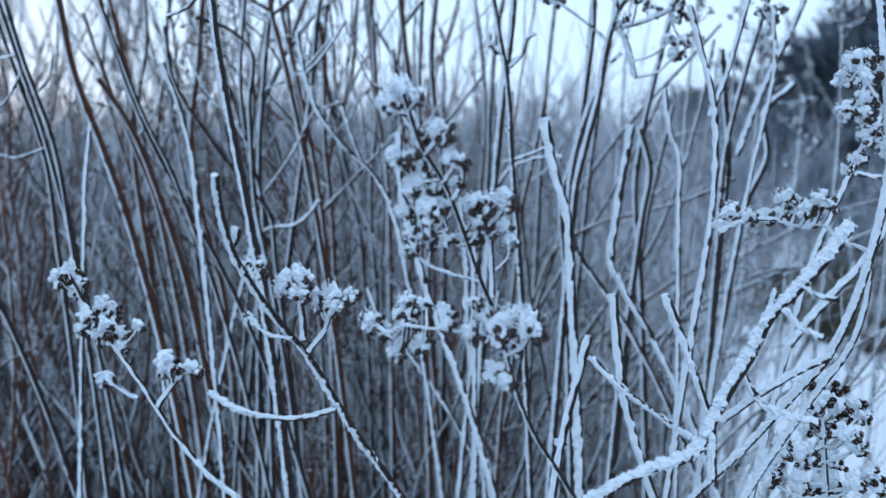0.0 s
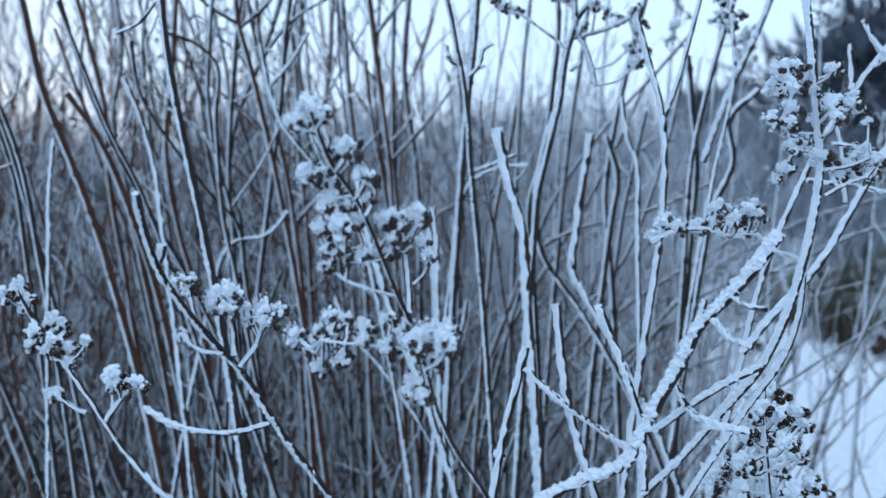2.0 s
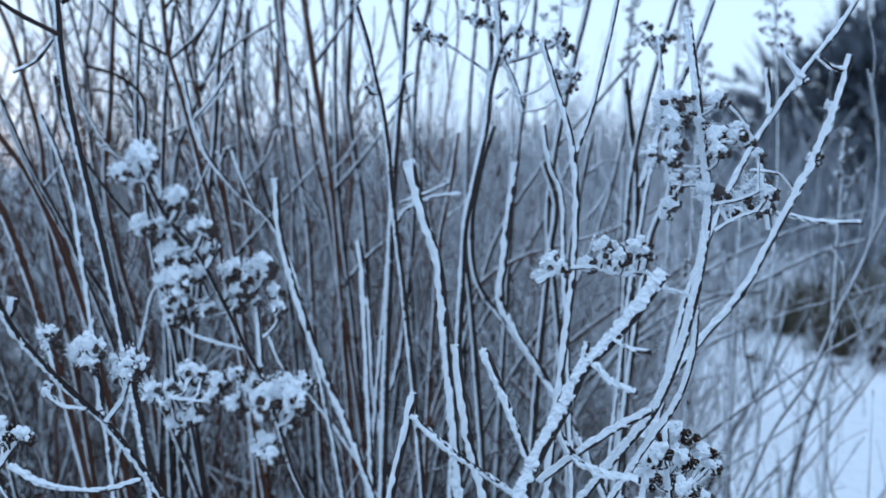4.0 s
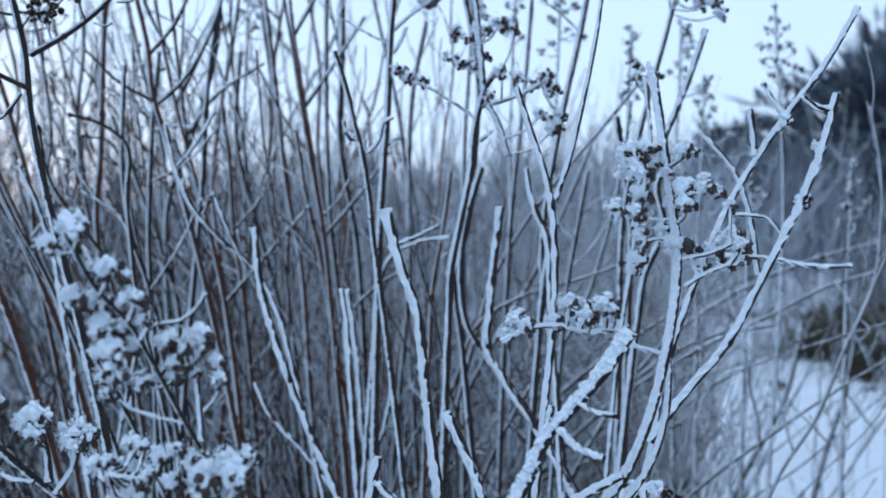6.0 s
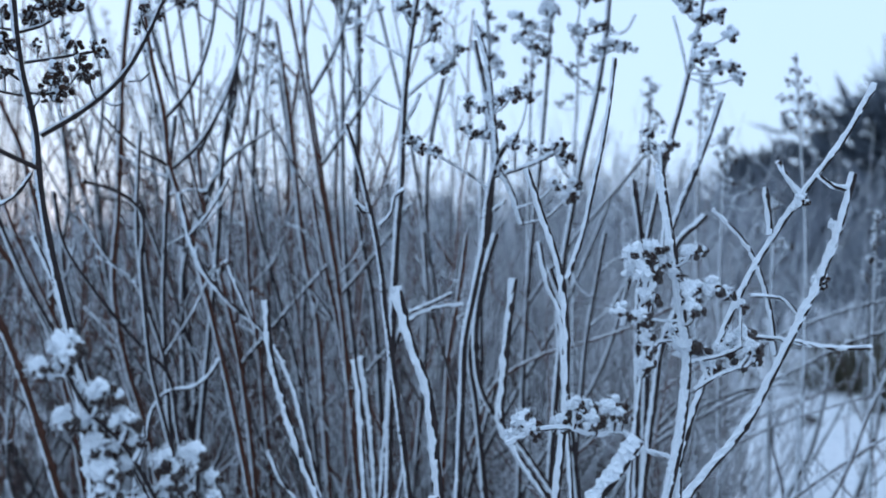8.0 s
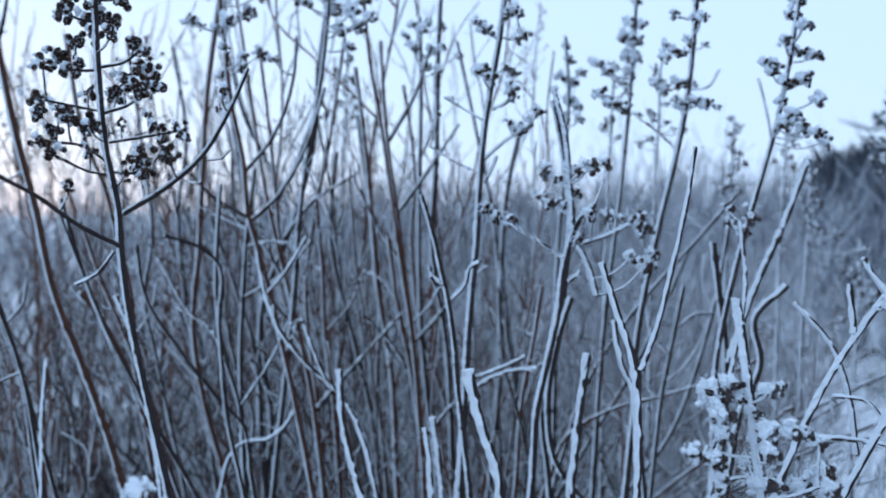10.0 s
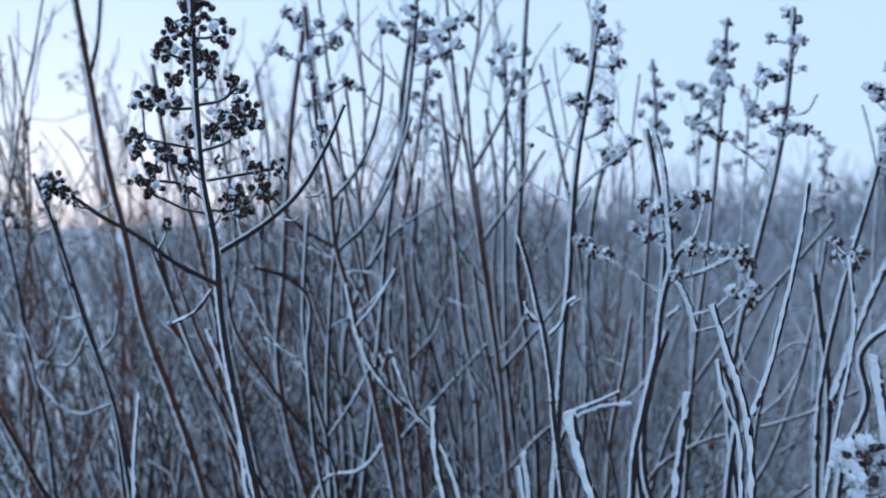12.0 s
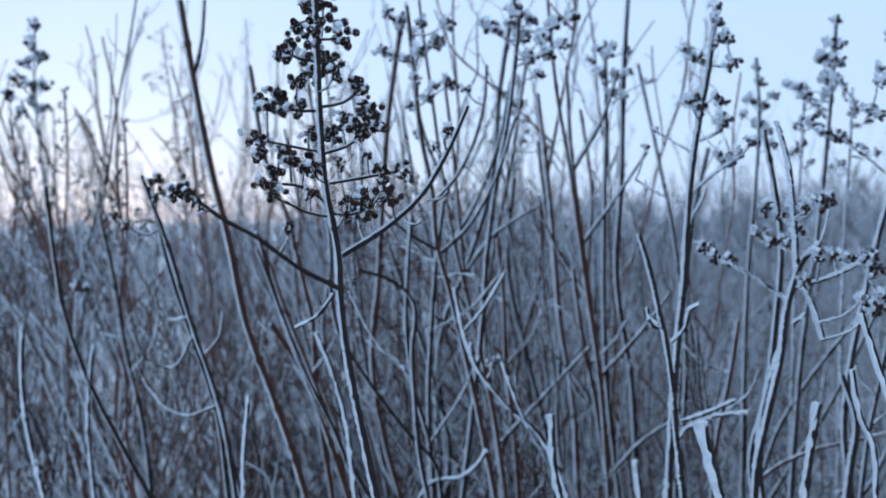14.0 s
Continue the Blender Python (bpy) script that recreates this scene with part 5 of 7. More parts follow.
heads(p, [(-0.0571, 0.9878, 1.3065, 0.0087), (-0.0489, 0.9858, 1.3009, 0.0068), (-0.0321, 0.9811, 1.3157, 0.0086), (-0.0414, 1.0027, 1.3082, 0.0069), (-0.0107, 0.9921, 1.2925, 0.0087), (-0.008, 1.0308, 1.311, 0.009), (-0.0146, 1.0246, 1.2855, 0.008), (-0.0238, 1.0018, 1.2802, 0.0078), (0.0157, 0.9871, 1.309, 0.0076), (-0.0245, 1.0065, 1.3127, 0.0088), (-0.0324, 1.0066, 1.2985, 0.0079), (0.0055, 0.9866, 1.2859, 0.0067), (-0.0162, 1.001, 1.2651, 0.0059)], white=0.55, detail=1)
p = plant("frosted_twig", "thin forked frosted twig with one dried bud")
stem(p, [(-0.0552, 0.8705, 1.0927), (-0.0505, 0.8708, 1.0649), (-0.0424, 0.8719, 1.0391), (-0.0219, 0.876, 1.0088), (0.0056, 0.882, 0.9818), (0.0211, 0.8847, 0.9481), (0.0271, 0.8853, 0.9224), (0.0978, 0.8927, 0.4151), (0.145, 0.8976, -0.02)], 0.0024, 0.0030, frost=0.92, bark=BARK, detail=1)
twig(p, [(-0.0217, 0.877, 1.0366), (-0.0148, 0.8781, 1.0172), (-0.0034, 0.8799, 0.9879)], 0.0015, 0.0019, frost=0.92, bark=BARK, detail=1)
twig(p, [(-0.0484, 0.8711, 1.0606), (-0.0358, 0.8748, 1.0753), (-0.019, 0.8799, 1.1028)], 0.0017, 0.0017, frost=0.92, bark=BARK, detail=1)
twig(p, [(-0.0444, 0.8716, 1.0434), (-0.0435, 0.8721, 1.0519)], 0.0017, 0.0017, frost=0.92, bark=BARK, detail=1)
heads(p, [(-0.0325, 0.8918, 1.0344, 0.0052), (-0.025, 0.8872, 1.0382, 0.0043)], white=0.35, detail=1)
p = plant("frosted_twig", "low frosted twig with two pale parallel shoots")
stem(p, [(0.152, 0.9089, 1.0006), (0.1265, 0.9024, 0.9977), (0.108, 0.8975, 0.9879), (0.0975, 0.894, 0.9619), (0.0931, 0.8916, 0.924), (0.0573, 0.8723, 0.4158), (0.0335, 0.8595, -0.02)], 0.0021, 0.0030, frost=0.92, bark=BARK, detail=1)
twig(p, [(0.1439, 0.9072, 1.01), (0.1245, 0.9021, 1.0015), (0.1052, 0.897, 0.9947)], 0.0019, 0.0019, frost=0.92, bark=BARK, detail=1)
p = plant("frosted_twig", "curved thin frosted twig")
stem(p, [(-0.0458, 0.92, 0.9615), (-0.0534, 0.9177, 0.9498), (-0.0667, 0.914, 0.9396), (-0.0866, 0.909, 0.9368), (-0.0978, 0.9058, 0.9243), (-0.1024, 0.904, 0.9062), (-0.178, 0.875, 0.4078), (-0.2284, 0.8556, -0.02)], 0.0023, 0.0027, frost=0.92, bark=BARK, detail=1)
p = plant("bare_shrub", "tall brown stem lightly frosted, thin side twigs")
stem(p, [(-0.2937, 0.8911, 1.3274), (-0.283, 0.8915, 1.2621), (-0.2701, 0.8924, 1.1921), (-0.2549, 0.894, 1.1266), (-0.2419, 0.895, 1.0612), (-0.2221, 0.898, 1.005), (-0.2045, 0.9007, 0.9535), (-0.1914, 0.9024, 0.9067), (-0.1074, 0.9132, 0.408), (-0.0515, 0.9205, -0.02)], 0.0033, 0.0042, frost=0.5, bark=RED, detail=1)
twig(p, [(-0.283, 0.8915, 1.2621), (-0.2759, 0.8944, 1.2945), (-0.2734, 0.8961, 1.3271)], 0.0019, 0.0014, frost=0.6, bark=BARK, detail=1)
twig(p, [(-0.2636, 0.8929, 1.1594), (-0.284, 0.8875, 1.1504), (-0.2975, 0.8844, 1.16)], 0.0014, 0.0012, frost=0.92, bark=BARK, detail=1)
p = plant("bare_shrub", "tall brown stem lightly frosted, thin side twigs")
stem(p, [(-0.2903, 0.8251, 1.1808), (-0.2698, 0.8283, 1.1241), (-0.2535, 0.8304, 1.0675), (-0.2331, 0.8335, 1.0066), (-0.2191, 0.8342, 0.9241), (-0.1676, 0.8367, 0.4158), (-0.1332, 0.8384, -0.02)], 0.0019, 0.0030, frost=0.42, bark=BARK, detail=1)
p = plant("bare_shrub", "tall brown stem lightly frosted, thin side twigs")
stem(p, [(-0.2131, 0.8635, 1.1358), (-0.1986, 0.8653, 1.0823), (-0.1797, 0.8682, 1.0287), (-0.1543, 0.8727, 0.975), (-0.1247, 0.8783, 0.9212), (0.0228, 0.9061, 0.4145), (0.121, 0.9246, -0.02)], 0.0020, 0.0031, frost=0.45, bark=BARK, detail=1)
p = plant("bare_shrub", "tall brown stem lightly frosted, thin side twigs")
stem(p, [(-0.1668, 0.8944, 1.0983), (-0.1605, 0.8946, 1.0572), (-0.1367, 0.8991, 1.0159), (-0.1061, 0.9054, 0.9744), (-0.0865, 0.9095, 0.9513), (-0.0803, 0.9097, 0.9103), (-0.0345, 0.9109, 0.4096), (-0.0041, 0.9117, -0.02)], 0.0018, 0.0032, frost=0.38, bark=BARK, detail=1)
p = plant("bare_shrub", "tall brown stem lightly frosted, thin side twigs")
stem(p, [(0.1638, 0.9394, 1.205), (0.1698, 0.9398, 1.1724), (0.1756, 0.9395, 1.1203), (0.1709, 0.9362, 1.0598), (0.1641, 0.9328, 1.008), (0.1532, 0.9286, 0.9649), (0.1569, 0.9279, 0.9172), (0.1808, 0.9236, 0.4127), (0.1968, 0.9208, -0.02)], 0.0022, 0.0035, frost=0.45, bark=BARK, detail=1)
p = plant("bare_shrub", "tall brown stem lightly frosted, thin side twigs")
stem(p, [(-0.04, 1.0966, 1.2598), (-0.0328, 1.0962, 1.1947), (-0.0266, 1.0951, 1.1188), (-0.021, 1.094, 1.043), (-0.0111, 1.0942, 0.9779), (-0.0058, 1.0917, 0.8641), (0.0073, 1.0853, 0.3889), (0.0161, 1.0811, -0.02)], 0.0022, 0.0038, frost=0.6, bark=RED, detail=1)
p = plant("bare_shrub", "tall brown stem lightly frosted, thin side twigs")
stem(p, [(0.2846, 0.9658, 1.0924), (0.2885, 0.9656, 1.0577), (0.2943, 0.965, 0.997), (0.2918, 0.9629, 0.9537), (0.2893, 0.9609, 0.9148), (0.2702, 0.9459, 0.4117), (0.2575, 0.9359, -0.02)], 0.0028, 0.0032, frost=0.45, bark=BARK, detail=1)
p = plant("bare_shrub", "tall brown stem lightly frosted, thin side twigs")
stem(p, [(0.2168, 0.9465, 1.0244), (0.227, 0.9479, 0.9895), (0.2224, 0.9456, 0.955), (0.2179, 0.9431, 0.9161), (0.1824, 0.924, 0.4122), (0.1588, 0.9113, -0.02)], 0.0028, 0.0032, frost=0.45, bark=BARK, detail=1)
p = plant("bare_shrub", "tall brown stem lightly frosted, thin side twigs")
stem(p, [(0.3357, 0.9259, 1.0619), (0.3118, 0.9192, 1.038), (0.3155, 0.919, 1.0055), (0.2994, 0.9136, 0.9652), (0.2931, 0.9108, 0.9288), (0.2406, 0.8873, 0.4179), (0.2055, 0.8716, -0.02)], 0.0026, 0.0030, frost=0.6, bark=BARK, detail=1)
p = plant("bare_shrub", "tall brown stem lightly frosted, thin side twigs")
stem(p, [(-0.1403, 0.8909, 1.1051), (-0.1142, 0.8971, 1.0956), (-0.1012, 0.9, 1.0842), (-0.0995, 0.8987, 1.0347), (-0.0976, 0.898, 0.9988), (-0.0937, 0.8975, 0.9538), (-0.0853, 0.8982, 0.9132), (-0.0233, 0.9035, 0.4109), (0.018, 0.907, -0.02)], 0.0018, 0.0031, frost=0.45, bark=BARK, detail=1)
p = plant("frosted_stalk", "slim frosted stalk, bare, with a blunt white tip")
stem(p, [(0.0826, 0.8286, 0.9702), (0.085, 0.8284, 0.9448), (0.0859, 0.8277, 0.9175), (0.0957, 0.8199, 0.4129), (0.1023, 0.8147, -0.02)], 0.0025, 0.0027, frost=1.0, bark=BARK, detail=1)
p = plant("bare_shrub", "tall brown stem lightly frosted, thin side twigs")
stem(p, [(-0.3946, 0.8453, 1.1758), (-0.3884, 0.8455, 1.1205), (-0.3822, 0.8463, 1.079), (-0.3651, 0.85, 1.0235), (-0.3392, 0.8565, 0.9678), (-0.3133, 0.8632, 0.9167), (-0.1681, 0.9008, 0.4125), (-0.0713, 0.9258, -0.02)], 0.0021, 0.0035, frost=0.38, bark=BARK, detail=1)
heads(p, [(-0.3857, 0.8696, 1.0936, 0.0066), (-0.3801, 0.8732, 1.091, 0.0057)], white=0.25, detail=1)
p = plant("frosted_stalk", "slim frosted stalk, bare, with a blunt white tip")
stem(p, [(-0.3786, 0.7945, 1.0669), (-0.3797, 0.7931, 1.0314), (-0.3759, 0.793, 0.9881), (-0.3632, 0.7953, 0.9315), (-0.2938, 0.8079, 0.4192), (-0.2476, 0.8164, -0.02)], 0.0026, 0.0030, frost=1.0, bark=BARK, detail=1)
p = plant("bare_shrub", "tall brown stem lightly frosted, thin side twigs")
stem(p, [(-0.3033, 0.8533, 1.1736), (-0.2959, 0.8547, 1.1421), (-0.2876, 0.8563, 1.106), (-0.2709, 0.8599, 1.0518), (-0.2542, 0.8636, 0.9975), (-0.2441, 0.8644, 0.921), (-0.2041, 0.8679, 0.4144), (-0.1773, 0.8702, -0.02)], 0.0018, 0.0031, frost=0.38, bark=BARK, detail=1)
heads(p, [(-0.2805, 0.8264, 1.1767, 0.0086), (-0.2802, 0.8301, 1.166, 0.0069), (-0.3171, 0.8293, 1.1493, 0.0053), (-0.2938, 0.8078, 1.1434, 0.0051)], white=0.3, detail=1)
p = plant("frosted_stalk", "slim frosted stalk, bare, with a blunt white tip")
stem(p, [(-0.1899, 0.8008, 1.0193), (-0.1933, 0.7986, 0.9829), (-0.1943, 0.797, 0.9423), (-0.2028, 0.7847, 0.424), (-0.2084, 0.7765, -0.02)], 0.0020, 0.0026, frost=1.0, bark=BARK, detail=1)
p = plant("frosted_stalk", "slim frosted stalk, bare, with a blunt white tip")
stem(p, [(-0.1431, 0.8171, 1.0639), (-0.1336, 0.8193, 1.0386), (-0.1242, 0.8212, 1.0019), (-0.117, 0.8216, 0.9409), (-0.0801, 0.8238, 0.4234), (-0.0555, 0.8253, -0.02)], 0.0024, 0.0028, frost=1.0, bark=BARK, detail=1)
p = plant("frosted_stalk", "slim frosted stalk, bare, with a blunt white tip")
stem(p, [(-0.3583, 0.8529, 1.0464), (-0.3632, 0.8495, 0.9867), (-0.3581, 0.849, 0.9176), (-0.3355, 0.8469, 0.4129), (-0.3205, 0.8455, -0.02)], 0.0023, 0.0028, frost=1.0, bark=BARK, detail=1)
p = plant("bare_shrub", "tall brown stem lightly frosted, thin side twigs")
stem(p, [(-0.2069, 0.851, 1.1235), (-0.1887, 0.8552, 1.0712), (-0.1726, 0.859, 1.0276), (-0.1523, 0.8642, 0.9839), (-0.1321, 0.8689, 0.9272), (-0.0231, 0.8942, 0.4173), (0.0495, 0.9111, -0.02)], 0.0017, 0.0028, frost=0.42, bark=BARK, detail=1)
p = plant("frosted_stalk", "slim frosted stalk, bare, with a blunt white tip")
stem(p, [(0.2145, 0.7942, 1.0497), (0.2182, 0.7946, 1.0244), (0.226, 0.7964, 1.0042), (0.2273, 0.7958, 0.9706), (0.24, 0.79, 0.4368), (0.2485, 0.7862, -0.02)], 0.0022, 0.0025, frost=1.0, bark=BARK, detail=1)
p = plant("bare_shrub", "tall brown stem lightly frosted, thin side twigs")
stem(p, [(-0.1874, 1.0139, 1.0963), (-0.163, 1.0215, 1.0892), (-0.1524, 1.0242, 1.0659), (-0.1478, 1.0244, 1.0247), (-0.1384, 1.0258, 0.9731), (-0.126, 1.0286, 0.9368), (-0.1303, 1.0257, 0.8855), (-0.155, 1.0088, 0.3985), (-0.1714, 0.9976, -0.02)], 0.0013, 0.0026, frost=0.38, bark=BARK, detail=1)
p = plant("frosted_panicle", "frosted panicle of brown seed heads, pale, far in the thicket")
stem(p, [(-0.6037, 1.0997, 1.374), (-0.6053, 1.0975, 1.318), (-0.5973, 1.0966, 1.2058), (-0.5835, 1.0971, 1.0811), (-0.5736, 1.0928, 0.8382), (-0.5623, 1.0879, 0.3772), (-0.5547, 1.0846, -0.02)], 0.0016, 0.0037, frost=0.92, bark=BARK, detail=1)
heads(p, [(-0.5949, 1.0884, 1.3621, 0.0086), (-0.6056, 1.0944, 1.3454, 0.0099), (-0.5861, 1.0851, 1.3274, 0.0098), (-0.6322, 1.1169, 1.3285, 0.0102), (-0.6051, 1.0696, 1.3022, 0.0097), (-0.6102, 1.1216, 1.3025, 0.0115), (-0.5951, 1.0794, 1.2967, 0.011), (-0.6317, 1.0919, 1.2909, 0.01), (-0.6195, 1.1133, 1.2799, 0.0114), (-0.6156, 1.0897, 1.2712, 0.0087), (-0.6111, 1.1265, 1.2776, 0.0077)], white=0.5, detail=1)
p = plant("bare_shrub", "tall brown stem lightly frosted, thin side twigs")
stem(p, [(-0.0268, 1.0546, 1.4151), (-0.0203, 1.0536, 1.3379), (-0.013, 1.0525, 1.2554), (-0.0023, 1.0522, 1.1884), (0.0067, 1.0516, 1.1162), (0.0136, 1.0512, 1.0646), (0.0227, 1.0507, 0.9976), (0.0268, 1.0497, 0.9358), (0.0316, 1.0484, 0.8534), (0.0356, 1.0473, 0.7865), (0.0512, 1.0431, 0.3539), (0.0616, 1.0403, -0.02)], 0.0013, 0.0041, frost=0.35, bark=RED, detail=1)
p = plant("bare_shrub", "tall brown stem lightly frosted, thin side twigs")
stem(p, [(-0.1323, 1.012, 1.4054), (-0.126, 1.011, 1.3305), (-0.116, 1.0103, 1.2507), (-0.1063, 1.0097, 1.1758), (-0.095, 1.0095, 1.1108), (-0.0857, 1.0097, 1.0708), (-0.0742, 1.0098, 1.0208), (-0.0628, 1.0098, 0.9608), (-0.054, 1.0092, 0.8909), (-0.0481, 1.0076, 0.7961), (-0.0318, 1.0035, 0.3583), (-0.0209, 1.0007, -0.02)], 0.0012, 0.0040, frost=0.35, bark=RED, detail=1)
p = plant("bare_shrub", "tall brown stem lightly frosted, thin side twigs")
stem(p, [(-0.2996, 1.0204, 1.2918), (-0.2809, 1.0201, 1.1885), (-0.2661, 1.021, 1.1523), (-0.2517, 1.0213, 1.0954), (-0.2421, 1.0215, 1.0541), (-0.2382, 1.0203, 0.982), (-0.2244, 1.0197, 0.8892), (-0.2106, 1.019, 0.7912), (-0.174, 1.0172, 0.356), (-0.1496, 1.016, -0.02)], 0.0026, 0.0041, frost=0.3, bark=RED, detail=1)
p = plant("bare_shrub", "tall brown stem lightly frosted, thin side twigs")
stem(p, [(-0.2329, 0.9219, 1.0577), (-0.2106, 0.9238, 1.0251), (-0.1798, 0.9256, 0.9509), (-0.1624, 0.9263, 0.8953), (-0.1454, 0.9265, 0.8168), (-0.087, 0.9269, 0.3676), (-0.048, 0.9273, -0.02)], 0.0032, 0.0041, frost=0.3, bark=RED, detail=1)
p = plant("bare_shrub", "tall brown stem lightly frosted, thin side twigs")
stem(p, [(-0.1631, 1.0673, 1.334), (-0.1778, 1.0634, 1.2388), (-0.1845, 1.0606, 1.154), (-0.1894, 1.0584, 1.0798), (-0.1957, 1.0562, 1.0163), (-0.1853, 1.0555, 0.9365), (-0.1655, 1.0561, 0.8619), (-0.1562, 1.0553, 0.7821), (-0.1263, 1.0528, 0.352), (-0.1063, 1.0511, -0.02)], 0.0027, 0.0040, frost=0.4, bark=RED, detail=1)
p = plant("bare_shrub", "tall brown stem lightly frosted, thin side twigs")
stem(p, [(0.0506, 1.1139, 1.417), (0.0428, 1.1111, 1.336), (0.0385, 1.109, 1.2657), (0.0359, 1.1066, 1.1737), (0.0303, 1.1041, 1.0926), (0.0436, 1.1031, 0.9841), (0.0472, 1.101, 0.8757), (0.0482, 1.0987, 0.7729), (0.0507, 1.0931, 0.3478), (0.0524, 1.0894, -0.02)], 0.0022, 0.0038, frost=0.42, bark=BARK, detail=1)
p = plant("bare_shrub", "tall brown stem lightly frosted, thin side twigs")
stem(p, [(-0.0462, 1.1028, 1.4189), (-0.0637, 1.0989, 1.338), (-0.0756, 1.0959, 1.2678), (-0.0851, 1.0927, 1.176), (-0.1106, 1.0879, 1.0953), (-0.133, 1.0841, 1.0416), (-0.1398, 1.0813, 0.9551), (-0.1358, 1.0798, 0.8684), (-0.1227, 1.0747, 0.3908), (-0.114, 1.0712, -0.02)], 0.0022, 0.0038, frost=0.42, bark=BARK, detail=1)
p = plant("bare_shrub", "tall brown stem lightly frosted, thin side twigs")
stem(p, [(-0.1856, 1.0798, 1.1184), (-0.1599, 1.081, 1.0421), (-0.1395, 1.0819, 0.9767), (-0.1294, 1.082, 0.9332), (-0.1362, 1.0792, 0.8467), (-0.1427, 1.0769, 0.7765), (-0.1665, 1.0682, 0.3494), (-0.1823, 1.0624, -0.02)], 0.0022, 0.0038, frost=0.38, bark=BARK, detail=1)
p = plant("bare_shrub", "tall brown stem lightly frosted, thin side twigs")
stem(p, [(0.1777, 0.9188, 1.0536), (0.1663, 0.9167, 1.0191), (0.159, 0.9146, 0.9673), (0.1628, 0.9143, 0.9326), (0.1922, 0.9166, 0.8887), (0.2174, 0.9186, 0.8492), (0.3669, 0.9304, 0.3822), (0.4666, 0.9383, -0.02)], 0.0026, 0.0030, frost=0.6, bark=BARK, detail=1)
p = plant("bare_shrub", "tall brown stem lightly frosted, thin side twigs")
stem(p, [(-0.0758, 1.1443, 1.1824), (-0.0828, 1.1415, 1.0973), (-0.0619, 1.1415, 0.9946), (-0.046, 1.1418, 0.9261), (-0.0362, 1.1408, 0.8349), (-0.0318, 1.1396, 0.761), (-0.0167, 1.1355, 0.3424), (-0.0066, 1.1328, -0.02)], 0.0023, 0.0034, frost=0.38, bark=BARK, detail=1)
p = plant("bare_shrub", "tall brown stem lightly frosted, thin side twigs")
stem(p, [(0.111, 1.1664, 1.2073), (0.0958, 1.163, 1.1394), (0.0887, 1.1601, 1.0486), (0.0874, 1.1581, 0.969), (0.0773, 1.1546, 0.8669), (0.0642, 1.1506, 0.7591), (0.0339, 1.1413, 0.3416), (0.0137, 1.1351, -0.02)], 0.0023, 0.0034, frost=0.42, bark=BARK, detail=1)
p = plant("frosted_stalk", "slim frosted stalk, bare, with a blunt white tip")
stem(p, [(-0.0014, 0.8944, 0.8924), (0.0068, 0.8949, 0.8706), (0.0279, 0.8967, 0.8442), (0.0448, 0.8981, 0.8222), (0.1943, 0.9108, 0.37), (0.2939, 0.9193, -0.02)], 0.0022, 0.0022, frost=1.0, bark=BARK, detail=1)
p = plant("bare_shrub", "thin dark shrub stem, one side frosted white")
stem(p, [(-0.2661, 1.0746, 1.2931), (-0.2551, 1.074, 1.2117), (-0.2469, 1.0735, 1.152), (-0.244, 1.0726, 1.0978), (-0.2524, 1.0704, 1.0439), (-0.2416, 1.0701, 0.9787), (-0.2217, 1.0702, 0.8809), (-0.1625, 1.0703, 0.3964), (-0.123, 1.0703, -0.02)], 0.0016, 0.0030, frost=0.5, bark=BARK, detail=1)
p = plant("bare_shrub", "thin dark shrub stem, one side frosted white")
stem(p, [(-0.2434, 1.1276, 1.2936), (-0.2309, 1.1268, 1.1968), (-0.2405, 1.1239, 1.1231), (-0.2362, 1.1226, 1.0434), (-0.2207, 1.1223, 0.9522), (-0.2081, 1.1216, 0.861), (-0.1687, 1.1196, 0.3874), (-0.1424, 1.1182, -0.02)], 0.0017, 0.0031, frost=0.5, bark=BARK, detail=1)
p = plant("bare_shrub", "thin dark shrub stem, one side frosted white")
stem(p, [(-0.051, 1.0993, 1.289), (-0.0689, 1.0947, 1.1811), (-0.0822, 1.0918, 1.1218), (-0.0927, 1.0887, 1.0408), (-0.085, 1.0876, 0.954), (-0.0769, 1.0863, 0.8564), (-0.0534, 1.0824, 0.3854), (-0.0378, 1.0799, -0.02)], 0.0016, 0.0030, frost=0.5, bark=RED, detail=1)
p = plant("bare_shrub", "thin dark shrub stem, one side frosted white")
stem(p, [(-0.0454, 1.1184, 1.2165), (-0.0348, 1.1174, 1.1225), (-0.0252, 1.1166, 1.0395), (-0.0294, 1.1141, 0.9512), (-0.0226, 1.1128, 0.8627), (-0.0007, 1.1087, 0.3882), (0.0139, 1.106, -0.02)], 0.0017, 0.0030, frost=0.5, bark=BARK, detail=1)
p = plant("bare_shrub", "thin dark shrub stem, one side frosted white")
stem(p, [(0.042, 1.1907, 1.2952), (0.0608, 1.1907, 1.2013), (0.0758, 1.1905, 1.1192), (0.083, 1.1891, 1.0255), (0.0787, 1.1868, 0.9438), (0.0813, 1.1849, 0.8502), (0.0889, 1.1793, 0.3826), (0.094, 1.1755, -0.02)], 0.0018, 0.0032, frost=0.5, bark=BARK, detail=1)
p = plant("bare_shrub", "thin dark shrub stem, one side frosted white")
stem(p, [(-0.1847, 1.1233, 1.2508), (-0.1724, 1.123, 1.1773), (-0.1527, 1.123, 1.0812), (-0.1512, 1.1214, 1.0024), (-0.1451, 1.1204, 0.9291), (-0.1399, 1.1189, 0.8389), (-0.1238, 1.1144, 0.3775), (-0.113, 1.1113, -0.02)], 0.0017, 0.0031, frost=0.5, bark=BARK, detail=1)
p = plant("bare_shrub", "thin dark shrub stem, one side frosted white")
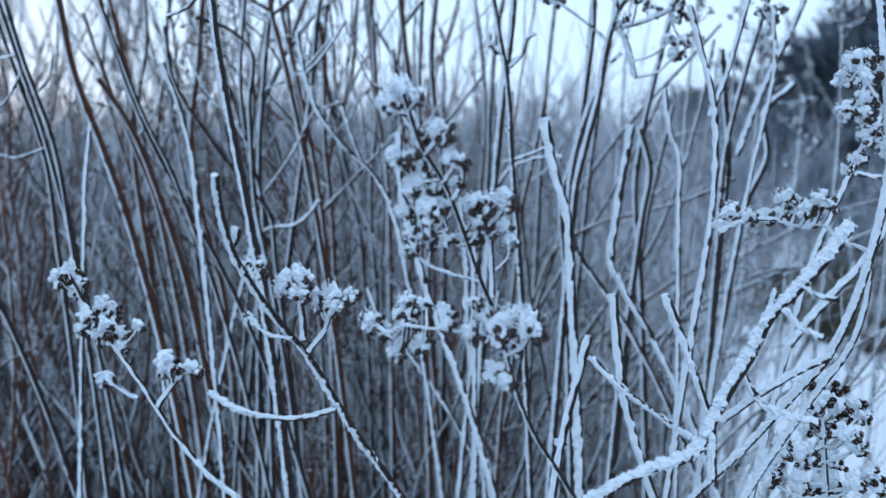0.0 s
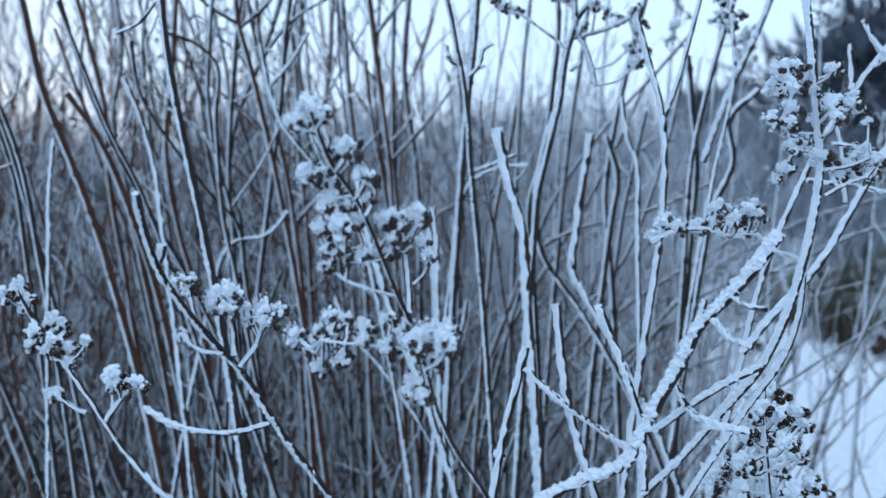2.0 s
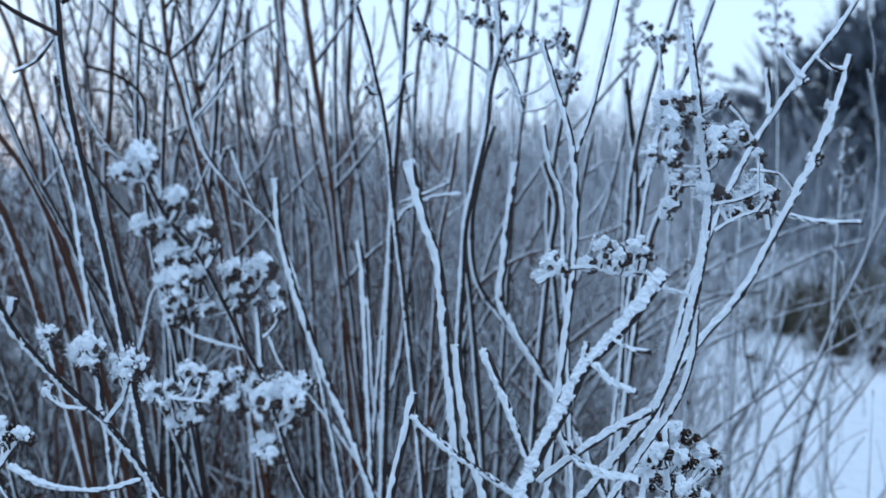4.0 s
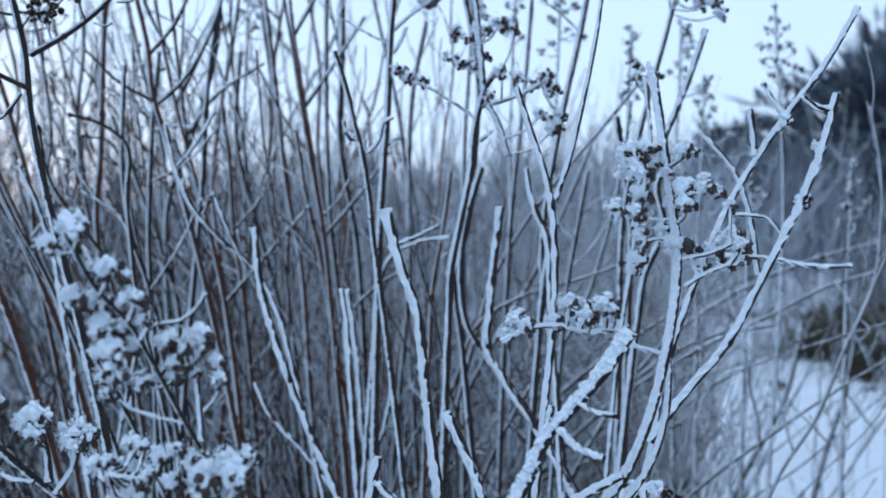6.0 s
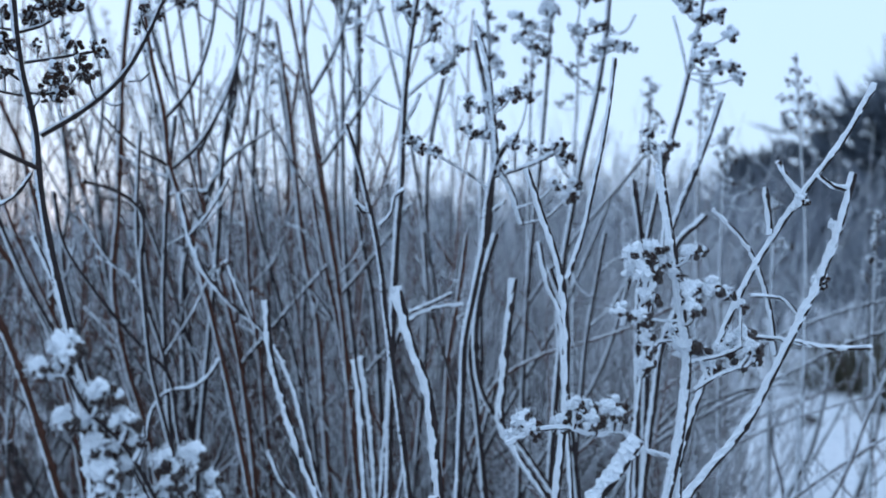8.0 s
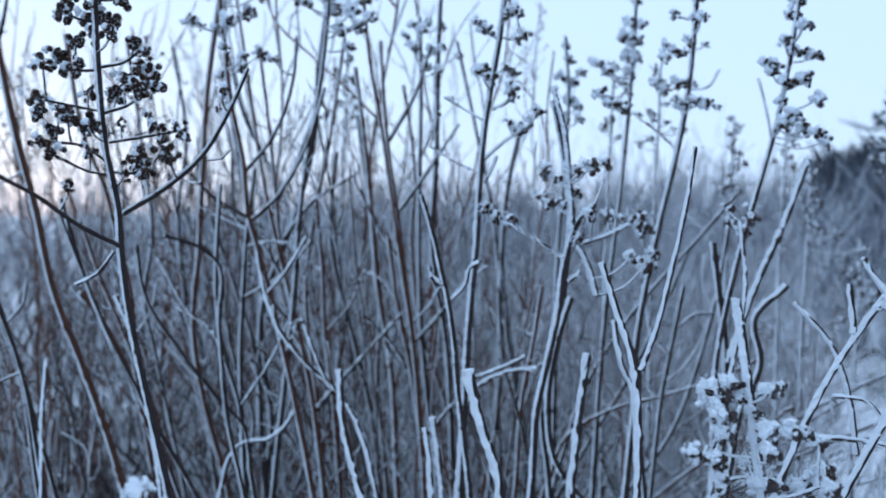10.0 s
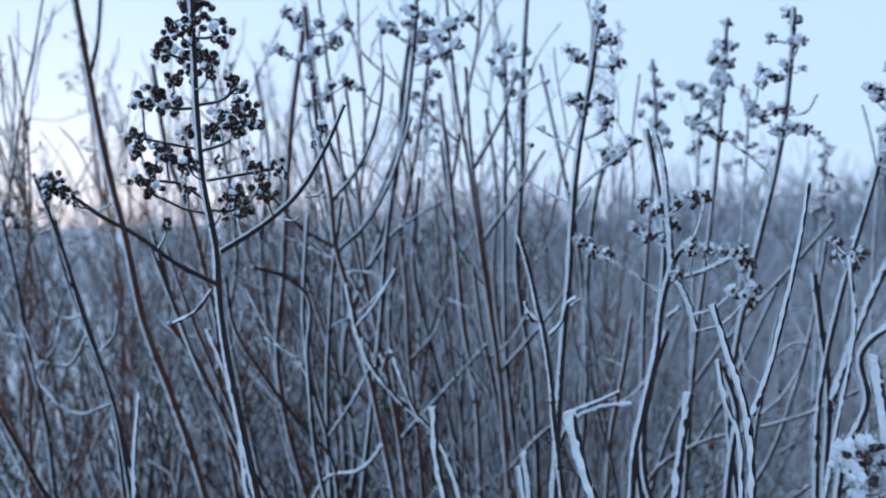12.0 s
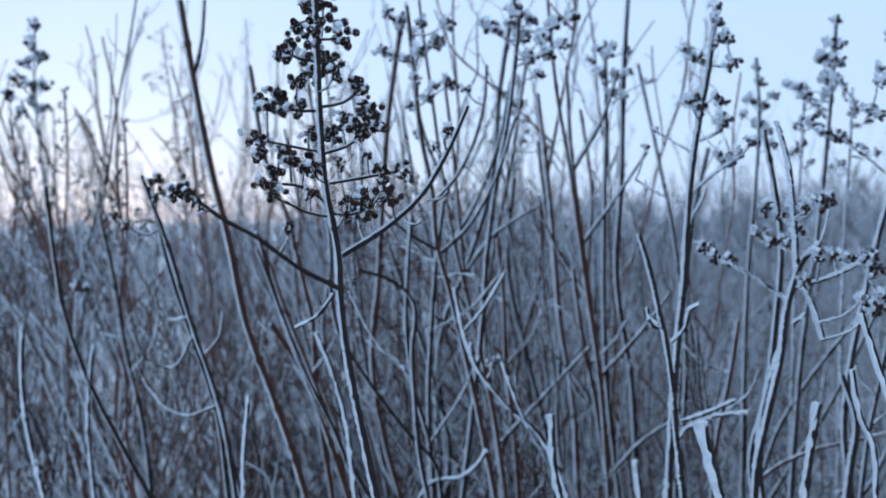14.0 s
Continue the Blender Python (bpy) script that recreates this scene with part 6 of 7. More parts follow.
stem(p, [(-0.0185, 1.2029, 1.2535), (-0.0081, 1.2021, 1.1699), (-0.0125, 1.1996, 1.0807), (-0.0038, 1.1986, 0.9971), (0.0232, 1.1997, 0.9073), (0.0337, 1.1989, 0.8237), (0.0677, 1.1966, 0.3707), (0.0905, 1.195, -0.02)], 0.0018, 0.0033, frost=0.5, bark=RED, detail=1)
p = plant("bare_shrub", "thin dark shrub stem, one side frosted white")
stem(p, [(-0.3173, 1.1279, 1.24), (-0.3028, 1.1274, 1.1479), (-0.3085, 1.1252, 1.0792), (-0.2926, 1.1253, 1.0043), (-0.2653, 1.1267, 0.9292), (-0.244, 1.127, 0.8369), (-0.1802, 1.128, 0.3766), (-0.1376, 1.1286, -0.02)], 0.0017, 0.0032, frost=0.5, bark=RED, detail=1)
p = plant("bare_shrub", "thin dark shrub stem, one side frosted white")
stem(p, [(0.316, 1.1379, 1.1315), (0.282, 1.133, 1.0921), (0.2382, 1.1269, 1.0442), (0.2052, 1.1221, 1.0016), (0.1721, 1.117, 0.9464), (0.1551, 1.1139, 0.8953), (0.057, 1.0958, 0.4029), (-0.0084, 1.0837, -0.02)], 0.0016, 0.0030, frost=0.5, bark=BARK, detail=1)
p = plant("bare_shrub", "thin dark shrub stem, one side frosted white")
stem(p, [(0.3331, 1.1162, 0.9797), (0.2895, 1.1107, 0.9593), (0.2392, 1.1046, 0.9443), (0.1995, 1.0997, 0.9334), (0.1568, 1.0942, 0.9061), (0.1404, 1.0914, 0.8666), (0.0212, 1.0711, 0.39), (-0.0583, 1.0575, -0.02)], 0.0016, 0.0029, frost=0.5, bark=RED, detail=1)
p = plant("bare_shrub", "thin dark shrub stem, one side frosted white")
stem(p, [(0.3104, 1.1369, 1.117), (0.3032, 1.135, 1.0711), (0.2813, 1.1304, 0.9795), (0.2521, 1.1253, 0.9043), (0.2026, 1.118, 0.8376), (0.0542, 1.0963, 0.3769), (-0.0448, 1.0818, -0.02)], 0.0016, 0.0030, frost=0.5, bark=BARK, detail=1)
p = plant("bare_shrub", "thin dark shrub stem, one side frosted white")
stem(p, [(0.5924, 1.3161, 0.9308), (0.5334, 1.3089, 0.9151), (0.4835, 1.3026, 0.8912), (0.3901, 1.2909, 0.8494), (0.2964, 1.2789, 0.7951), (0.2336, 1.2704, 0.7415), (0.085, 1.2504, 0.3337), (-0.0141, 1.237, -0.02)], 0.0019, 0.0034, frost=0.5, bark=BARK, detail=1)
p = plant("bare_shrub", "thin dark shrub stem, one side frosted white")
stem(p, [(0.6052, 1.3685, 0.9587), (0.5599, 1.3631, 0.9498), (0.508, 1.3568, 0.9346), (0.456, 1.3503, 0.9128), (0.3713, 1.3394, 0.8625), (0.3056, 1.3302, 0.7923), (0.157, 1.3094, 0.3565), (0.058, 1.2956, -0.02)], 0.0019, 0.0036, frost=0.5, bark=BARK, detail=1)
p = plant("bare_shrub", "thin dark shrub stem, one side frosted white")
stem(p, [(0.2739, 1.1821, 1.0791), (0.2434, 1.1771, 1.0115), (0.2142, 1.1724, 0.9524), (0.1794, 1.167, 0.8962), (0.1417, 1.1612, 0.8316), (-0.0066, 1.1383, 0.3742), (-0.1054, 1.123, -0.02)], 0.0017, 0.0031, frost=0.5, bark=BARK, detail=1)
p = plant("bare_shrub", "thin dark shrub stem, one side frosted white")
stem(p, [(0.5926, 1.6662, 0.8314), (0.5837, 1.6641, 0.7828), (0.5582, 1.6592, 0.7021), (0.515, 1.6526, 0.6298), (0.391, 1.6335, 0.2834), (0.3083, 1.6208, -0.02)], 0.0024, 0.0045, frost=0.5, bark=BARK, detail=1)
p = plant("bare_shrub", "thin dark shrub stem, one side frosted white")
stem(p, [(0.6732, 1.6754, 0.8298), (0.6555, 1.6712, 0.7327), (0.6199, 1.6646, 0.6278), (0.5496, 1.6518, 0.2825), (0.5027, 1.6432, -0.02)], 0.0024, 0.0045, frost=0.5, bark=BARK, detail=1)
p = plant("bare_shrub", "thin dark shrub stem, one side frosted white")
stem(p, [(0.3783, 1.2407, 0.9124), (0.3424, 1.236, 0.8893), (0.2946, 1.2298, 0.8604), (0.2407, 1.2227, 0.8198), (0.092, 1.203, 0.3689), (-0.0071, 1.1898, -0.02)], 0.0018, 0.0033, frost=0.5, bark=RED, detail=1)
p = plant("bare_shrub", "thin dark shrub stem, one side frosted white")
stem(p, [(0.4607, 1.2494, 0.8811), (0.4132, 1.2438, 0.876), (0.3537, 1.2365, 0.8533), (0.3058, 1.2301, 0.8185), (0.2694, 1.2247, 0.7656), (0.1211, 1.2027, 0.3445), (0.0221, 1.188, -0.02)], 0.0018, 0.0033, frost=0.5, bark=BARK, detail=1)
p = plant("bare_shrub", "tall forked brown shrub, thin frosted twigs")
stem(p, [(-0.1085, 1.0218, 1.2729), (-0.1006, 1.0211, 1.2023), (-0.0956, 1.0202, 1.1418), (-0.0914, 1.0196, 1.0913), (-0.086, 1.0192, 1.051), (-0.0682, 1.0197, 0.9801), (-0.0595, 1.0188, 0.8994), (-0.0275, 1.0156, 0.4047), (-0.0062, 1.0135, -0.02)], 0.0015, 0.0033, frost=0.4, bark=RED, detail=1)
twig(p, [(-0.102, 1.0292, 1.1251), (-0.0811, 1.0325, 1.1629), (-0.0616, 1.0359, 1.2134), (-0.0517, 1.0382, 1.2641)], 0.0020, 0.0013, frost=0.6, bark=BARK, detail=1)
twig(p, [(-0.1078, 1.0295, 1.1685), (-0.1283, 1.0282, 1.2147), (-0.1401, 1.028, 1.2658)], 0.0020, 0.0013, frost=0.6, bark=BARK, detail=1)
twig(p, [(-0.0904, 1.0289, 1.0562), (-0.115, 1.027, 1.0974), (-0.1574, 1.023, 1.1338)], 0.0020, 0.0013, frost=0.6, bark=BARK, detail=1)
twig(p, [(-0.0959, 1.0291, 1.0919), (-0.0691, 1.033, 1.127), (-0.0231, 1.039, 1.1567)], 0.0020, 0.0013, frost=0.6, bark=BARK, detail=1)
twig(p, [(-0.0738, 1.0293, 0.9897), (-0.0959, 1.0277, 1.0309), (-0.1508, 1.0225, 1.0777)], 0.0020, 0.0013, frost=0.6, bark=BARK, detail=1)
twig(p, [(-0.0671, 1.0289, 0.9387), (-0.031, 1.034, 0.9787), (0.0153, 1.0405, 1.0287)], 0.0020, 0.0013, frost=0.6, bark=BARK, detail=1)
p = plant("bare_shrub", "tall forked brown shrub, thin frosted twigs")
stem(p, [(-0.006, 1.0639, 1.2783), (-0.0021, 1.0626, 1.2003), (0.006, 1.0618, 1.1274), (0.0142, 1.0612, 1.0597), (0.0227, 1.0602, 0.9764), (0.0289, 1.0588, 0.8827), (0.0483, 1.0543, 0.3972), (0.0612, 1.0513, -0.02)], 0.0016, 0.0034, frost=0.4, bark=RED, detail=1)
twig(p, [(-0.0022, 1.0723, 1.1862), (0.0246, 1.0765, 1.2329), (0.0384, 1.079, 1.2747)], 0.0021, 0.0013, frost=0.6, bark=BARK, detail=1)
twig(p, [(0.0045, 1.0715, 1.1178), (0.0312, 1.0754, 1.1541), (0.0633, 1.0802, 1.2007)], 0.0021, 0.0013, frost=0.6, bark=BARK, detail=1)
twig(p, [(0.0115, 1.0711, 1.0678), (-0.0114, 1.0693, 1.1024), (-0.0366, 1.0676, 1.1553)], 0.0021, 0.0013, frost=0.6, bark=BARK, detail=1)
twig(p, [(0.0182, 1.0703, 0.9968), (0.0554, 1.0755, 1.0381), (0.0821, 1.0794, 1.0743)], 0.0021, 0.0013, frost=0.6, bark=BARK, detail=1)
twig(p, [(0.0227, 1.0698, 0.9547), (-0.0027, 1.0679, 0.9972), (-0.0335, 1.0651, 1.0293)], 0.0021, 0.0013, frost=0.6, bark=BARK, detail=1)
twig(p, [(0.0261, 1.0691, 0.9073), (0.0591, 1.0737, 0.9435), (0.0907, 1.0778, 0.9639)], 0.0021, 0.0013, frost=0.6, bark=BARK, detail=1)
p = plant("frosted_panicle", "frosted panicle of brown seed heads, slender and cone-shaped")
stem(p, [(0.4841, 1.3106, 1.2335), (0.4851, 1.3094, 1.1787), (0.4873, 1.3084, 1.1227), (0.4889, 1.3064, 1.0293), (0.4837, 1.303, 0.9048), (0.4685, 1.297, 0.7246), (0.4482, 1.2892, 0.3261), (0.4346, 1.2839, -0.02)], 0.0016, 0.0037, frost=0.92, bark=BARK, detail=1)
heads(p, [(0.4786, 1.2898, 1.2253, 0.0043), (0.4815, 1.3193, 1.2177, 0.005), (0.486, 1.3034, 1.2119, 0.005), (0.4769, 1.3184, 1.2052, 0.0056), (0.4872, 1.327, 1.2029, 0.0057), (0.4868, 1.2799, 1.2004, 0.0055), (0.4682, 1.3156, 1.1863, 0.0056), (0.4808, 1.3328, 1.1894, 0.0057), (0.4861, 1.2995, 1.1836, 0.0056), (0.5064, 1.3427, 1.1918, 0.0058), (0.4982, 1.2874, 1.1755, 0.0049), (0.4657, 1.2881, 1.1676, 0.0055), (0.4786, 1.2988, 1.1684, 0.0056), (0.4999, 1.3421, 1.1696, 0.0064), (0.5071, 1.3195, 1.1605, 0.0056), (0.5088, 1.2959, 1.1579, 0.0049), (0.4718, 1.2751, 1.1507, 0.0048), (0.4918, 1.2947, 1.146, 0.0055)], white=0.25, detail=1)
p = plant("frosted_panicle", "frosted panicle of brown seed heads, small and thin")
stem(p, [(0.3287, 1.3428, 1.2206), (0.3258, 1.3411, 1.1622), (0.3199, 1.3384, 1.0778), (0.3148, 1.3352, 0.961), (0.3074, 1.3285, 0.7078), (0.3007, 1.3223, 0.3185), (0.2962, 1.3182, -0.02)], 0.0016, 0.0036, frost=0.92, bark=BARK, detail=1)
heads(p, [(0.3249, 1.3529, 1.219, 0.0052), (0.335, 1.3435, 1.2094, 0.0058), (0.3296, 1.3163, 1.2007, 0.0044), (0.3241, 1.3455, 1.2017, 0.0059), (0.3287, 1.3479, 1.1947, 0.0046), (0.323, 1.3057, 1.1869, 0.0057), (0.3263, 1.3181, 1.1801, 0.0057), (0.3353, 1.3615, 1.1785, 0.0053), (0.3379, 1.3099, 1.1667, 0.0051), (0.3345, 1.3705, 1.1656, 0.0053), (0.3285, 1.3775, 1.1659, 0.0047), (0.3215, 1.3267, 1.1537, 0.0051), (0.3204, 1.3139, 1.1443, 0.0057), (0.3147, 1.3233, 1.1383, 0.0064), (0.333, 1.3321, 1.1372, 0.0045)], white=0.3, detail=1)
p = plant("frosted_panicle", "frosted panicle of brown seed heads, small and thin")
stem(p, [(0.3932, 1.4008, 1.2338), (0.3901, 1.3991, 1.173), (0.384, 1.3963, 1.0851), (0.3787, 1.3929, 0.9634), (0.3709, 1.3858, 0.6929), (0.3644, 1.3797, 0.3118), (0.36, 1.3757, -0.02)], 0.0017, 0.0037, frost=0.92, bark=BARK, detail=1)
heads(p, [(0.3922, 1.4097, 1.2305, 0.0048), (0.3952, 1.3759, 1.2205, 0.0066), (0.3939, 1.3773, 1.2122, 0.006), (0.4068, 1.4366, 1.2175, 0.0063), (0.4076, 1.428, 1.2114, 0.0062), (0.4038, 1.3947, 1.1996, 0.0047), (0.4018, 1.4256, 1.1996, 0.0048), (0.4015, 1.4137, 1.1919, 0.0062), (0.3912, 1.4298, 1.1832, 0.0055), (0.3977, 1.4174, 1.1754, 0.0062), (0.3783, 1.4006, 1.1715, 0.0054), (0.403, 1.4336, 1.1646, 0.0069), (0.4245, 1.4228, 1.1587, 0.0062), (0.4167, 1.402, 1.1502, 0.0068), (0.4177, 1.4284, 1.1484, 0.0055)], white=0.3, detail=1)
p = plant("frosted_panicle", "frosted panicle of brown seed heads, small and thin")
stem(p, [(0.4116, 1.3509, 1.1605), (0.4087, 1.3492, 1.1021), (0.4028, 1.3466, 1.0178), (0.3977, 1.3433, 0.9009), (0.3913, 1.3381, 0.7062), (0.3837, 1.3318, 0.3178), (0.3786, 1.3276, -0.02)], 0.0016, 0.0036, frost=0.92, bark=BARK, detail=1)
heads(p, [(0.4175, 1.3356, 1.1562, 0.0051), (0.4097, 1.3341, 1.1492, 0.0051), (0.4082, 1.3235, 1.1444, 0.0051), (0.4152, 1.387, 1.1421, 0.006), (0.4115, 1.322, 1.1328, 0.0057), (0.3985, 1.3273, 1.1279, 0.0051), (0.419, 1.3357, 1.1209, 0.0045), (0.4019, 1.3261, 1.1156, 0.0045), (0.4128, 1.3244, 1.1108, 0.0045), (0.4093, 1.3624, 1.1028, 0.0059), (0.4148, 1.3565, 1.0965, 0.0059), (0.4146, 1.3168, 1.0938, 0.0063), (0.4359, 1.3309, 1.087, 0.0064), (0.427, 1.3711, 1.0791, 0.0046), (0.471, 1.3497, 1.0728, 0.0052)], white=0.3, detail=1)
p = plant("frosted_panicle", "frosted panicle of brown seed heads, small and thin")
stem(p, [(0.2007, 1.2286, 1.2731), (0.1981, 1.227, 1.2196), (0.1927, 1.2246, 1.1422), (0.188, 1.2216, 1.0352), (0.1802, 1.2138, 0.7376), (0.1738, 1.2075, 0.3319), (0.1696, 1.2032, -0.02)], 0.0015, 0.0033, frost=0.92, bark=BARK, detail=1)
heads(p, [(0.1949, 1.2562, 1.2743, 0.0043), (0.2022, 1.2542, 1.27, 0.0055), (0.1942, 1.2539, 1.2642, 0.0043), (0.2037, 1.2372, 1.2563, 0.006), (0.2111, 1.2262, 1.2509, 0.0059), (0.2142, 1.2133, 1.2419, 0.0053), (0.2157, 1.2221, 1.2393, 0.0053), (0.1914, 1.2193, 1.2292, 0.0047), (0.2069, 1.2372, 1.2305, 0.0054), (0.1985, 1.2527, 1.2286, 0.0049), (0.1966, 1.1993, 1.2116, 0.0058), (0.1989, 1.2164, 1.2107, 0.0047), (0.1918, 1.2018, 1.2052, 0.0047), (0.1858, 1.2416, 1.2031, 0.0048), (0.2048, 1.2053, 1.1931, 0.0047)], white=0.3, detail=1)
p = plant("frosted_panicle", "frosted panicle of brown seed heads, small and thin")
stem(p, [(0.2484, 1.2843, 1.2704), (0.2456, 1.2827, 1.2144), (0.24, 1.2802, 1.1336), (0.2351, 1.277, 1.0217), (0.2271, 1.2692, 0.723), (0.2208, 1.263, 0.3253), (0.2166, 1.2588, -0.02)], 0.0016, 0.0034, frost=0.92, bark=BARK, detail=1)
heads(p, [(0.2417, 1.3149, 1.2737, 0.0064), (0.2428, 1.3118, 1.2654, 0.0057), (0.2507, 1.2853, 1.2563, 0.0044), (0.2491, 1.2588, 1.2477, 0.0061), (0.2495, 1.3137, 1.2477, 0.0057), (0.2617, 1.2689, 1.235, 0.0043), (0.2646, 1.3142, 1.2408, 0.0064), (0.2525, 1.316, 1.2358, 0.0045), (0.2359, 1.2935, 1.2252, 0.005), (0.2383, 1.2777, 1.2195, 0.005), (0.2538, 1.2991, 1.2122, 0.005), (0.2604, 1.2883, 1.2048, 0.0044), (0.274, 1.3076, 1.2052, 0.0051), (0.2355, 1.2694, 1.195, 0.0062), (0.2245, 1.3128, 1.1911, 0.0064)], white=0.3, detail=1)
p = plant("frosted_panicle", "frosted panicle of brown seed heads, small and thin")
stem(p, [(-0.1057, 1.2947, 1.3068), (-0.1086, 1.2931, 1.2484), (-0.1145, 1.2904, 1.1641), (-0.1196, 1.2871, 1.0472), (-0.1282, 1.2785, 0.7161), (-0.1343, 1.2723, 0.3222), (-0.1384, 1.2682, -0.02)], 0.0016, 0.0036, frost=0.92, bark=BARK, detail=1)
heads(p, [(-0.0978, 1.2695, 1.2953, 0.0057), (-0.1089, 1.3027, 1.2989, 0.0065), (-0.0968, 1.2609, 1.2872, 0.0044), (-0.1178, 1.2933, 1.2857, 0.0058), (-0.1284, 1.3214, 1.2864, 0.006), (-0.1108, 1.2935, 1.2738, 0.0045), (-0.107, 1.3173, 1.2762, 0.0066), (-0.1167, 1.322, 1.2668, 0.0053), (-0.095, 1.2857, 1.2543, 0.0064), (-0.1131, 1.2836, 1.247, 0.0052), (-0.0916, 1.2775, 1.24, 0.0051), (-0.1233, 1.3038, 1.2442, 0.0053), (-0.1377, 1.3037, 1.2343, 0.0066), (-0.1026, 1.2964, 1.2306, 0.0065), (-0.0808, 1.3217, 1.2257, 0.006)], white=0.3, detail=1)
p = plant("frosted_panicle", "frosted panicle of brown seed heads, small and thin")
stem(p, [(0.5811, 1.3681, 1.0598), (0.5782, 1.3664, 1.0014), (0.5723, 1.3638, 0.9171), (0.5672, 1.3605, 0.8003), (0.5624, 1.3577, 0.7029), (0.5509, 1.351, 0.3163), (0.5433, 1.3466, -0.02)], 0.0016, 0.0036, frost=0.92, bark=BARK, detail=1)
heads(p, [(0.5819, 1.3897, 1.0564, 0.0053), (0.5842, 1.3595, 1.0531, 0.0064), (0.5758, 1.3541, 1.0481, 0.0051), (0.5745, 1.3471, 1.0397, 0.0051), (0.5894, 1.3609, 1.033, 0.0052), (0.5762, 1.3605, 1.0275, 0.0065), (0.5743, 1.3537, 1.0224, 0.0064), (0.5653, 1.33, 1.0183, 0.0044), (0.59, 1.332, 1.0103, 0.0057), (0.5634, 1.337, 1.0056, 0.0057), (0.5844, 1.3358, 0.9995, 0.0057), (0.5888, 1.358, 0.9944, 0.0045), (0.5597, 1.3398, 0.9858, 0.0051), (0.5576, 1.3299, 0.9831, 0.0057), (0.5793, 1.3555, 0.9785, 0.0058)], white=0.3, detail=1)
p = plant("frosted_panicle", "frosted panicle of brown seed heads, small and thin")
stem(p, [(0.4747, 1.4066, 1.0766), (0.4717, 1.4048, 1.0158), (0.4655, 1.4021, 0.9279), (0.4602, 1.3987, 0.8062), (0.455, 1.3954, 0.6913), (0.4446, 1.3889, 0.3111), (0.4377, 1.3846, -0.02)], 0.0017, 0.0037, frost=0.92, bark=BARK, detail=1)
heads(p, [(0.4769, 1.422, 1.0771, 0.0048), (0.4793, 1.4179, 1.0687, 0.0068), (0.4694, 1.3825, 1.0639, 0.0047), (0.4516, 1.3694, 1.0581, 0.0046), (0.4794, 1.4411, 1.0485, 0.0063), (0.4576, 1.4213, 1.0425, 0.0055), (0.4651, 1.3961, 1.0402, 0.0067), (0.4641, 1.3733, 1.0309, 0.0053), (0.4881, 1.4386, 1.0233, 0.0056), (0.4841, 1.3714, 1.0193, 0.0066), (0.4794, 1.4323, 1.0146, 0.0055), (0.4825, 1.3971, 1.0063, 0.0047), (0.4802, 1.4059, 1.0007, 0.0047), (0.4696, 1.406, 0.9914, 0.0047), (0.446, 1.3641, 0.9898, 0.0046)], white=0.3, detail=1)



# ---- thicket of thin shrub canes behind ----
def wander(g, height, lean, bend):
    """A rising crooked line from the origin."""
    a = g.uniform(0, 6.3)
    way = np.array([math.cos(a) * lean, math.sin(a) * lean, 1.0])
    pts, p = [np.zeros(3)], np.zeros(3)
    steps = 7
    for k in range(steps):
        way = way + g.normal(size=3) * bend * [1, 1, 0.2] - [way[0] * 0.05, way[1] * 0.05, 0]
        p = p + way / np.linalg.norm(way) * height / steps
        pts.append(p)
    return np.array(pts)


def arching(g, reach):
    """A line that rises steeply and then bends over to one side."""
    p = np.array([(0, 0, 0), (0.02, 0, 0.32), (0.08, 0, 0.60), (0.22, 0, 0.78), (0.42, 0, 0.90), (0.64, 0, 0.98)])
    return p * [reach, 1, 1] + g.normal(size=p.shape) * 0.02 * np.arange(6)[:, None] / 5 + [0, 0, 0]


def zigzag(g, height, lean, kink):
    """A rising line that bends a little to alternate sides at each bud, like a living cane."""
    a = g.uniform(0, 6.3)
    way = np.array([math.cos(a) * lean, math.sin(a) * lean, 1.0])
    pts, p, turn = [np.zeros(3)], np.zeros(3), g.uniform(0, 6.3)
    while p[2] < height:
        turn += 2.4 + g.normal() * 0.5
        way = way * [0.96, 0.96, 1] + np.array([math.cos(turn), math.sin(turn), 0]) * kink * g.uniform(0.4, 1.4)
        p = p + way / np.linalg.norm(way) * g.uniform(0.055, 0.10)
        pts.append(p)
    return np.array(pts)


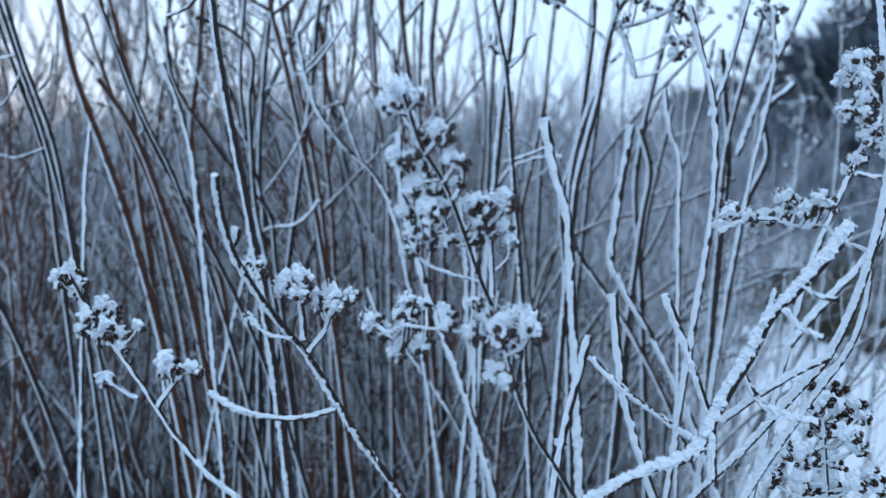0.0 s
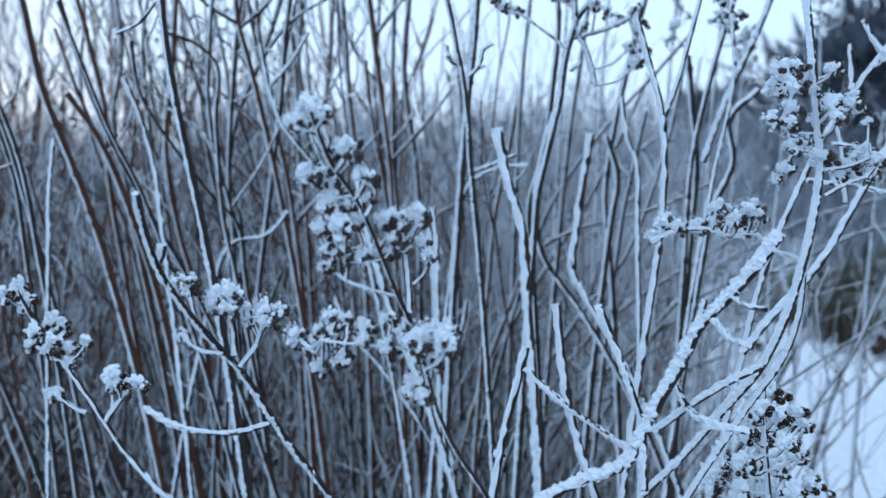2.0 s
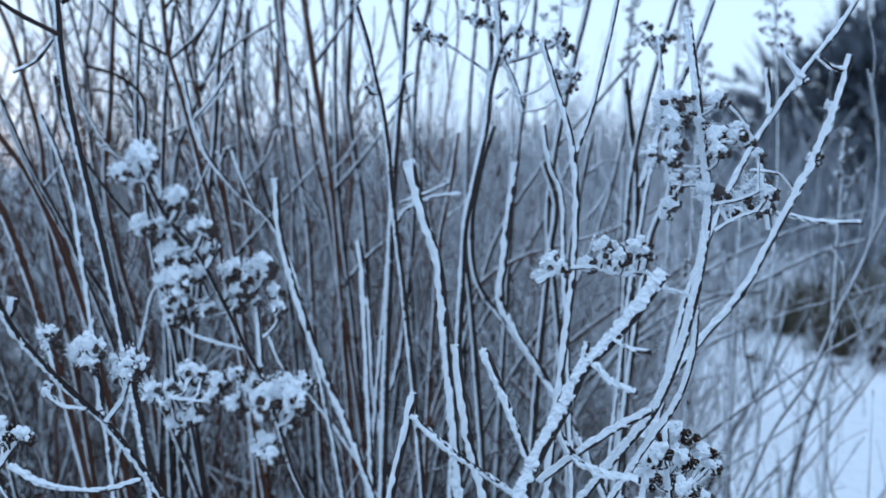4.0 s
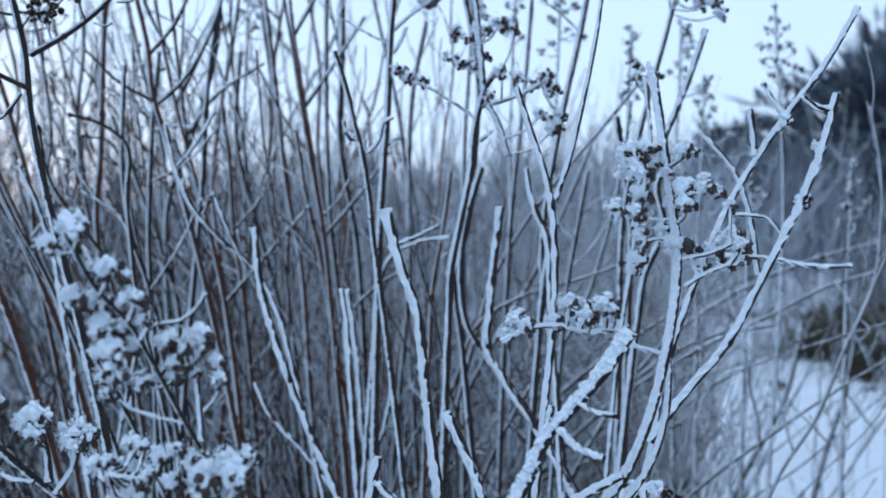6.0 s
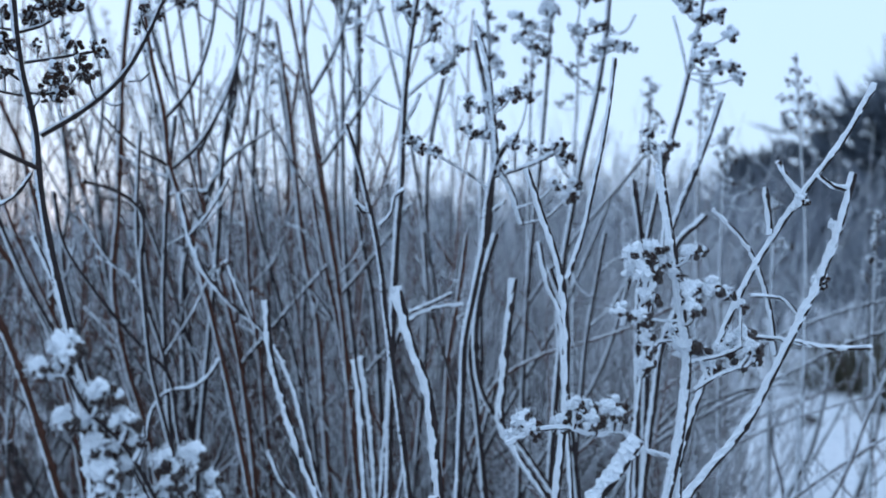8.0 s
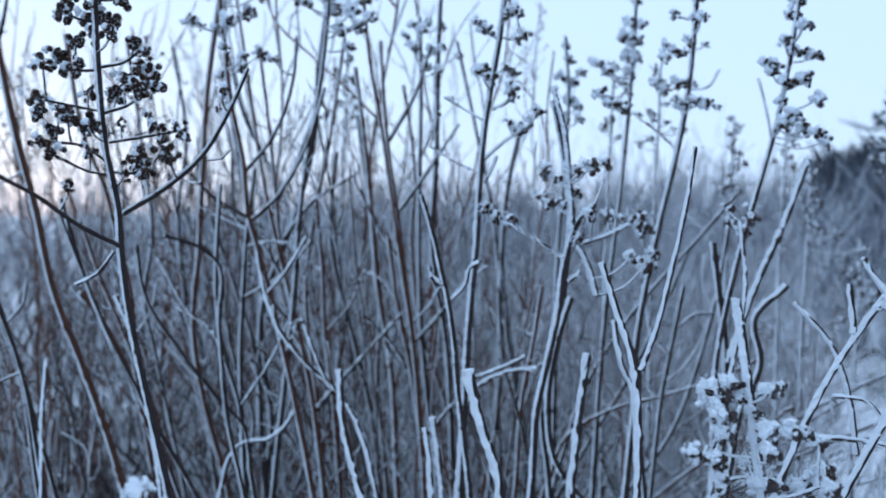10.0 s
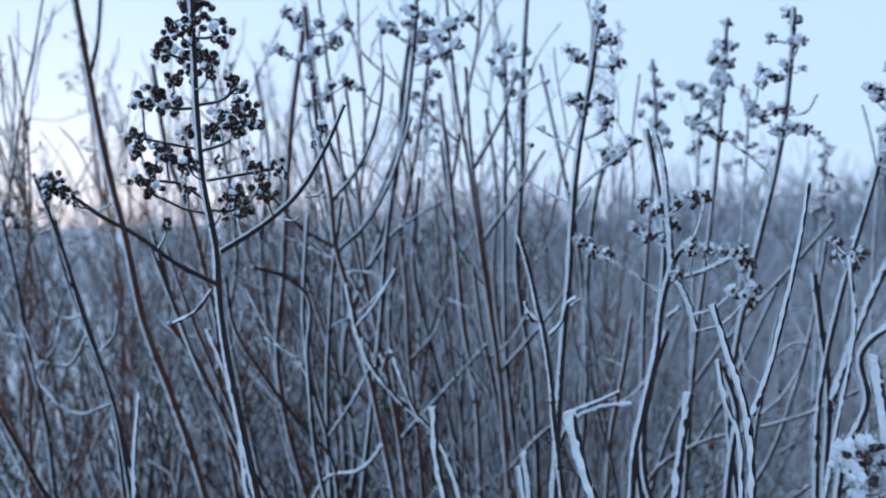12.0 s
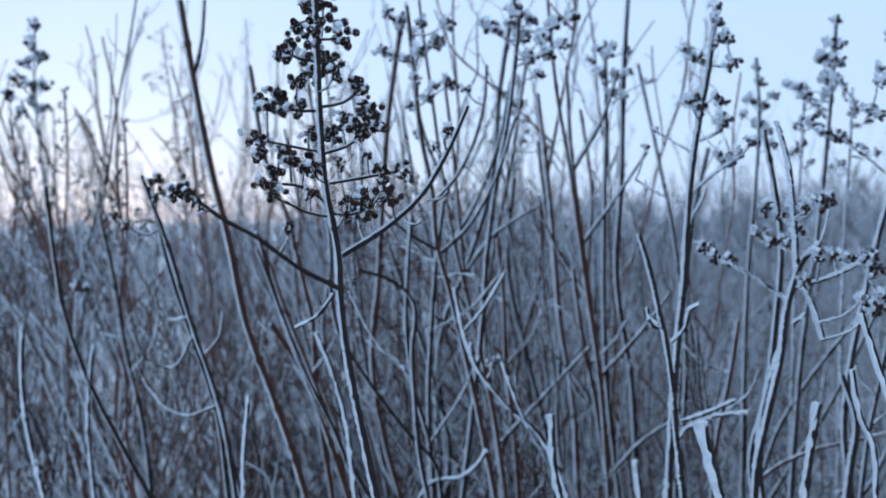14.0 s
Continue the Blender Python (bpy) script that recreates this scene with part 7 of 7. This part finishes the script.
def shrub_cane(seed, height, lean, seeds, wood=None, line_pts=None, twigs=(8, 12)):
    """A crooked cane that forks again and again into thin side twigs."""
    g = np.random.default_rng(seed)
    p = plant("shrub_cane", "thin bare forked shrub cane, dark bark edged with frost", "shrub", "thicket canes")
    wood = wood or CANE
    pts = zigzag(g, height, lean, 0.16)[::-1] if line_pts is None else line_pts[::-1]
    r = g.uniform(0.0016, 0.0029) * (1.25 if wood is RED_CANE else 1)
    line = spline(pts, 0.011, 0.05)
    LINES[p.name].append(line)
    wob = (1 + 0.3 * (smooth_random(len(line), 3) - 0.5)) * np.linspace(0.0012, r, len(line))
    part("stem", mesh("stem", *tube(line, wob, 6, 0.14), wood, True), p)
    count, side = int(g.integers(*twigs)), g.uniform(0, 6.3)
    for k in range(count):
        h = (0.36 + 0.6 * (k + g.uniform(0, 0.9)) / count) * height
        at = int(np.argmin(np.abs(line[:, 2] - h)))
        root, thick = line[at], max(0.0011, wob[at] * 0.72)
        side += 3.1 + g.normal() * 0.7
        long = g.uniform(0.16, 0.44) * height * (1.15 - h / height) + 0.04
        out = np.array([math.cos(side), math.sin(side) * 0.6, 0])
        spread = g.uniform(0.35, 0.8)
        joints, way = [root], out * spread + [0, 0, 0.75]
        for q in range(4):
            way = way + g.normal(size=3) * [0.16, 0.12, 0.05] - out * 0.07
            joints.append(joints[-1] + way / np.linalg.norm(way) * long / 4)
        seg = spline(joints, 0.012, 0.03, -9)
        bag = Bag()
        taper = np.linspace(thick, 0.0009, len(seg))
        bag.add(*tube(seg, taper * (1 + 0.3 * (smooth_random(len(seg), 3) - 0.5)), 5, 0.16))
        for q in range(int(g.integers(1, 4))):
            m = int(g.integers(len(seg) // 5, max(len(seg) - 1, len(seg) // 5 + 1)))
            b = side + (1.6 if q % 2 else -1.6) + g.normal() * 0.6
            e = seg[m] + np.array([math.cos(b) * 0.5, math.sin(b) * 0.35, 0.75]) * long * g.uniform(0.2, 0.5)
            fork = spline([seg[m], (seg[m] + e) / 2 + g.normal(size=3) * 0.006, e], 0.016, 0.03, -9)
            bag.add(*tube(fork, np.linspace(min(taper[m] * 0.8, 0.0013), 0.0006, len(fork)), 4, 0.16))
        part("twig", bag.mesh("twig", TWIG if k % 2 else wood, True), p)
    if seeds:
        top = pts[0]
        spots = [(*(top + np.array([g.normal() * (0.005 + 0.002 * k), g.normal() * (0.005 + 0.002 * k), -0.009 * k])), g.uniform(0.0034, 0.0056)) for k in range(16)]
        heads(p, [tuple(float(c) for c in v) for v in spots], 0.35, 1, True)
    return p


g = np.random.default_rng(11)
KINDS = [shrub_cane(100 + k, g.uniform(1.15, 1.6), g.uniform(0.02, 0.20), k % 3 == 2, RED_CANE if k % 5 in (0, 3) else CANE) for k in range(24)]


def stays_back(p, m, limit=0.98):
    """Whether a cane at the pose m keeps behind the front plants."""
    line = np.vstack(LINES[p.name]) @ np.array(m.to_3x3()).T + np.array(m.translation)
    return bool(np.all(line[line[:, 2] > 0.6][:, 1] > limit))


def open_snow(x, y):
    """Where the thicket leaves a clearing."""
    return x > 0.22 + 0.16 * (y - 0.8) and y > 0.9


def fan(x, y):
    """How far the canes at a place lean out sideways, in degrees: the shrub spreads from its middle."""
    return 13 * math.tanh((x + 0.12 * y) / (0.4 * y))


def leaf_litter():
    """Dead leaves matted over the ground inside the thicket, dark in place of its shade, with ragged gaps where snow
    lies.
    """
    bag = Bag()
    g = np.random.default_rng(5)
    for _ in range(15000):
        y = -1.2 + 10.0 * g.random()
        reach = 1.2 + 0.85 * max(y, 0)
        x = g.normal() * reach * 0.55 - 0.25 - 0.25 * max(y, 0)
        gap = math.sin(2.1 * x + 1.3 * math.sin(1.7 * y)) + math.sin(2.9 * y + 0.7 * x) + g.normal() * 0.45
        if gap > (-0.9 if x < -0.5 * y and y > 2.6 else 1.2) or (open_snow(x, y) and gap > -1.35):
            continue
        z = float(snow_height(x, y))
        a, w = g.uniform(0, 6.3), g.uniform(0.035, 0.07)
        u, v = np.array([math.cos(a), math.sin(a), g.normal() * 0.25]) * w, np.array([-math.sin(a), math.cos(a), g.normal() * 0.25]) * w * 0.7
        c = np.array([x, y, z + 0.012 + g.random() * 0.02])
        bag.add(np.array([c - u, c - v * 0.9, c + u * 0.3 - v, c + u, c + v * 0.9, c - u * 0.4 + v]), [[0, 1, 2, 3, 4, 5]])
    return tagged(new("leaf_litter", bag.mesh("leaf_litter", SHADE_LITTER)), "brown dead leaves under the thicket, darkened to carry its shade", "leaf litter", kind="stuff")


leaf_litter()
placed = 0
while placed < 290:
    y = 0.96 + 2.0 * g.random() ** 1.6
    x = g.uniform(-0.9 * y - 0.05, 0.34 * y + 0.1)
    if open_snow(x, y) and g.random() > 0.05 or x < -0.5 * y and g.random() > 0.45:
        continue
    kind = KINDS[int(g.integers(len(KINDS)))]
    scale = (0.72 if x > 0.0 else 0.84 if x > -0.14 * y else 0.98) + g.uniform(-0.12, 0.06)
    m = pose(x, y, float(snow_height(x, y)) - 0.03, g.uniform(-8, 8), fan(x, y) + g.uniform(-15, 15), g.uniform(-60, 60)) @ Matrix.Scale(scale, 4)
    if x < -0.12 * y and g.random() < 0.5:
        kind = KINDS[(0, 3, 5, 8, 10, 13, 15, 18, 20, 23)[int(g.integers(10))]]
    kind = KINDS[placed] if placed < len(KINDS) else kind
    if not stays_back(kind, m):
        continue
    if placed < len(KINDS):
        kind.matrix_basis = m
    else:
        c = copy_thing(kind, pose(0, 0, 0))
        c.matrix_basis = m
    placed += 1


# shorter crooked shoots between them
SHOOTS = []
for k in range(10):
    p = shrub_cane(300 + k, g.uniform(0.7, 1.1), g.uniform(0.15, 0.4), False, twigs=(5, 8))
    shape = LINES[p.name]
    p.name = "shrub_shoot"
    LINES[p.name] = shape
    SHOOTS.append(tagged(p, "short crooked shrub shoot, dark with white frost", "shrub", "thicket shoots"))
placed = 0
while placed < 150:
    y = 1.0 + 1.8 * g.random() ** 1.3
    x = g.uniform(-0.9 * y, 0.25 + 0.14 * (y - 0.8))
    m = pose(x, y, float(snow_height(x, y)) - 0.03, g.uniform(-12, 12), 1.3 * fan(x, y) + g.uniform(-14, 16), g.uniform(-180, 180))
    kind = SHOOTS[placed] if placed < len(SHOOTS) else SHOOTS[int(g.integers(len(SHOOTS)))]
    if not stays_back(kind, m):
        continue
    c = kind if placed < len(SHOOTS) else copy_thing(kind, pose(0, 0, 0))
    c.matrix_basis = m
    placed += 1

# canes that arch out over the open snow
ARCHES = []
for k in range(9):
    p = shrub_cane(400 + k, 1.0, 0.1, False, CANE, arching(g, g.uniform(0.5, 0.95)))
    p.name = "arching_cane"
    ARCHES.append(tagged(p, "thin frosted cane arching out over the snow", "shrub", "arching canes"))
for k in range(44):
    y = g.uniform(0.98, 2.1)
    x = g.uniform(-0.30, 0.18) + 0.10 * (y - 0.9)
    c = ARCHES[k] if k < len(ARCHES) else copy_thing(ARCHES[int(g.integers(len(ARCHES)))], pose(0, 0, 0))
    c.matrix_basis = pose(x, y, -0.03, g.uniform(-8, 8), g.uniform(-6, 6), g.uniform(-32, 24)) @ Matrix.Scale(g.uniform(0.78, 1.0), 4)


def thicket(name, count, near, far, left, right, tall, mat, label, clear, thick=0.0026, twigs=6):
    """Canes too many to count, in one mesh."""
    bag = Bag()
    k = 0
    while k < count:
        y = near + (far - near) * g.random()
        x = g.uniform(left * y, right * y) + g.normal() * 0.12 * y
        if not clear and x < -0.3 * y and g.random() > 0.4:
            continue
        if clear and (open_snow(x, y) and g.random() > 0.04 or x < -0.3 * y and y > 2.2 and g.random() > (0.45 if x > -0.5 * y else 0.08)):
            continue
        k += 1
        high = clear and tall[1] > 1 and -0.65 * y < x < 0.02 * y
        h = g.uniform(*tall)
        line = wander(g, h, g.uniform(0, 0.36), 0.15)
        line[:, 0] += line[:, 2] * math.tan(radians(0.8 * fan(x, y)))
        line += [x, y, float(snow_height(x, y)) - 0.03]
        r = thick * g.uniform(0.6, 1.15)
        bag.add(*tube(line, np.linspace(r, r * 0.35, len(line)), 4))
        if high and g.random() < 0.4:
            for q in range(16):
                spot = line[-1] + g.normal(size=3) * [0.007 + 0.0022 * q, 0.007 + 0.0022 * q, 0.006] - [0, 0, 0.010 * q]
                bag.add((SMALL_CAPSULE[0] * g.uniform(0.004, 0.0075)) @ spin(g).T + spot, SMALL_CAPSULE[1])
        for _ in range(twigs):
            j = int(g.integers(2, len(line) - 1))
            a, long = g.uniform(0, 6.3), g.uniform(0.08, 0.3) * h
            e = line[j] + [math.cos(a) * long * 0.65, math.sin(a) * long * 0.65, long]
            q = np.array([line[j], (line[j] + e) / 2 + [math.cos(a) * long * 0.12, math.sin(a) * long * 0.12, -0.05 * long], e])
            bag.add(*tube(q, [r * 0.55, r * 0.45, r * 0.3], 3))
    return tagged(new(name, bag.mesh(name, mat)), label, "thicket", kind="stuff")


thicket("thicket", 800, 2.7, 7.5, -0.95, 0.5, (0.8, 1.45), FAR_CANE, "dense frosted thicket of bare shrub canes, paled for haze", True, 0.0032, 7)
# low dark shoots deepen the thicket base where its shade falls
thicket("undergrowth", 1000, 1.0, 4.6, -0.95, 0.27, (0.30, 0.80), SHADE_UNDER, "tangled undergrowth of thin brown shoots, darkened to carry the thicket's shade", True, 0.0022, 5)
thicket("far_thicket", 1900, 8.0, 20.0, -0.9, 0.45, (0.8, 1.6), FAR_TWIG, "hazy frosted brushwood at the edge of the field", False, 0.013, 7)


# ---- dark bushes at the edge of the field ----
def far_bush(x, y, high, wide, seed, mat, label):
    g = np.random.default_rng(seed)
    p = plant("far_bush", label, "bush")
    p.location = (x, y, -0.05)
    crown = Bag()
    for k in range(11):
        a = g.uniform(0, 6.3)
        e = np.array([math.cos(a) * wide * 0.6, math.sin(a) * wide * 0.6, high * g.uniform(0.6, 0.95)]) * g.uniform(0.6, 1)
        q = spline([(0, 0, 0), e * [0.35, 0.35, 0.5], e], 0.3, 0.3, -9)
        part("limb", mesh("limb", *tube(q, np.linspace(0.05, 0.012, len(q)), 6), BARK, True), p)
    for k in range(6500):
        d = g.normal(size=3)
        d /= np.linalg.norm(d)
        rad = g.random() ** 0.4 * (1 + 0.18 * math.sin(5 * d[0] + seed) + 0.15 * math.sin(7 * d[2] + 3 * d[1]))
        c = np.array([d[0] * wide * rad, d[1] * wide * rad, high * 0.52 + d[2] * high * 0.48 * rad])
        e = c + (d + g.normal(size=3) * 0.5 + [0, 0, 0.5]) * g.uniform(0.08, 0.26)
        s = np.cross(d, g.normal(size=3)) * 0.02
        crown.add(np.array([c - s, c + s, (c + e) / 2 + s * 1.2, e, (c + e) / 2 - s]), [[0, 1, 2, 3, 4]])
    part("crown", crown.mesh("crown", mat), p)
    return p


far_bush(4.7, 13.0, 2.9, 1.75, 1, DARK_TREE, "dark rounded bush lightly frosted, beyond the snow")
far_bush(6.4, 12.4, 3.3, 1.7, 2, DARK_TREE, "dark tall bush beyond the snow field")
far_bush(3.1, 15.0, 1.55, 1.3, 3, DARK_TREE, "dark low bush in the frosted hedge")
far_bush(8.6, 15.0, 3.9, 2.2, 4, DARK_TREE, "dark broad bush beyond the snow field")


# ---- grass poking through the snow ----
def grass(name, cx, cy, wx, wy, count, mat, label):
    bag = Bag()
    for _ in range(count):
        x, y = cx + g.normal() * wx, cy + g.normal() * wy
        z = float(snow_height(x, y)) - 0.03
        h, a = g.uniform(0.10, 0.34), g.uniform(0, 6.3)
        out = np.array([math.cos(a), math.sin(a), 0]) * h * g.uniform(0.2, 0.8)
        s = np.array([-math.sin(a), math.cos(a), 0]) * 0.004
        b = np.array([x, y, z])
        mid, tip = b + out * 0.4 + [0, 0, h * 0.7], b + out + [0, 0, h * 0.8]
        bag.add(np.array([b - s, b + s, mid + s * 0.8, mid - s * 0.8, tip]), [[0, 1, 2, 3], [3, 2, 4]])
    return tagged(new(name, bag.mesh(name, mat)), label, "grass", kind="stuff")


for k in range(13):
    y = g.uniform(5.8, 10.5)
    grass("grass_tussock", g.uniform(0.26, 0.46) * y + 0.1, y, g.uniform(0.08, 0.28), g.uniform(0.05, 0.12), 240, GRASS, "dry olive-brown grass tussock poking through snow")
# dark grass added low on the left, standing in for the canopy's shadow
grass("shade_undergrowth", -0.7, 2.6, 0.55, 0.8, 8000, SHADE_LITTER, "dead brown grass added between the shrub canes to carry their shade")
